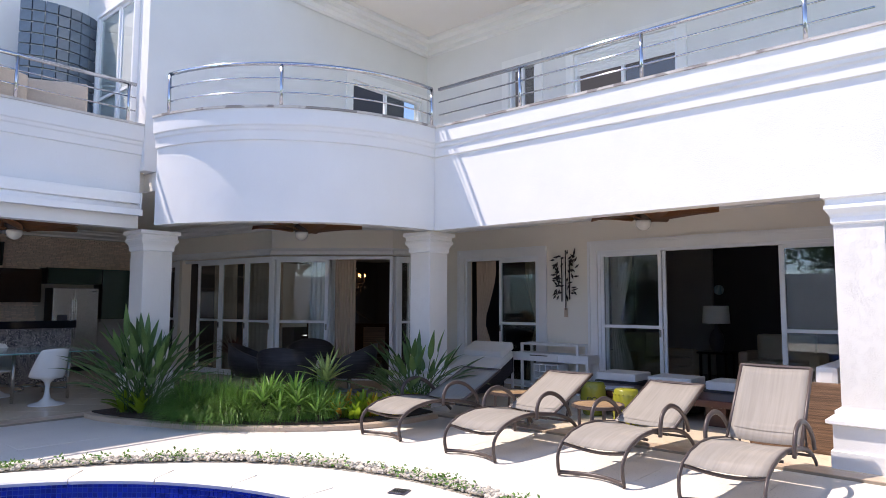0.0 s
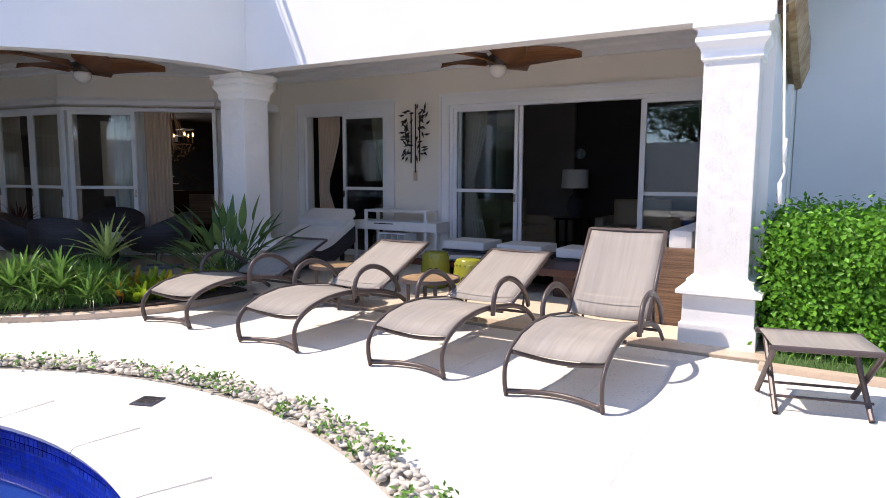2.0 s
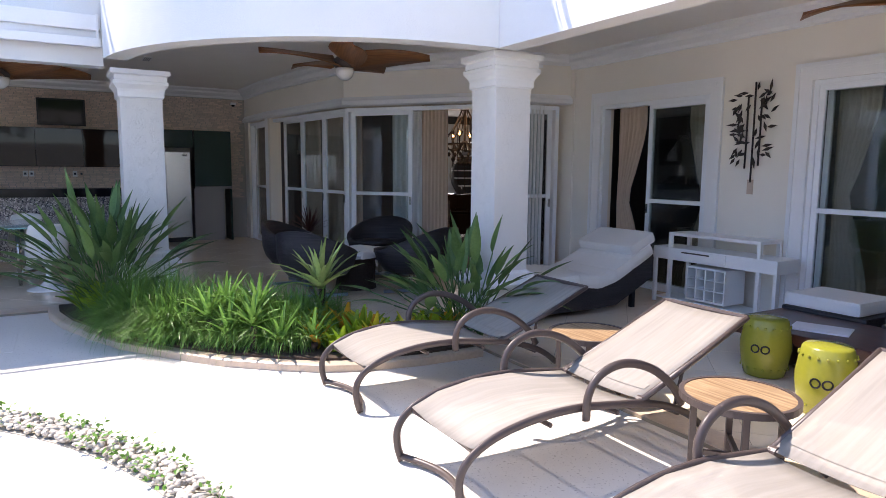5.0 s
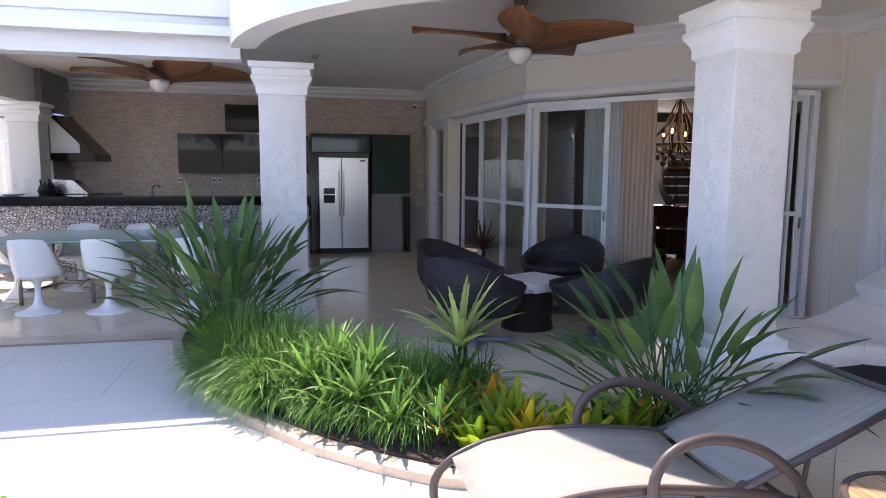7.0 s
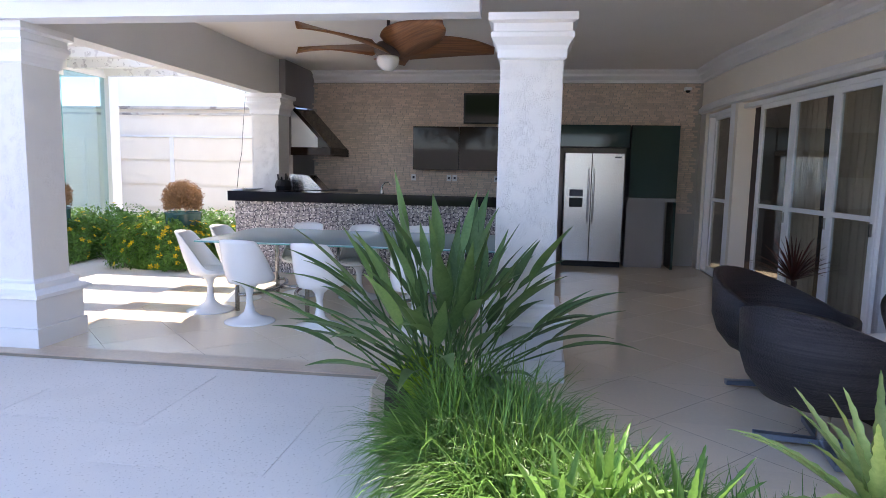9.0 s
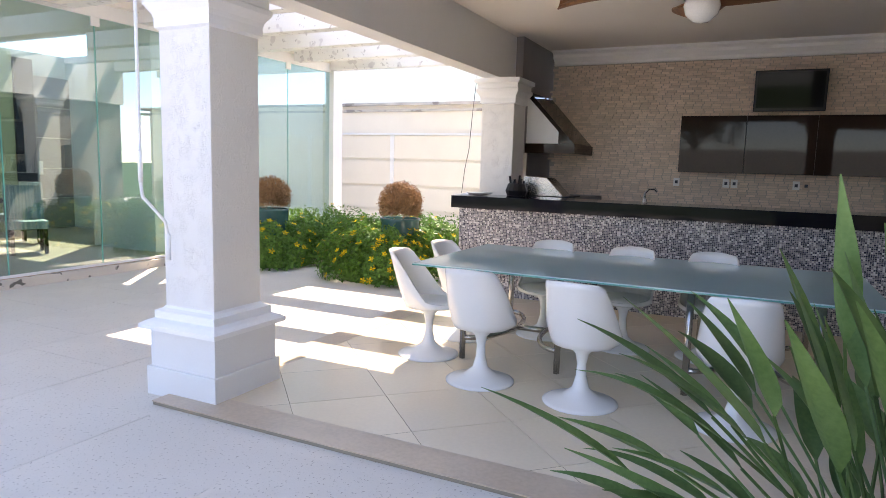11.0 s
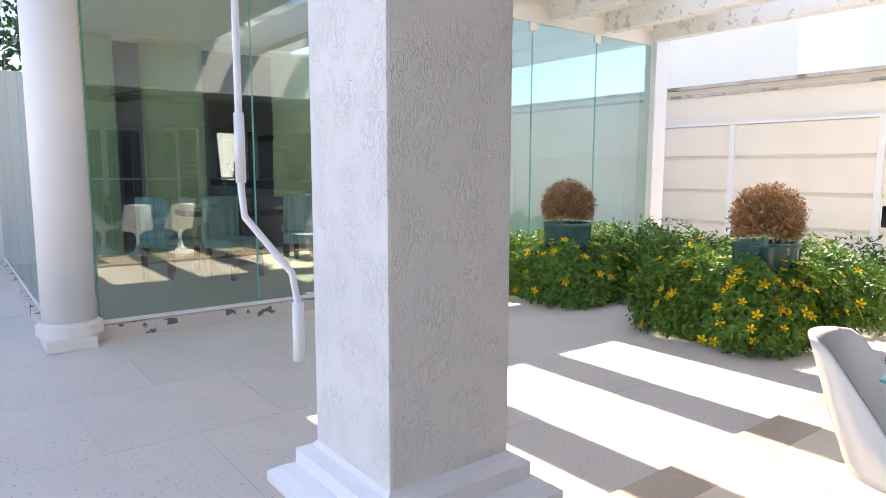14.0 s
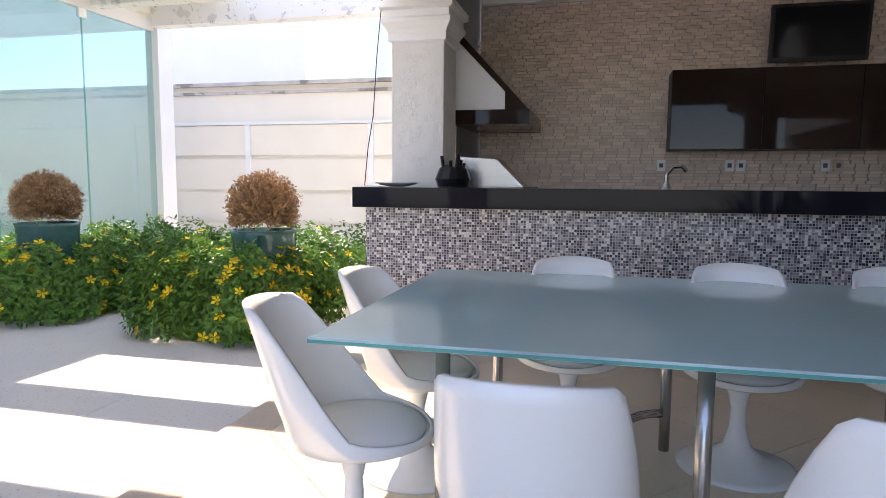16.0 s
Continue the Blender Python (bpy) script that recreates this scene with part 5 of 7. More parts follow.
# ---- kitchen fittings ----
def mosaic(name, size, cols):
    """Small square glass tiles in a few tones with pale joints."""
    m = bpy.data.materials.new(name)
    m.use_nodes = True
    n, l = m.node_tree.nodes, m.node_tree.links
    b = n["Principled BSDF"]
    tc = n.new("ShaderNodeTexCoord")
    sc = n.new("ShaderNodeVectorMath"); sc.operation = "SCALE"; sc.inputs["Scale"].default_value = 1 / size
    off = n.new("ShaderNodeVectorMath"); off.operation = "ADD"; off.inputs[1].default_value = (0.5, 0.37, 0.41)
    l.new(tc.outputs["Object"], sc.inputs[0]); l.new(sc.outputs[0], off.inputs[0])
    fl = n.new("ShaderNodeVectorMath"); fl.operation = "FLOOR"
    fr = n.new("ShaderNodeVectorMath"); fr.operation = "FRACTION"
    l.new(off.outputs[0], fl.inputs[0]); l.new(off.outputs[0], fr.inputs[0])
    wn_ = n.new("ShaderNodeTexWhiteNoise"); wn_.noise_dimensions = "3D"
    l.new(fl.outputs[0], wn_.inputs["Vector"])
    rp_ = n.new("ShaderNodeValToRGB"); rp_.color_ramp.interpolation = "CONSTANT"
    els = rp_.color_ramp.elements
    els[0].color = (*cols[0], 1); els[0].position = 0
    els[1].color = (*cols[1], 1); els[1].position = 1 / len(cols)
    for k, c in enumerate(cols[2:]):
        e = els.new((k + 2) / len(cols)); e.color = (*c, 1)
    l.new(wn_.outputs["Value"], rp_.inputs["Fac"])
    sub = n.new("ShaderNodeVectorMath"); sub.operation = "SUBTRACT"; sub.inputs[1].default_value = (.5, .5, .5)
    ab = n.new("ShaderNodeVectorMath"); ab.operation = "ABSOLUTE"
    l.new(fr.outputs[0], sub.inputs[0]); l.new(sub.outputs[0], ab.inputs[0])
    sep = n.new("ShaderNodeSeparateXYZ"); l.new(ab.outputs[0], sep.inputs[0])
    mx1 = n.new("ShaderNodeMath"); mx1.operation = "MAXIMUM"
    l.new(sep.outputs[1], mx1.inputs[0]); l.new(sep.outputs[2], mx1.inputs[1])
    gt_ = n.new("ShaderNodeMath"); gt_.operation = "GREATER_THAN"; gt_.inputs[1].default_value = 0.42
    l.new(mx1.outputs[0], gt_.inputs[0])
    mix = n.new("ShaderNodeMix"); mix.data_type = "RGBA"; mix.inputs[7].default_value = (.50, .48, .46, 1)
    l.new(gt_.outputs[0], mix.inputs[0]); l.new(rp_.outputs[0], mix.inputs[6])
    l.new(mix.outputs[2], b.inputs["Base Color"])
    b.inputs["Roughness"].default_value = 0.15
    bp = n.new("ShaderNodeBump"); bp.inputs["Distance"].default_value = -0.002
    l.new(gt_.outputs[0], bp.inputs["Height"]); l.new(bp.outputs[0], b.inputs["Normal"])
    return m


MOSAIC = mosaic("grey glass mosaic", 0.018, [(.03, .03, .05), (.15, .15, .19), (.36, .34, .36), (.66, .65, .66), (.06, .06, .09), (.24, .22, .26)])
for o in bpy.data.objects:
    if o.name == "wall_counter":
        o.data.materials.clear(); o.data.materials.append(MOSAIC)
        tagged(o, "bar counter front of grey glass mosaic", "counter")
ct = thing("bar_worktop", pose(-13.72, 2.75, 1.062), "polished black granite bar top on mosaic counter", "worktop")
part("slab", boxes((-.42, .28, -2.23, 2.38, 0, .14), bevel=.004), BLACKSTONE, ct)
fixed("wall_counter_core", boxes((-14.1, KX - .12, 0.6, 5.05, FLOOR, 1.055)), GREYWALL, "counter core behind the mosaic", category="counter")
hd = thing("range_hood", pose(-15.40, .905, 1.745), "slanted range hood with white flank, dark lip", "range hood")
def prism(poly, x0, x1):
    b = bmesh.new()
    lo = [b.verts.new((x0, y, z)) for y, z in poly]
    hi = [b.verts.new((x1, y, z)) for y, z in poly]
    k = len(poly)
    for i in range(k):
        b.faces.new((lo[i], lo[(i + 1) % k], hi[(i + 1) % k], hi[i]))
    b.faces.new(lo); b.faces.new(hi)
    return b
part("hood_body", prism([(0, .13), (.46, .13), (.46, .28), (.04, .72), (0, .72)], -.5, .5), TRIM, hd)
part("sloped_front", prism([(.462, .13), (.66, .13), (.66, .135), (.05, .80), (.0, .80), (.0, .722), (.042, .722), (.462, .282)], -.5, .52), DARKWOOD, hd, "dark sloped front")
part("lip", boxes((-.52, .54, 0, .68, 0, .128), bevel=.004), DARKWOOD, hd)
gr = thing("gas_grill", pose(-14.75, 1.3, 1.205), "steel grill lid standing open on the counter", "grill")
part("lid", prism([(-.22, .0), (.30, .0), (.08, .22), (-.22, .24)], -.02, .35), BRUSH, gr)
part("body", boxes((-.3, .3, -.3, .35, -.02, .0)), BLACK, gr)
fixed("wall_grill_base", boxes((-15.9, -14.4, .95, 1.75, FLOOR, 1.18)), GREYWALL, "masonry grill base", category="counter")
kt = thing("knife_holder", pose(-14.15, 1.08, 1.204), "dark rounded utensil holder on the bar", "holder")
part("pot", lathe([(.12, 0), (.14, .06), (.11, .14), (.10, .15)], 14), BLACK, kt)
for k in range(9):
    part("utensil", tube([(.07 * math.cos(k), .07 * math.sin(k), .1), (.09 * math.cos(k), .09 * math.sin(k), .2 + .06 * math.sin(3 * k))], .014, 6), BLACK, kt)
pl = thing("plate", pose(-13.75, .75, 1.204), "white dish with papers on the bar top", "dish")
part("dish", lathe([(.05, 0), (.13, .015), (.16, .03), (.12, .022), (.01, .015)], 20), SHELL, pl)
part("paper", boxes((-.3, .1, -.28, -.1, 0, .006)), PAPER, pl)
fc = thing("tap", pose(-13.95, 2.65, 1.204), "curved steel kitchen tap", "tap")
part("spout", tube([(0, 0, 0), (0, .0, .1), (0, .04, .15), (0, .10, .155), (0, .13, .12)], .014, 8), BRUSH, fc)
part("base", lathe([(.03, 0), (.02, .04)], 12), BRUSH, fc)
for k in range(3):
    c = thing("wall_cabinet", pose(-15.72, 2.80 + .78 * k, 1.55), "glossy dark brown wall cabinet", "cabinet", "kitchen wall cabinets")
    part("body", boxes((-.18, .16, .002, .778, 0, .72)), BLACK, c)
    part("door", boxes((.161, .18, .004, .776, .004, .716), bevel=.002), DARKWOOD, c)
bw = thing("back_worktop", pose(-15.9, .95, .0), "dark rear kitchen worktop", "worktop")
part("slab", boxes((0, .62, .8, 4.2, 1.0, 1.06), bevel=.004), BLACKSTONE, bw)
for k in range(5):
    c = thing("base_cabinet", pose(-15.9, 1.78 + .68 * k, FLOOR), "dark green kitchen base cabinet", "cabinet", "kitchen base cabinets")
    part("body", boxes((0, .56, .0, .678, .0, .965)), BLACK, c)
    part("door", boxes((.561, .58, .004, .674, .1, .96), bevel=.002), GREENCAB, c)
for yy, z0, z1, w, nm in ((5.20, 1.96, 2.31, 1.12, "overhead_cabinet"), (6.34, 1.17, 2.31, .74, "tall_cabinet")):
    c = thing(nm, pose(-15.9, yy, 0), "dark green glass-fronted kitchen cabinet", "cabinet", "tall kitchen units")
    part("body", boxes((0, .50, .002, w - .002, z0, z1)), BLACK, c)
    part("door", boxes((.501, .52, .006, w - .006, z0 + .004, z1 - .004), bevel=.002), GREENCAB, c)
sd = thing("pantry_panel", pose(-15.9, 6.34, FLOOR), "grey pantry unit below the green cabinet", "cabinet")
part("body", boxes((0, .35, .0, .6, 0, 1.08)), GREYWALL, sd)
part("shelf", boxes((0, .5, .0, .74, 1.085, 1.135)), GREYWALL, sd)
part("end_panel", boxes((0, .5, .7, .74, 0, 1.08)), GREENCAB, sd)
fr_ = thing("refrigerator", pose(-15.88, 5.32, FLOOR), "side-by-side stainless steel refrigerator with ice dispenser", "refrigerator")
part("body", boxes((0, .46, 0, .94, .0, 1.84)), BLACK, fr_)
part("plinth", boxes((.462, .475, .01, .93, .01, .09)), BLACK, fr_)
dl = part("door", boxes((.462, .52, .005, .425, .1, 1.835), bevel=.008), BRUSH, fr_)
dr_ = part("door", boxes((.462, .52, .433, .935, .1, 1.835), bevel=.008), BRUSH, fr_)
for par_, v in ((dl, .385), (dr_, .465)):
    part("handle", tube([(.522, v, .72), (.56, v, .74), (.56, v, 1.56), (.522, v, 1.58)], .013, 8), BRUSH, par_)
part("dispenser", boxes((.521, .526, .06, .33, .95, 1.28)), BRUSH, dl)
part("dispenser_recess", boxes((.5265, .529, .09, .30, .97, 1.12)), BLACK, dl)
part("dispenser_panel", boxes((.5265, .529, .09, .30, 1.14, 1.25)), SLATE, dl)
part("badge", boxes((.521, .523, .78, .88, 1.76, 1.785)), SLATE, dr_)
def tv(m, w, h, label):
    t = thing("television", m, label, "television")
    part("frame", boxes((-.03, .03, 0, w, 0, h), bevel=.01), BLACK, t)
    part("screen", boxes((.031, .033, .03, w - .03, .045, h - .03)), SCREEN, t)
    part("bracket", boxes((-.17, -.03, w * .4, w * .6, h * .3, h * .6)), BLACK, t)
tv(pose(-15.72, 3.63, 2.33, 0, 6, 0), .80, .50, "small wall television above the cabinets")
for k, yy in enumerate((2.76, 3.38, 3.48, 4.2, 4.31)):
    s = thing("wall_socket", pose(-15.875, yy, 1.36), "white wall socket plate" if k < 4 else "yellowed wall socket plate", "socket", "kitchen sockets")
    part("plate", boxes((0, .01, -.04, .04, 0, .11), bevel=.003), TRIM if k < 4 else CURTAIN, s)
    part("insert", boxes((.0105, .013, -.018, .018, .035, .075)), SLATE, s)
for x, y in ((-12.4, 5.2), (-11.2, 2.0), (-8.9, 5.9)):
    v = thing("ceiling_vent", pose(x, y, CEILING - .012), "white slotted ceiling vent", "vent", "ceiling vents")
    part("frame", boxes((-.2, .2, -.06, .06, 0, .012)), TRIM, v)
    for k in range(4):
        part("slat", boxes((-.18, .18, -.045 + .025 * k, -.033 + .025 * k, -.004, 0)), GREYWALL, v)
sc_ = thing("security_camera", pose(-15.84, 7.25, 2.9), "small dark security camera in the corner", "camera")
part("dome", lathe([(.001, -.04), (.03, -.03), (.04, 0)], 12), BLACK, sc_)
part("mount", boxes((-.05, .05, -.05, .05, 0, .05)), TRIM, sc_)
cb = thing("hanging_cable", pose(-14.0, .4, 1.21), "thin dark cable hanging from the beam", "cable")
part("wire", tube([(0, 0, 0), (-.03, .02, .3), (-.12, .03, .55), (-.15, .05, 1.0), (-.14, .1, 1.45)], .004, 5), BLACK, cb)


# awnings with their cranks
def awning(x, y0, y1, z, out, cloth, label):
    a = thing("awning", pose(x, y0, z), label, "awning", "folded awnings")
    L = y1 - y0
    part("cassette", boxes((0, out, 0, L, .14, .30), bevel=.02), TRIM, a)
    part("cloth_roll", tube([(out * .5, .02, .08), (out * .5, L - .02, .08)], .075, 12), cloth, a, smooth=True)
    part("front_bar", boxes((out - .05, out + .02, 0, L, -.03, .06), bevel=.008), TRIM, a)
    for v in (0, L - .03):
        part("end_cap", boxes((-.0, out + .015, v - .012, v + .012, -.02, .305)), TRIM, a)
    return a


awning(FX + .005, .9, 4.4, 2.84, .16, TRIM, "folded white awning cassette on the kitchen wing")
aw = thing("old_awning", pose(-.465, 7.45, 2.62), "folded old awning with stained brown cloth and white end plate", "awning")
def along(poly, y0, y1, drop=0.0):
    b = bmesh.new()
    lo = [b.verts.new((x, y0, z)) for x, z in poly]
    hi = [b.verts.new((x, y1, z - drop)) for x, z in poly]
    k = len(poly)
    for i in range(k):
        b.faces.new((lo[i], lo[(i + 1) % k], hi[(i + 1) % k], hi[i]))
    b.faces.new(lo[::-1]); b.faces.new(hi)
    return b
part("end_plate", along([(-.005, .20), (.10, .19), (.20, .36), (.19, .41), (-.005, .46)], -.05, -.02), TRIM, aw)
part("hood", along([(0, .45), (.19, .40), (.20, .37), (.21, .37), (.20, .42), (0, .47)], -.018, 2.2, .40), SLATE, aw, "grey metal cover")
part("cloth", along([(.01, .18), (.10, .16), (.19, .36), (.01, .42)], 0, 2.2, .40), AWNWOOD, aw, "stained brown cloth")
part("front_bar", along([(.10, .10), (.16, .12), (.23, .33), (.19, .35)], .01, 2.2, .40), AWNWOOD, aw, "weathered brown front bar")
part("bracket", boxes((-.01, .12, .02, .08, .05, .17), bevel=.008), BROWNWICKER, aw)
def crank(pts, label):
    c = thing("awning_crank", pose(*pts[0]), label, "crank", "awning cranks")
    o = Vector(pts[0])
    part("rod", tube([Vector(p) - o for p in pts], .010, 8), TRIM, c, smooth=True)
    part("grip", tube([Vector(pts[-2]) - o, Vector(pts[-1]) - o], .016, 10), TRIM, c, smooth=True)
    part("sleeve", tube([Vector(pts[1]) - o + Vector((0, 0, .2)), Vector(pts[1]) - o + Vector((0, 0, .02))], .014, 10), TRIM, c, smooth=True)
crank([(-9.2, .46, 2.85), (-9.2, .46, 1.38), (-9.205, .465, 1.31), (-9.30, .54, 1.16), (-9.31, .55, 1.08), (-9.31, .55, .92)], "white metal awning crank hanging beside the column")
crank([(-.37, 7.34, 2.78), (-.30, 7.31, 1.50), (-.292, 7.305, 1.44), (-.32, 7.30, 1.37), (-.31, 7.30, 1.2)], "white metal awning crank hanging by the hedge")

# ---- glass pavilion ----
SILL = pits(mat("dirty pale stone sill", (0.66, 0.60, 0.53), 0.7, var=0.1, fine=120, bump=0.3), 7.0, 0.60, (0.05, 0.045, 0.04), 0.85)
fixed("floor_pavilion", boxes((-17.3, GX, -10.5, GY, 0, .12)), BORDER, "pavilion floor on a low stone base", category="floor")
fixed("trim_pavilion_sill", boxes((-17.3, GX + .02, GY, GY + .07, 0, .11), (GX, GX + .06, -9.4, GY - .25, 0, .11), bevel=.005), SILL, "pale stone sill with dark joints", category="sill")
pc = thing("round_column", pose(-9.32, -3.86, 0), "round white corner column of the glass pavilion", "column")
part("shaft", lathe([(.2, .1), (.2, 3.45)], 32), STUCCO, pc, smooth=True)
part("base", lathe([(.245, 0.10), (.245, .18), (.215, .20), (.205, .21)], 32), COPING, pc, smooth=False)
part("step", boxes((-.16, .2, -.2, .26, 0, .10), bevel=.008), COPING, pc)
fixed("trim_pavilion_track", boxes((-17.3, GX - .1, GY - .04, GY + .04, 3.28, 3.45), (GX - .04, GX + .04, -9.4, GY, 3.28, 3.45)), TRIM, "white glass track", category="track")
pw = thing("glass_wall", pose(-9.3, GY, .12), "clear green tempered glass wall of the pavilion", "glass wall")
def glass_panel(m, w, label="clear green tempered glass panel"):
    g = part("panel", boxes((.004, w - .004, -.005, .005, .0, 3.14)), GREENGLASS, pw)
    g.matrix_world = m
    g.visible_shadow = False
    part("clamp", boxes((w - .07, w + .05, -.02, .02, 3.03, 3.14), bevel=.004), TRIM, g)
    part("edge", boxes((w - .007, w + .007, -.006, .006, 0, 3.03)), GEDGE, g)
    part("shoe", boxes((.0, w, -.012, .012, -.02, .012)), TRIM, g)
    return g
for a, b in zip((-9.55, -10.95, -12.15, -13.25), (-10.95, -12.15, -13.25, -13.26)):
    if a - b > .1:
        glass_panel(pose(b, GY, .14), a - b)
for a, b in zip((-13.55, -14.65, -15.9), (-14.65, -15.9, -17.15)):
    glass_panel(pose(b, GY, .14), a - b)
fixed("wall_pavilion_post", boxes((-13.55, -13.25, GY - .12, GY + .06, 0, 3.45), (-17.45, -17.15, GY - .1, GY + .1, 0, 3.5)), STUCCO, "white pavilion post", category="post")
for k in range(4):
    glass_panel(pose(GX, -4.2 - 1.25 * k, .14, 0, 0, -90), 1.25)
fixed("wall_pavilion_panel", boxes((-13.12, -12.0, -8.7, -8.6, .1, 3.3), (-11.05, -10.7, -8.7, -8.6, .1, 3.3), (-14.3, -13.95, -8.7, -8.6, .1, 3.3)), SLATE, "dark panel behind the television", category="wall")
fixed("wall_pavilion_green", boxes((-13.95, -13.12, -8.7, -8.66, .12, 3.4), (-12.0, -11.05, -8.7, -8.66, .12, 3.4), (-10.7, GX - .3, -8.7, -8.66, .12, 3.4)), GREENWALL, "pale green painted wall", category="wall")
fixed("wall_pavilion_west", boxes((-13.6, -13.4, -5.8, -4.4, 0.1, 3.45), (-15.2, -15.0, -8.8, -6.0, 0.1, 3.45), (-19.5, -13.6, -6.0, -5.8, 0.1, 4.6)), STUCCO, "white wall of the narrow court behind the glass", category="wall")
pd = thing("panelled_door", pose(-14.7, -8.64, .12), "grey panelled door with dark grooves", "door")
for k in range(5):
    part("panel", boxes((-.42, .42, 0, .04, .02 + .58 * k, .58 * (k + 1)), bevel=.004), GREYWALL, pd)
part("lock", boxes((.3, .38, .04, .05, 1.05, 1.3)), TRIM, pd)
ptv = thing("television", pose(-12.56, -8.56, 1.9, 0, 0, 90), "large wall television in the glass pavilion", "television")
part("frame", boxes((-.03, .03, -.55, .55, 0, .66), bevel=.01), BLACK, ptv)
part("screen", boxes((.031, .034, -.52, .52, .05, .63)), SCREEN, ptv)
sb = thing("sideboard", pose(-12.56, -8.4, .12), "dark sideboard with white orchid", "sideboard")
part("body", boxes((-.55, .55, -.18, .2, 0, .85), bevel=.01), SLATE, sb)
for k in range(3):
    part("drawer", boxes((-.5, .5, .201, .22, .12 + .24 * k, .33 + .24 * k), bevel=.004), SLATE, sb)
oc = thing("orchid", pose(-12.45, -8.35, .97), "white orchid in a small dark pot", "orchid")
part("pot", lathe([(.05, 0), (.07, .12), (.06, .12)], 12), BLACK, oc)
part("stem", tube([(0, 0, .1), (.02, .05, .4), (.1, .1, .5)], .006, 5), LEAF_BUSH, oc)
Vf, Ff = leaves([(rng.normal(.05, .06), rng.normal(.06, .04), rng.normal(.45, .06)) for _ in range(40)], [(0, 1, .2)] * 40, .07, .06)
raw("blossoms", Vf, Ff, SHELL, oc)
rt = thing("round_table", pose(-11.75, -6.8, .12), "round dark wooden table in the glass pavilion", "table")
part("tabletop", lathe([(.01, .70), (.74, .70), (.76, .74), (.74, .77), (.01, .77)], 36), DARKWOOD, rt)
part("pedestal", lathe([(.35, 0), (.33, .05), (.12, .12), (.10, .6), (.3, .70)], 20), DARKWOOD, rt, smooth=True)
vs_ = thing("glass_vase", pose(-11.75, -6.75, .895), "clear flared glass vase on the round table", "vase")
part("bowl", lathe([(.07, 0), (.06, .02), (.03, .05), (.08, .12), (.10, .25), (.14, .36)], 20, closed=False), GREENGLASS, vs_)


def pav_chair(x, y, rz):
    c = thing("upholstered_chair", pose(x, y, .12, 0, 0, rz), "blue striped upholstered chair with dark legs", "chair", "pavilion chairs")
    part("seat", boxes((-.25, .25, -.25, .25, .36, .48), bevel=.03), BLUESTRIPE, c)
    part("backrest", boxes((-.25, .25, -.29, -.2, .40, .98), bevel=.03), BLUESTRIPE, c)
    for u in (-.23, .18):
        for v in (-.25, .19):
            part("leg", boxes((u, u + .05, v, v + .05, 0, .36)), DARKWOOD, c)


for x, y, r in ((-10.75, -6.2, 120), (-11.35, -5.65, 20), (-12.3, -5.75, -25), (-12.85, -6.9, -90)):
    pav_chair(x, y, r)

# ---- side court: gate wall and neighbour ----
gate = thing("garage_gate", pose(-19.59, -4.5, 0), "white panelled garage gate in the boundary wall", "gate")
for k, (a, b) in enumerate(((-3.0, .56), (.66, 2.85), (2.95, 6.0))):
    for j, (c, d) in enumerate(((.05, .46), (.52, 1.02), (1.08, 1.62), (1.68, 2.2))):
        part("panel", boxes((.0, .03, a, b, c, d), bevel=.006), CREAM, gate)
    part("post", boxes((.0, .05, b, b + .1, 0, 2.24), bevel=.005), TRIM, gate)
part("lintel", boxes((.0, .06, -3.0, 6.0, 2.21, 2.26)), TRIM, gate)
fixed("trim_wall_coping", boxes((-20.0, -19.5, -12, 4.4, 2.88, 2.94), (-19.95, -19.55, -12, 4.4, 2.74, 2.79)), CAP, "stained wall coping", category="coping")
nb = thing("neighbour_house", pose(-26, -6.6, 0), "white neighbouring house with eaves", "house")
part("wall", boxes((-3, 3, -6, 2.15, 0, 7.5)), CREAM, nb)
part("roof", prism([(-6.6, 7.5), (2.6, 7.5), (2.6, 7.7), (-1.5, 9.0), (-6.6, 7.7)], -3.6, 3.6), TRIM, nb)

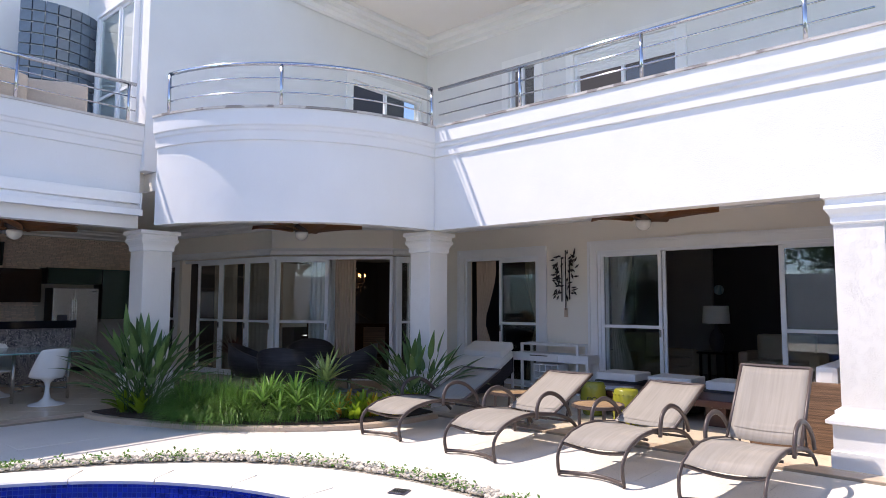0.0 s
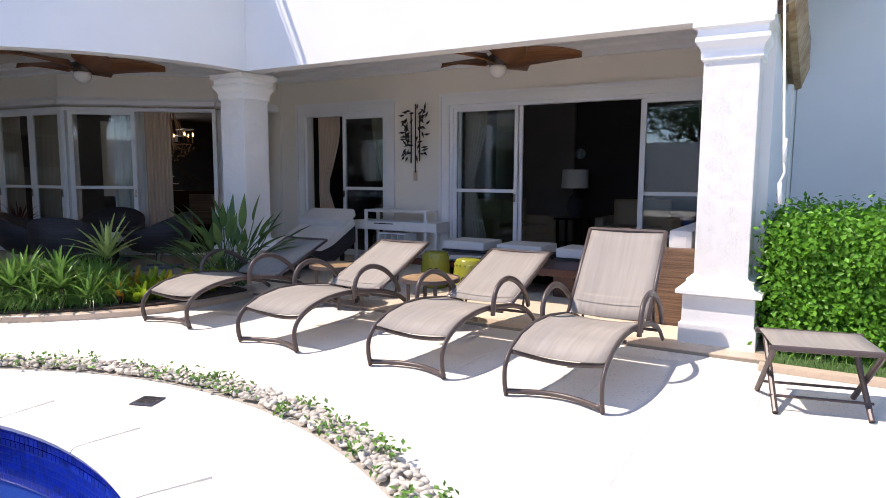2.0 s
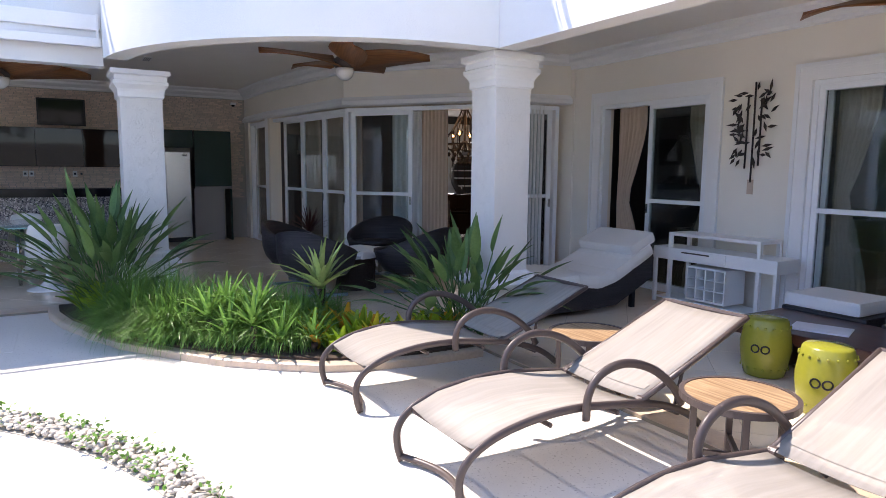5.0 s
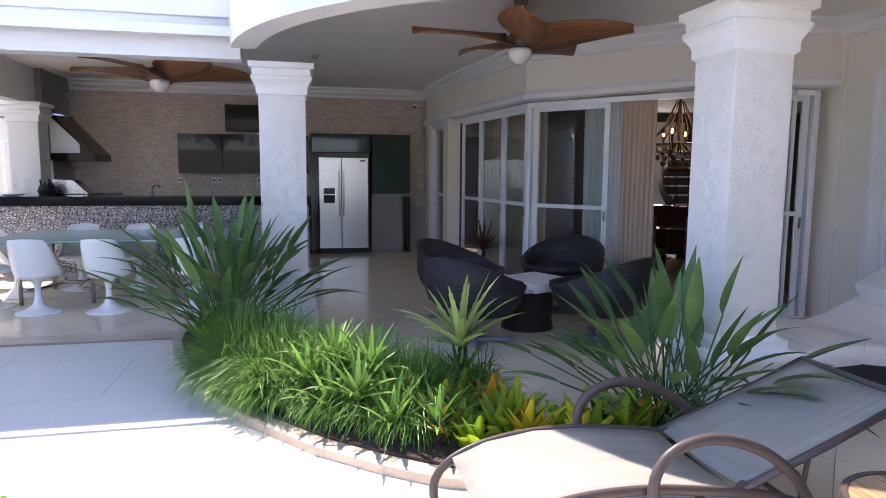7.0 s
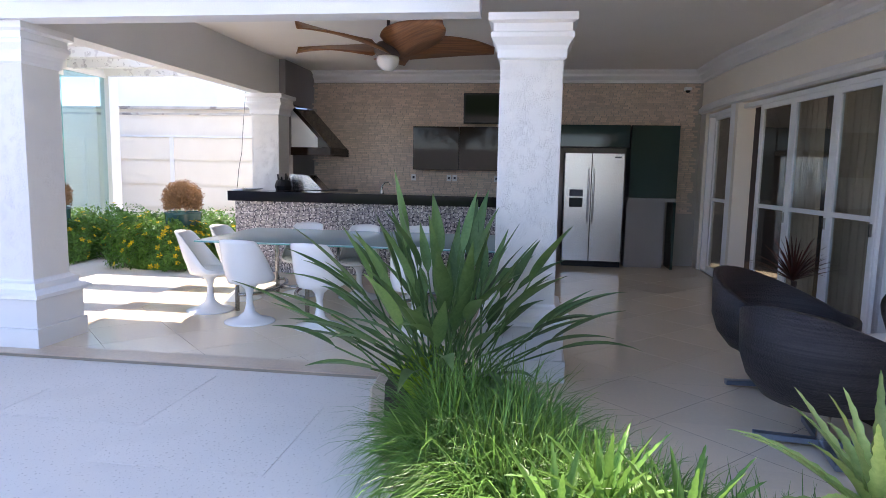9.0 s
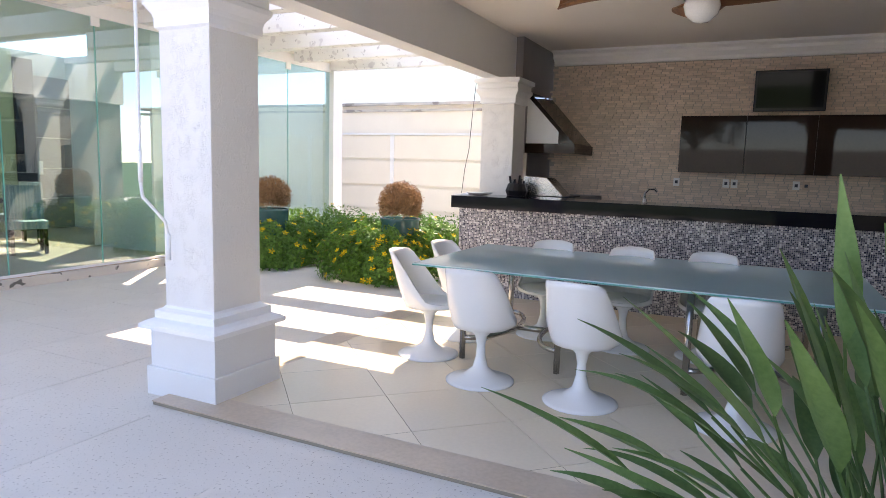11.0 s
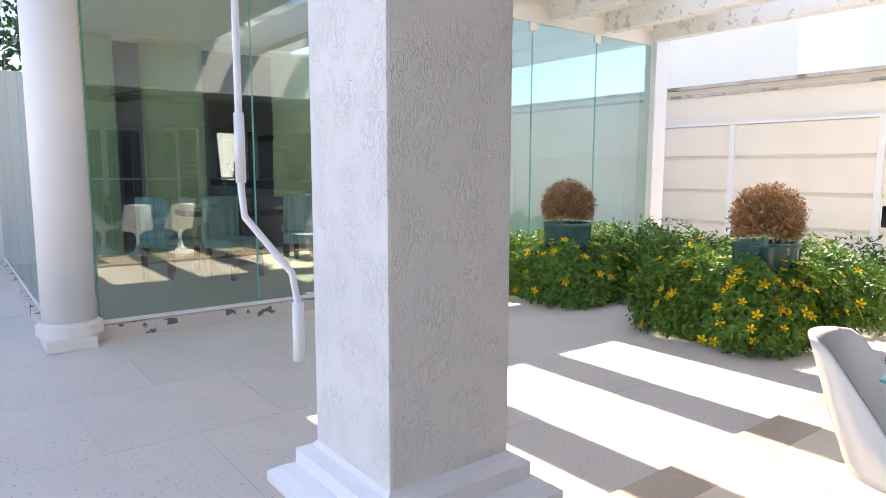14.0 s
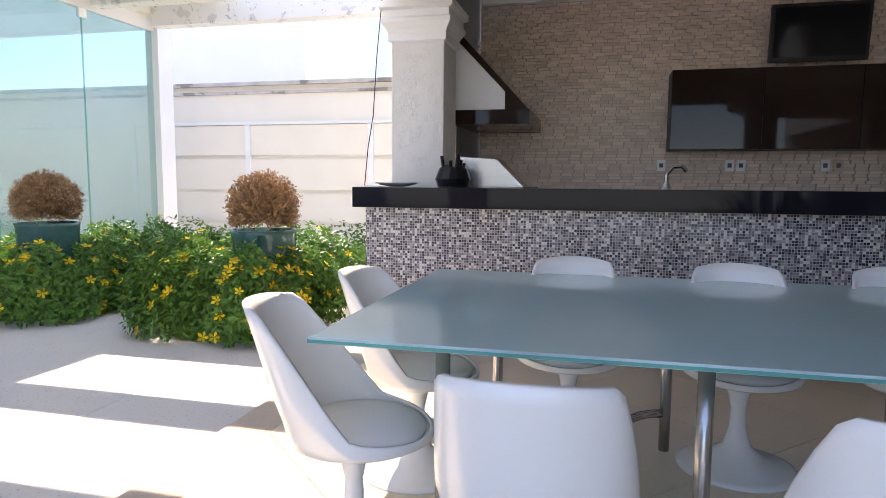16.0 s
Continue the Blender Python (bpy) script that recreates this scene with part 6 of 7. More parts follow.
# ---- planting ----
def clump(x, y, n, L, label, tilt=1.0, seed=3):
    """Bird of paradise: stiff stalks with long pointed leaves fanning out."""
    p = thing("strelitzia_plant", pose(x, y, .08), label, "plant", "bird of paradise plants")
    r = np.random.default_rng(seed)
    sv, sf = [], []
    for k in range(n):
        a = r.uniform(0, 2 * math.pi)
        t = r.uniform(.03, 1.0) ** .62 * .98 * tilt
        base = Vector((.10 * r.normal(), .10 * r.normal(), 0))
        d = Vector((math.cos(a) * math.sin(t), math.sin(a) * math.sin(t), math.cos(t)))
        stem = L * r.uniform(.40, .70) * (1 - .12 * t)
        flat = Vector((math.cos(a), math.sin(a), 0))
        bend = d + flat * r.uniform(0, .55) * t + Vector((0, 0, -.25 * t * r.uniform(0, 1)))
        mid = base + d * stem * .55 + Vector((0, 0, .05 * stem))
        end = base + d * stem + flat * .05 * t
        sv, sf = [], []
        i = 0
        side = d.cross(Vector((0, 0, 1))); side = side.normalized() * .006 if side.length > .01 else Vector((.006, 0, 0))
        fw = side.cross(d).normalized() * .006
        for q in (base, mid, end):
            sv += [q + side, q + fw, q - side, q - fw]
        for j in range(2):
            for m_ in range(4):
                sf.append((i + 4 * j + m_, i + 4 * j + (m_ + 1) % 4, i + 4 * j + 4 + (m_ + 1) % 4, i + 4 * j + 4 + m_))
        raw("stalk", sv, sf, LEAF_BIRD, p)
        V, F = [], []
        blade(V, F, end, bend, L * r.uniform(.26, .38), r.uniform(.068, .102), r.uniform(.1, .8) * t + .08, 8, .42)
        raw("leaf", V, F, LEAF_BIRD, p, smooth=True)
    return p


clump(-8.66, 4.32, 112, 1.45, "large bird of paradise plant in the curved bed", 1.05, 3)
clump(-6.15, 7.05, 80, 1.22, "bird of paradise plant beside the column", 1.16, 5)

BED_OUT = [(-9.2, 3.86), (-8.9, 3.87), (-8.4, 3.98), (-7.9, 4.17), (-7.35, 4.40), (-6.9, 4.70), (-6.45, 5.05), (-6.15, 5.38), (-5.95, 5.65), (-5.82, 5.95), (-5.74, 6.4), (-5.72, 6.95)]
BED_IN = [(-6.25, 7.1), (-6.3, 6.6), (-6.55, 5.95), (-6.95, 5.4), (-7.5, 4.95), (-8.15, 4.7), (-8.9, 4.6), (-9.2, 4.55)]
fixed("planting_bed", slab(BED_OUT + BED_IN, -.05, .085), SOIL, "dark soil of the curved planting bed", category="soil")
fixed("trim_bed_kerb", sweep(BED_OUT, [(0.0, 0), (0.10, 0), (0.10, .055), (.085, .065), (0.0, .065)]), BORDER, "low stone kerb of the planting bed", category="kerb")


def in_bed(u, v):
    """Point across (v) and along (u) the bed."""
    f = u * (len(BED_OUT) - 1)
    i = min(int(f), len(BED_OUT) - 2)
    p = Vector(BED_OUT[i]).lerp(Vector(BED_OUT[i + 1]), f - i)
    rin = BED_IN[::-1]
    g = u * (len(rin) - 1)
    j = min(int(g), len(rin) - 2)
    q = Vector(rin[j]).lerp(Vector(rin[j + 1]), g - j)
    return p.lerp(q, v)


V, F = [], []
TUSSOCKS = []
for k in range(86):
    u, v = rng.uniform(.30, .66), rng.uniform(.22, .97)
    if u > .46 and v < .55:
        v = .97 - .7 * v
    TUSSOCKS.append((in_bed(u, v), .92 + .16 * math.exp(-((u - .36) / .08) ** 2)))
for k in range(12):
    TUSSOCKS.append((Vector((-6.78 + rng.normal() * .17, 5.72 + rng.normal() * .17)), .8))
for c, big in TUSSOCKS:
    for b in range(210):
        a = rng.uniform(0, 2 * math.pi)
        t = rng.uniform(0, 1) ** .7 * 1.25
        blade(V, F, (c.x + rng.normal() * .045, c.y + rng.normal() * .045, .06), (math.cos(a) * t, math.sin(a) * t, 1), rng.uniform(.34, .66) * big, rng.uniform(.008, .013), rng.uniform(1.4, 3.4), 6, .35)
grass = raw("lily_grass", V, F, LEAF_GRASS)
tagged(grass, "dense arching green lily grass filling the bed", "grass", kind="stuff")


def aloe(x, y, z, n, L, w, material, label, name="aloe_plant", trunk=0.0, up=.4, tip=.62, teeth=0.0):
    p = thing(name, pose(x, y, z), label, "plant", "small rosette plants")
    if trunk:
        part("trunk", tube([(0, 0, 0), (.02, .01, trunk)], .03, 8), BARK, p)
    for k in range(n):
        a = k * 2.39996
        t = .25 + 1.05 * k / n
        V, F = [], []
        blade(V, F, (0, 0, trunk), (math.cos(a) * math.sin(t), math.sin(a) * math.sin(t), math.cos(t) + up * .3), L * rng.uniform(.8, 1.1), w, rng.uniform(.2, .9), 16 if teeth else 6, .6, tip=tip, teeth=teeth)
        raw("leaf", V, F, material, p, smooth=True)
    return p


aloe(-6.76, 5.93, .08, 24, .50, .064, LEAF_ALOE, "pale green spiky aloe standing above the grass", trunk=.40, teeth=.16)
aloe(-6.75, 5.93, .16, 16, .34, .05, LEAF_AGAVE, "older drooping aloe leaves under the tall aloe", trunk=.08, teeth=.16)
for x, y, s_, z in ((-6.98, 4.80, .34, .08), (-6.80, 4.96, .36, .22), (-6.62, 5.08, .36, .10), (-6.46, 5.24, .36, .20), (-6.30, 5.42, .34, .08), (-6.20, 5.66, .3, .08), (-6.66, 5.34, .38, .30), (-6.88, 5.12, .36, .28)):
    aloe(x, y, .08, 17, s_, .052, LEAF_AGAVE, "green toothed aloe at the edge of the bed", trunk=z, teeth=.16)
for k in range(36):
    c = in_bed(rng.uniform(.68, .98), rng.uniform(.22, .9))
    m_ = LEAF_ORANGE if k % 9 == 4 else (LEAF_YELLOW, LEAF_LIME, LEAF_LIME)[k % 3]
    aloe(c.x, c.y, .08, 7, rng.uniform(.20, .33), .085, m_, "orange-tinged bromeliad in the bed" if m_ is LEAF_ORANGE else "yellow-green bromeliad in the bed", "bromeliad", up=1.7, tip=.8)
for x, y in ((-8.75, 4.08), (-8.5, 4.2), (-8.95, 4.2)):
    aloe(x, y, .08, 8, .34, .11, LEAF_LIME, "yellow-green bromeliad in the bed", "bromeliad", up=1.2, tip=.8)
aloe(-11.75, 7.52, FLOOR, 46, .5, .03, LEAF_RED, "dark red-leaved potted plant by the bay doors", "cordyline", trunk=.45)


def bushy(n, fn):
    P, N = [], []
    for _ in range(n):
        p, q = fn()
        P.append(p); N.append(q)
    return P, N


# trimmed hedge beyond the last column
def hedge_point():
    x0, x1, y0, y1, h = -.32, .66, 7.40, 8.9, 1.03
    f = rng.integers(0, 4)
    jit = rng.normal(size=3) * .065
    lump = .08 * math.sin(9 * rng.uniform())
    if f == 0:
        p, q = (rng.uniform(x0, x1), y0, rng.uniform(.1, h)), (0, -1, .3)
    elif f == 1:
        p, q = (rng.uniform(x0, x1), rng.uniform(y0, y1), h), (0, 0, 1)
    elif f == 2:
        p, q = (x0, rng.uniform(y0, y1), rng.uniform(.1, h)), (-1, 0, .3)
    else:
        p, q = (rng.uniform(x0, x1), rng.uniform(y0, y0 + .4), rng.uniform(.2, h)), (0, -1, 1)
    return Vector(p) + Vector(jit) + Vector(q) * lump * .6, q


hg = thing("clipped_hedge", pose(0, 0, 0), "bright green clipped hedge bush beside the column", "hedge")
P, N = bushy(14000, hedge_point)
V, F = leaves(P, N, .052, .034)
raw("foliage", V, F, LEAF_HEDGE, hg)
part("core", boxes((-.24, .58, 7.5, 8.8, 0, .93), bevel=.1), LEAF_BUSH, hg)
tw = thing("bare_shrub", pose(1.0, 8.4, 0), "thin bare-branched shrub behind the hedge", "shrub")
for k in range(5):
    a = rng.uniform(-1, 1)
    part("branch", tube([(0, 0, 0), (a * .15, 0, .9), (a * .3 + .05, .05, 1.5), (a * .35 + .1 * math.sin(k), 0, 1.95)], [.012, .01, .007, .003], 5), BARK, tw)
V, F = leaves([(rng.normal(0, .25), rng.normal(0, .2), rng.uniform(.9, 1.9)) for _ in range(90)], [(0, 0, 1)] * 90, .09, .035)
raw("foliage", V, F, LEAF_BUSH, tw)
fixed("lawn_strip", boxes((-.36, 3.2, 6.95, 11.6, -.02, .02)), LAWN, "strip of grass beside the deck", category="lawn")
fixed("trim_lawn_kerb", boxes((-.36, 3.2, 6.85, 6.95, 0, .05), bevel=.006), BORDER, "stone kerb of the grass strip", category="kerb")
V, F = [], []
for k in range(2600):
    x, y = rng.uniform(-.3, 3.0), rng.uniform(6.97, 8.2)
    a = rng.uniform(0, 6.28)
    blade(V, F, (x, y, .01), (math.cos(a) * .5, math.sin(a) * .5, 1), rng.uniform(.05, .11), .008, 1.0, 2, .2)
tagged(raw("lawn_grass", V, F, LEAF_GRASS), "short green lawn grass", "grass", kind="stuff")

# flowering shrubs of the side court
FLOWER = bpy.data.meshes.new("flower")
fv, ff = [], []
for k in range(5):
    a = 2 * math.pi * k / 5
    for rr, da, zz in ((.0, 0, 0), (.030, .42, .006), (.044, 0, .010), (.030, -.42, .006)):
        fv.append((rr * math.cos(a + da), rr * math.sin(a + da), zz))
    ff.append((4 * k, 4 * k + 1, 4 * k + 2, 4 * k + 3))
FLOWER.from_pydata(fv, [], ff)
FLOWER.materials.append(PETAL)
def mound(name, cx, cy, rx, ry, h, n, nf, label):
    s = thing(name, pose(cx, cy, 0), label, "shrub", "yellow flowering shrubs")
    def pt():
        a, t = rng.uniform(0, 2 * math.pi), math.acos(rng.uniform(0.02, 1))
        lump = 1 + .10 * math.sin(5 * a + cx) + .07 * math.sin(9 * a + 3 * t) - abs(rng.normal()) * .09 + .04
        sq = 1 / max(abs(math.cos(a)), abs(math.sin(a))) ** .45
        q = Vector((math.cos(a) * math.sin(t) ** .6 * rx * sq, math.sin(a) * math.sin(t) ** .6 * ry * sq, max(.03, math.cos(t) ** .7 * h))) * lump
        return q, Vector((math.cos(a) * math.sin(t), math.sin(a) * math.sin(t), math.cos(t) + .2))
    P, N = bushy(n, pt)
    V, F = leaves(P, N, .070, .030)
    raw("foliage", V, F, LEAF_BUSH, s)
    prof = [(min(rx, ry) * .8 * math.cos(q), h * .85 * math.sin(q)) for q in np.linspace(0, 1.5, 7)]
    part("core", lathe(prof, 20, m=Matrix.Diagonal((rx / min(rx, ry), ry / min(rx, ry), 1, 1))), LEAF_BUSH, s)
    P, N = bushy(nf, pt)
    for p, q in zip(P, N):
        o = new("flower", FLOWER)
        o.parent = s
        o.matrix_local = Matrix.Translation(p + q.normalized() * .065) @ q.to_track_quat("Z", "Y").to_matrix().to_4x4() @ Matrix.Diagonal((*[rng.uniform(.8, 1.25)] * 3, 1))
    return s


mound("flowering_shrub", -14.0, -.75, .62, .75, .66, 14000, 150, "dark green shrub with yellow flowers")
mound("flowering_shrub", -14.25, -3.0, .75, .95, .60, 14000, 100, "dark green shrub with yellow flowers")
mound("flowering_shrub", -15.4, -1.0, .7, 1.1, .70, 10000, 50, "dark green shrub with yellow flowers")
mound("flowering_shrub", -15.6, -2.9, .7, .8, .70, 7000, 12, "dark green shrub behind the pots")


def pot(x, y):
    p = thing("glazed_pot", pose(x, y, 0), "tall teal glazed pot with a dry clipped twig ball", "planter", "teal pots")
    part("pot", lathe([(.21, 0), (.23, .1), (.262, .66), (.27, .80), (.28, .83), (.245, .83), (.235, .76), (.01, .76)], 32), TEALPOT, p, smooth=True)
    V, F = [], []
    for k in range(1900):
        a, t = rng.uniform(0, 2 * math.pi), math.acos(rng.uniform(-.55, 1))
        r = .30 * rng.uniform(.82, 1.03)
        e = Vector((r * math.sin(t) * math.cos(a), r * math.sin(t) * math.sin(a), 1.02 + .97 * r * math.cos(t)))
        b = Vector((e.x * .45, e.y * .45, .88 + .25 * (e.z - .8)))
        s_ = Vector(rng.normal(size=3)).normalized() * .0035
        mid = b.lerp(e, .55) + Vector(rng.normal(size=3)) * .02
        i = len(V)
        V += [b - s_, b + s_, mid + s_, mid - s_, e + s_ * .6, e - s_ * .6]
        F += [(i, i + 1, i + 2, i + 3), (i + 3, i + 2, i + 4, i + 5)]
        for j in range(2):
            d = Vector(rng.normal(size=3)).normalized() * .03
            i = len(V)
            V += [e, e + d + s_ * 2, e + d * 1.3, e + d - s_ * 2]
            F += [(i, i + 1, i + 2, i + 3)]
    raw("twig_ball", V, F, TWIG, p, "dry brown twig ball")


pot(-14.25, -2.9)
pot(-14.12, -.55)

# trees and wall on the far side of the garden, seen in the glass
fixed("wall_garden", boxes((GX - .3, 14, -9.6, -9.4, 0, 2.85), (13.8, 14, -9.4, 12, 0, 2.85), bevel=.01), STUCCO, "white garden boundary wall", category="wall")
def tree(x, y, h, r, label):
    t = thing("garden_tree", pose(x, y, -.02), label, "tree", "garden trees")
    part("trunk", tube([(0, 0, 0), (.1, .05, h * .3), (0, .1, h * .6)], [.2, .15, .08], 8), BARK, t)
    for k in range(5):
        a = k * 1.3
        part("limb", tube([(0, .05, h * .45), (r * .4 * math.cos(a), r * .4 * math.sin(a), h * .65), (r * .7 * math.cos(a), r * .7 * math.sin(a), h * .8)], [.08, .05, .02], 6), BARK, t)
    P, N = [], []
    cs = [(rng.normal() * r * .5, rng.normal() * r * .5, h * .75 + rng.normal() * h * .12) for _ in range(14)]
    for _ in range(2600):
        c = cs[rng.integers(0, 14)]
        d = rng.normal(size=3); d /= np.linalg.norm(d)
        P.append(np.array(c) + d * r * .4 * rng.uniform(.7, 1.05)); N.append(d)
    V, F = leaves(P, N, .3, .16)
    raw("crown", V, F, LEAF_TREE, t)
for x, y, h, r in ((-6, -18, 6.5, 2.6), (0, -19, 7.5, 3), (5.5, -18, 6, 2.4), (11, -17.5, 7, 3), (17, -8, 7, 3), (17, 0, 6.5, 2.6), (-12, -19, 7, 3)):
    tree(x, y, h, r, "leafy garden tree behind the boundary wall")

# ---- pool ----
fixed("pool_floor", lathe([(PR + .3, -1.5), (PR + .3, -1.45), (.01, -1.45)], 72, m=pose(*PC, 0)), POOLTILE, "blue pool floor", category="pool")
for r, z, nm in ((PR, -.75, "pool_wall"), (PR - .45, -1.1, "pool_step"), (PR - .9, -1.45, "pool_step_low")):
    top = -.004 if nm == "pool_wall" else z + .35
    fixed(nm, sweep(arc(*PC, r, 360, 0, 96)[:-1], [(0, z - .35), (.0, top), (-.46, top), (-.46, z - .35)] if nm != "pool_wall" else [(-.012, -1.45), (-.012, -.01), (-.10, -.01), (-.10, -1.45)], closed=True), GROUT if nm == "pool_wall" else POOLTILE, "blue mosaic pool wall", category="pool")
WATER = glass_mat("pool water", (0.55, 0.78, 0.95), 0.02, 0.02)
fixed("water", lathe([(.01, -.16), (PR + .01, -.16)], 72, m=pose(*PC, 0), closed=False), WATER, "clear still pool water", category="water")
# coping stones with a rounded nose
n = 26
for k in range(n):
    a0, a1 = 360 * k / n + .12, 360 * (k + 1) / n - .12
    cs = sweep(arc(*PC, PR, a0, a1, 5), [(.0, .002), (.32, .002), (.32, .016), (.02, .022), (-.035, .02), (-.05, .0), (-.035, -.03), (.0, -.03)])
    tagged(part("coping_stone", cs, COPING, smooth=False), "pale rounded pool coping stone", "coping", "pool coping stones", "structure")


# shared tile meshes
def piece_mesh(name, bm, material):
    me = bpy.data.meshes.new(name)
    bmesh.ops.recalc_face_normals(bm, faces=bm.faces)
    bm.to_mesh(me)
    bm.free()
    me.materials.append(material)
    return me


pool_ring = bpy.data.objects["pool_wall"]
tile_me = piece_mesh("mosaic_tile", boxes((-.019, .019, -.004, .004, -.019, .019)), POOLTILE)
step = .043
cnt = int(2 * math.pi * PR / step)
V, F = [], []
for row in range(8):
    for k in range(cnt):
        a = 2 * math.pi * k / cnt
        if not 0.05 < a < math.pi * 1.05:
            continue
        x, y, z = PC[0] + (PR - .008 + .012) * math.cos(a), PC[1] + (PR + .004) * math.sin(a), -.045 - step * row
        if row < 3 and 1.3 < a < 2.2:
            o = new("tile", tile_me)
            o.parent = pool_ring
            o.location = (x, y, z)
            o.rotation_euler = (0, 0, a + math.pi / 2)
        else:
            i = len(V)
            for du, dz in ((-.019, -.019), (.019, -.019), (.019, .019), (-.019, .019)):
                V.append((PC[0] + (PR + .0) * math.cos(a + du / PR), PC[1] + PR * math.sin(a + du / PR), z + dz))
            F.append((i, i + 1, i + 2, i + 3))
tagged(raw("pool_tiles", V, F, POOLTILE, pool_ring), kind="stuff")

# ring of pebbles round the pool
fixed("pebble_bed", sweep(arc(*RC, RR - .09, 0, 200, 80), [(-.105, .001), (.095, .001), (.095, .006), (-.105, .006)]), PEBBLE, "soil channel for pebbles", category="channel")
peb = thing("pebble_strip", pose(*RC, 0.004), "curved strip of white river pebbles with small weeds", "pebbles")
pm = []
for s in range(5):
    b = bmesh.new()
    bmesh.ops.create_icosphere(b, subdivisions=2, radius=.5)
    for v in b.verts:
        v.co *= 1 + .22 * noise.noise(v.co * 1.7 + Vector((s * 7, 0, 0)))
    me = piece_mesh("pebble", b, PEBBLE)
    for p in me.polygons:
        p.use_smooth = True
    pm.append(me)
pr = np.random.default_rng(11)
V, F = [], []
for k in range(2400):
    a = radians(pr.uniform(2, 170))
    r = RR - .09 + pr.uniform(-.09, .08)
    x, y = r * math.cos(a), r * math.sin(a)
    sx, sy, sz = pr.uniform(.03, .068), pr.uniform(.024, .046), pr.uniform(.018, .034)
    rot = pose(x, y, .012 + sz * .3 + pr.uniform(0, .022), pr.uniform(-20, 20), pr.uniform(-20, 20), pr.uniform(0, 360)) @ Matrix.Diagonal((sx, sy, sz, 1))
    if 55 < math.degrees(a) < 120 and k % 2 == 0 and len(peb.children) < 290:
        o = new("pebble", pm[k % 5])
        o.parent = peb
        o.matrix_local = rot
    else:
        me = pm[k % 5]
        i = len(V)
        V += [rot @ v.co for v in me.vertices]
        F += [tuple(i + q for q in p.vertices) for p in me.polygons]
tagged(raw("pebble_rest", V, F, PEBBLE, peb, smooth=True), kind="stuff")
P = []
for k in range(680):
    a = radians(pr.uniform(5, 170))
    c = .5 + .5 * math.sin(a * 23) * math.sin(a * 7.3)
    if pr.uniform() < c:
        r = RR - .09 + pr.choice((-1, 1)) * pr.uniform(.03, .11)
        P += [(r * math.cos(a) + pr.normal() * .015, r * math.sin(a) + pr.normal() * .015, pr.uniform(.03, .08)) for _ in range(5)]
V, F = leaves(P, [(0, 0, 1)] * len(P), .04, .022)
tagged(raw("weed", V, F, LEAF_GRASS, peb), kind="stuff")
cp = thing("pebble_bed", pose(-7.95, -3.6, 0.0), "bed of white river pebbles set in the paved court", "pebbles")
out = [(-.36, -2.4), (-.33, .9), (-.28, 1.6), (-.12, 1.95), (.12, 2.1), (.36, 1.9), (.38, -2.4)]
WHITEPEBBLE = mat("white court pebble", (0.72, 0.71, 0.69), 0.55, var=0.1, scale=30, fine=60, bump=0.15, random_tint=0.2)
part("bedding", slab(out, .001, .012), WHITEPEBBLE, cp)
V, F = [], []
for k in range(1500):
    x, y = pr.uniform(-.36, .36), pr.uniform(-2.35, 2.02)
    if y > 1.5 and abs(x - .1) > .42 - .5 * (y - 1.5) or y <= 1.5 and abs(x) > .31:
        continue
    rot = pose(x, y, .018 + pr.uniform(0, .02), pr.uniform(-20, 20), pr.uniform(-20, 20), pr.uniform(0, 360)) @ Matrix.Diagonal((pr.uniform(.06, .11), pr.uniform(.045, .075), pr.uniform(.03, .05), 1))
    me = pm[k % 5]
    i = len(V)
    V += [rot @ v.co for v in me.vertices]
    F += [tuple(i + q for q in p.vertices) for p in me.polygons]
tagged(raw("pebble_rest", V, F, WHITEPEBBLE, cp, smooth=True), kind="stuff")
gd = thing("floor_drain", pose(-3.564, 4.357 - .22, .003, 0, 0, 20), "small grey floor drain grate", "drain")
part("frame", boxes((-.075, .075, -.075, .075, 0, .006)), SLATE, gd)
for k in range(5):
    part("bar", boxes((-.06, .06, -.058 + .025 * k, -.045 + .025 * k, .006, .011)), BRUSH, gd)

# ---- paving slabs of the deck ----
deck = bpy.data.objects["pavement"]
SL = 0.98
slab_me = piece_mesh("slab", boxes((-SL / 2 + .0018, SL / 2 - .0018, -SL / 2 + .0018, SL / 2 - .0018, -.01, .0025)), PATIO)


def free(x, y):
    c = [(x + u * SL / 2, y + v * SL / 2) for u in (-1, 0, 1) for v in (-1, 0, 1)]
    for a, b in c:
        if (Vector((a, b)) - Vector(RC)).length < RR + .18 or (Vector((a, b)) - Vector(PC)).length < PR + .4:
            return False
        if a < FX + .12 and .5 < b < 12:
            return False
        if b < GY + .1 and a < GX + .1:
            return False
        if (b > 6.8 and a > -6.6) or (Vector((a, b)) - Vector(BC)).length < 3.6 and b > 3.8:
            return False
        if a < -12.9 and b < .4:
            return False
    return True


for i in range(-16, 4):
    for j in range(-9, 8):
        x, y = SL * (i + .5 * (j % 2)) + .2, SL * j + .1
        if free(x, y) and -14 < x < 2.6 and -9 < y < 6.6:
            o = new("slab", slab_me)
            o.parent = deck
            o.location = (x, y, 0)

# ---- veranda tiles laid diagonally, stone border along the edges ----
floor = bpy.data.objects["floor"]
fixed("trim_floor_border", boxes((-16.0, FX + .07, .46, .70, FLOOR - .006, FLOOR + .002), (FX - .18, FX + .07, .70, 4.2, FLOOR - .006, FLOOR + .002), (-6.0, -.3, 7.05, 7.25, FLOOR - .006, FLOOR + .002), bevel=.002), BORDER, "beige stone border of the veranda", category="border")
TS = 0.62
h = TS / math.sqrt(2)


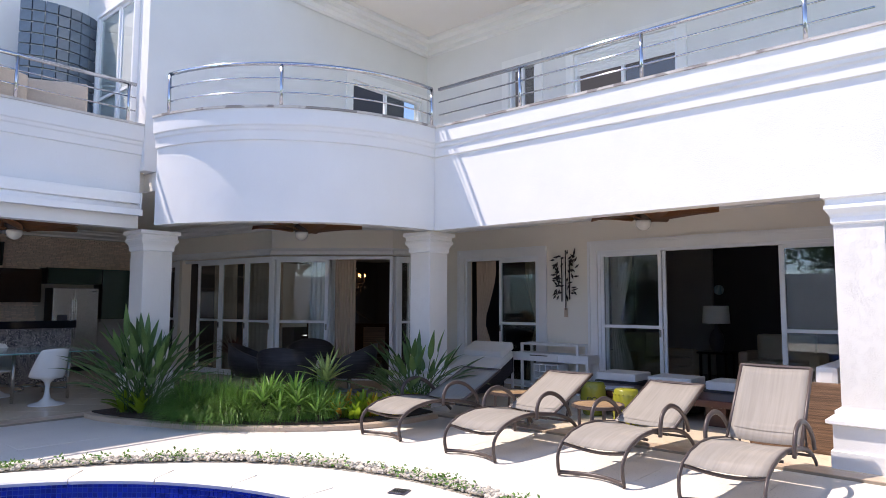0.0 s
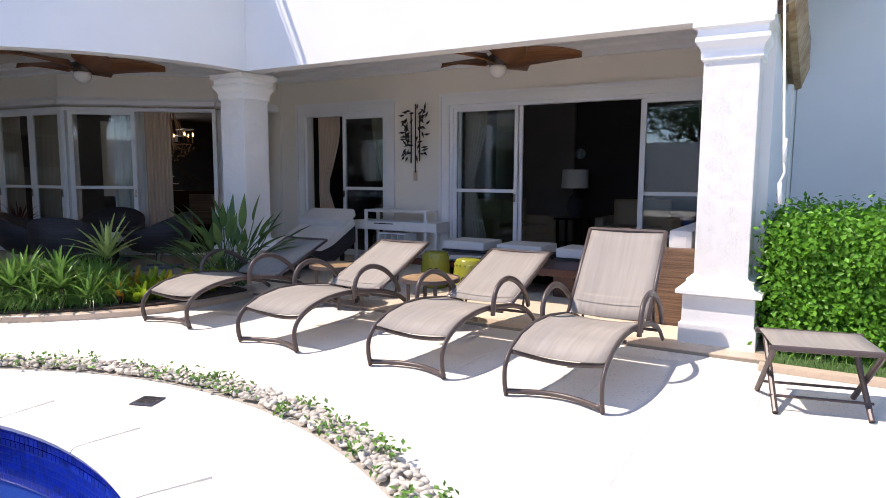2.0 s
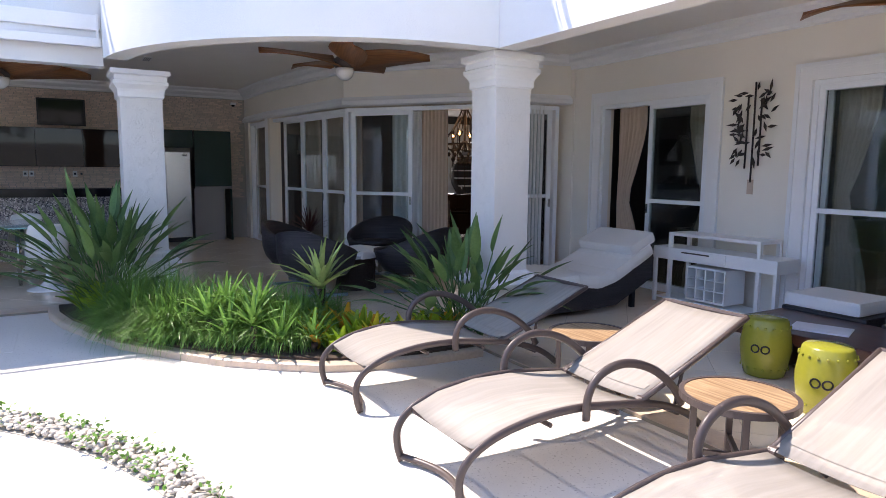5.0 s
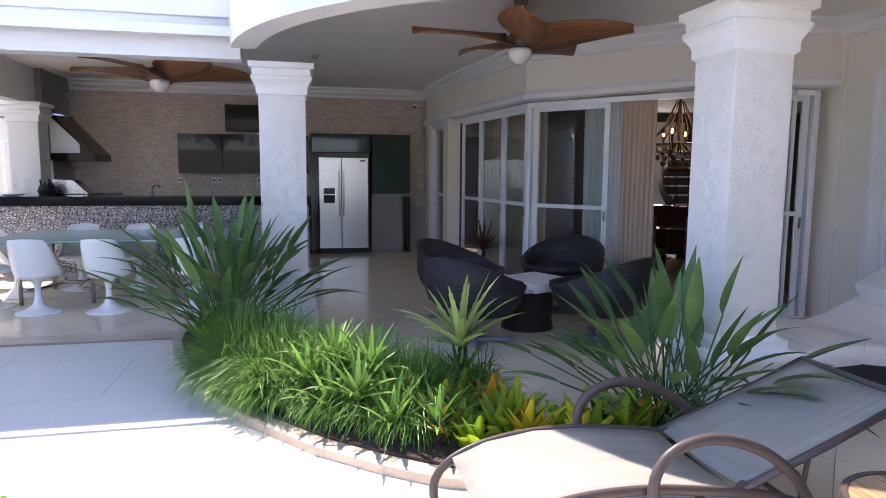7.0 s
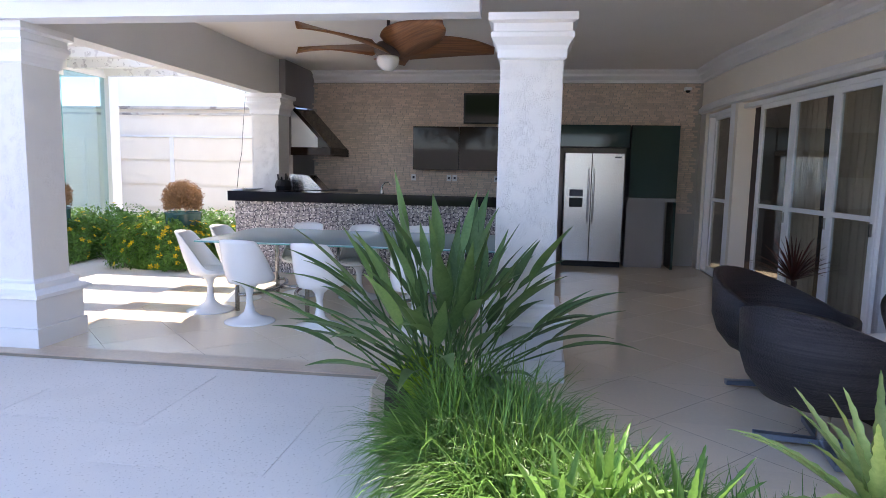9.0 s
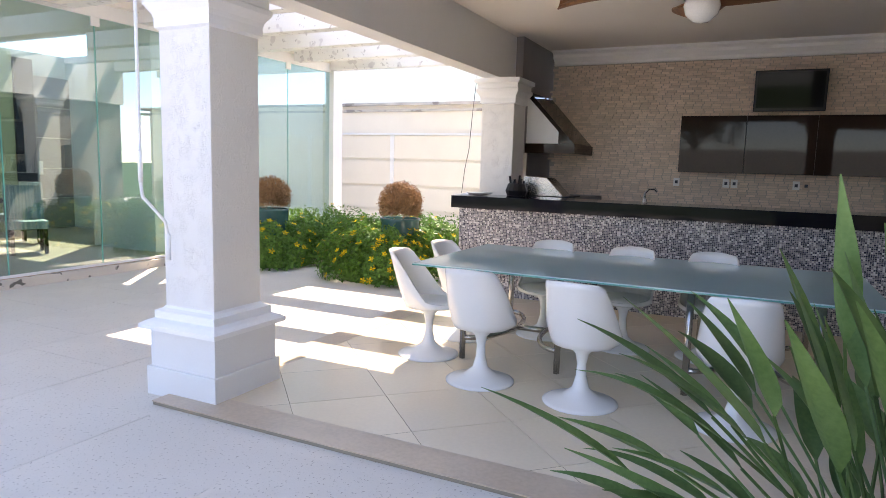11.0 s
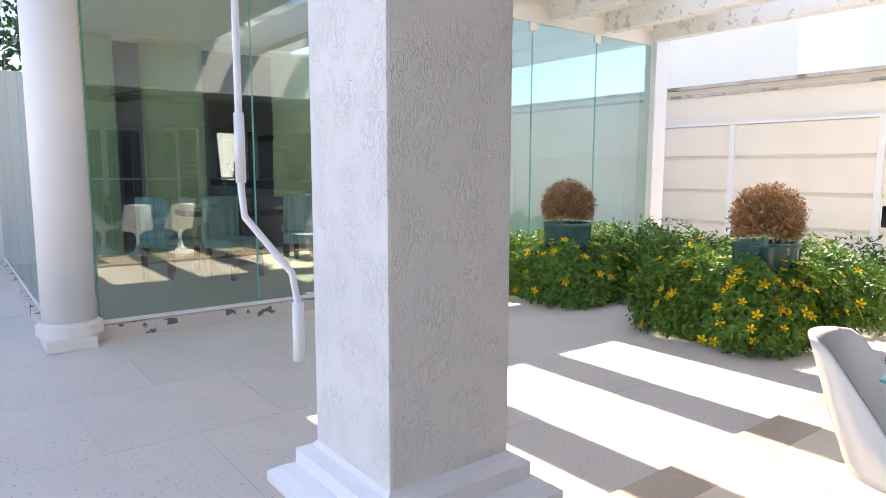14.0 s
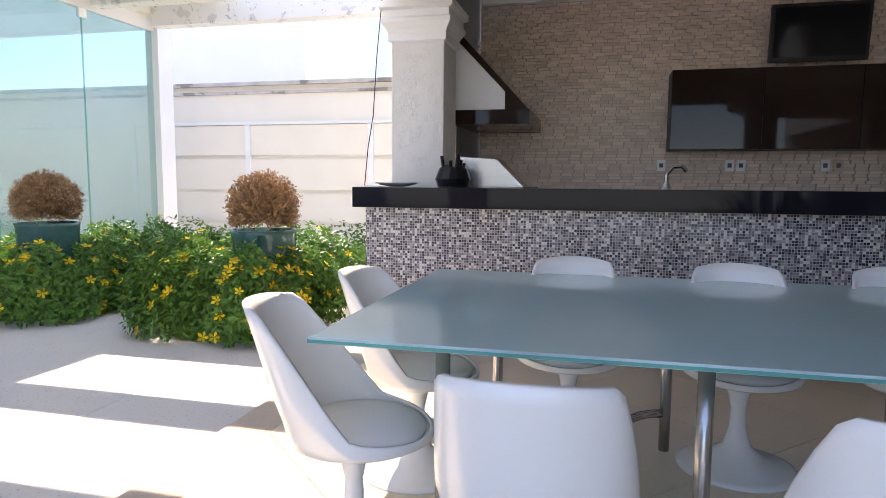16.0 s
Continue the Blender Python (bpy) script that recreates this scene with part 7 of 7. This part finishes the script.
def clip(poly, ax, lim, keep_more):
    out = []
    for p, q in zip(poly, poly[1:] + poly[:1]):
        a, b = (p[ax] - lim, q[ax] - lim) if keep_more else (lim - p[ax], lim - q[ax])
        if a >= 0:
            out.append(p)
        if (a >= 0) != (b >= 0):
            t = a / (a - b)
            out.append((p[0] + (q[0] - p[0]) * t, p[1] + (q[1] - p[1]) * t))
    return out


full_me = piece_mesh("tile", slab([(0, -h + .003), (h - .003, 0), (0, h - .003), (-h + .003, 0)], -.006, 0), TILE)
zones = [(-15.9, FX - .18, .70, 7.5), (FX - .178, -9.1, 4.55, YN), (-6.298, -.42, 7.25, YN)]
for k in range(14):      # cut along the curved front
    x0 = -9.1 + .2 * k
    zones.append((x0, x0 + .2 + (.002 if k == 13 else 0), BC[1] - math.sqrt(max(0, (BR - .13) ** 2 - max(abs(x0 - BC[0]), abs(x0 + .2 - BC[0])) ** 2)), YN))
V, F = [], []
single = 0
for i in range(-2, 40):
    for j in range(-2, 60):
        x = -15.9 + .15 + i * h * 2 + (h if j % 2 else 0)
        y = .8 + j * h
        whole = [(x, y - h + .003), (x + h - .003, y), (x, y + h - .003), (x - h + .003, y)]
        for x0, x1, y0, y1 in zones:
            p = clip(clip(clip(clip(whole, 0, x0, True), 0, x1, False), 1, y0, True), 1, y1, False)
            if len(p) < 3:
                continue
            if len(p) == 4 and abs(p[0][1] - whole[0][1]) < 1e-6 and single < 295 and x > -15 and y < 9.5:
                o = new("tile", full_me)
                o.parent = floor
                o.location = (x, y, FLOOR)
                single += 1
            else:
                k = len(V)
                V += [(a, b, FLOOR) for a, b in p]
                F.append(tuple(range(k, k + len(p))))
tagged(raw("tile_rest", V, F, TILE, floor), kind="stuff")

# ---- split bricks of the kitchen rear wall ----
kw = bpy.data.objects["wall_kitchen_west"]
bw_, bh_ = .115, .031
br = np.random.default_rng(5)
brick_mes = [piece_mesh("brick", boxes((0, .016 + .004 * s, -w / 2, w / 2, -.0135, .0135)), BRICK) for s, w in enumerate((.108, .100, .111, .105))]
V, F = [], []
single = 0
for row in range(int((CEILING - .2 - .9) / bh_)):
    z = .92 + row * bh_
    off = br.uniform(0, bw_)
    for k in range(int(6.5 / bw_)):
        y = .97 + off + k * bw_
        if 5.15 < y < 7.12 and z < 2.33:
            continue
        if y > 7.44:
            continue
        if 1.9 < z < 2.4 and .97 < y < 2.7 and single < 295:
            o = new("brick", brick_mes[br.integers(0, 4)])
            o.parent = kw
            o.location = (-15.92, y, z)
            single += 1
        else:
            d = .016 + br.uniform(0, .012)
            w = br.uniform(.096, .112) / 2
            i = len(V)
            V += [(-15.92 + dx, y + dy, z + dz) for dx in (0, d) for dy in (-w, w) for dz in (-.0135, .0135)]
            F += [(i + 4, i + 6, i + 7, i + 5), (i, i + 4, i + 5, i + 1), (i + 2, i + 3, i + 7, i + 6), (i + 1, i + 5, i + 7, i + 3), (i, i + 2, i + 6, i + 4)]
tagged(raw("brick_rest", V, F, BRICK, kw), kind="stuff")
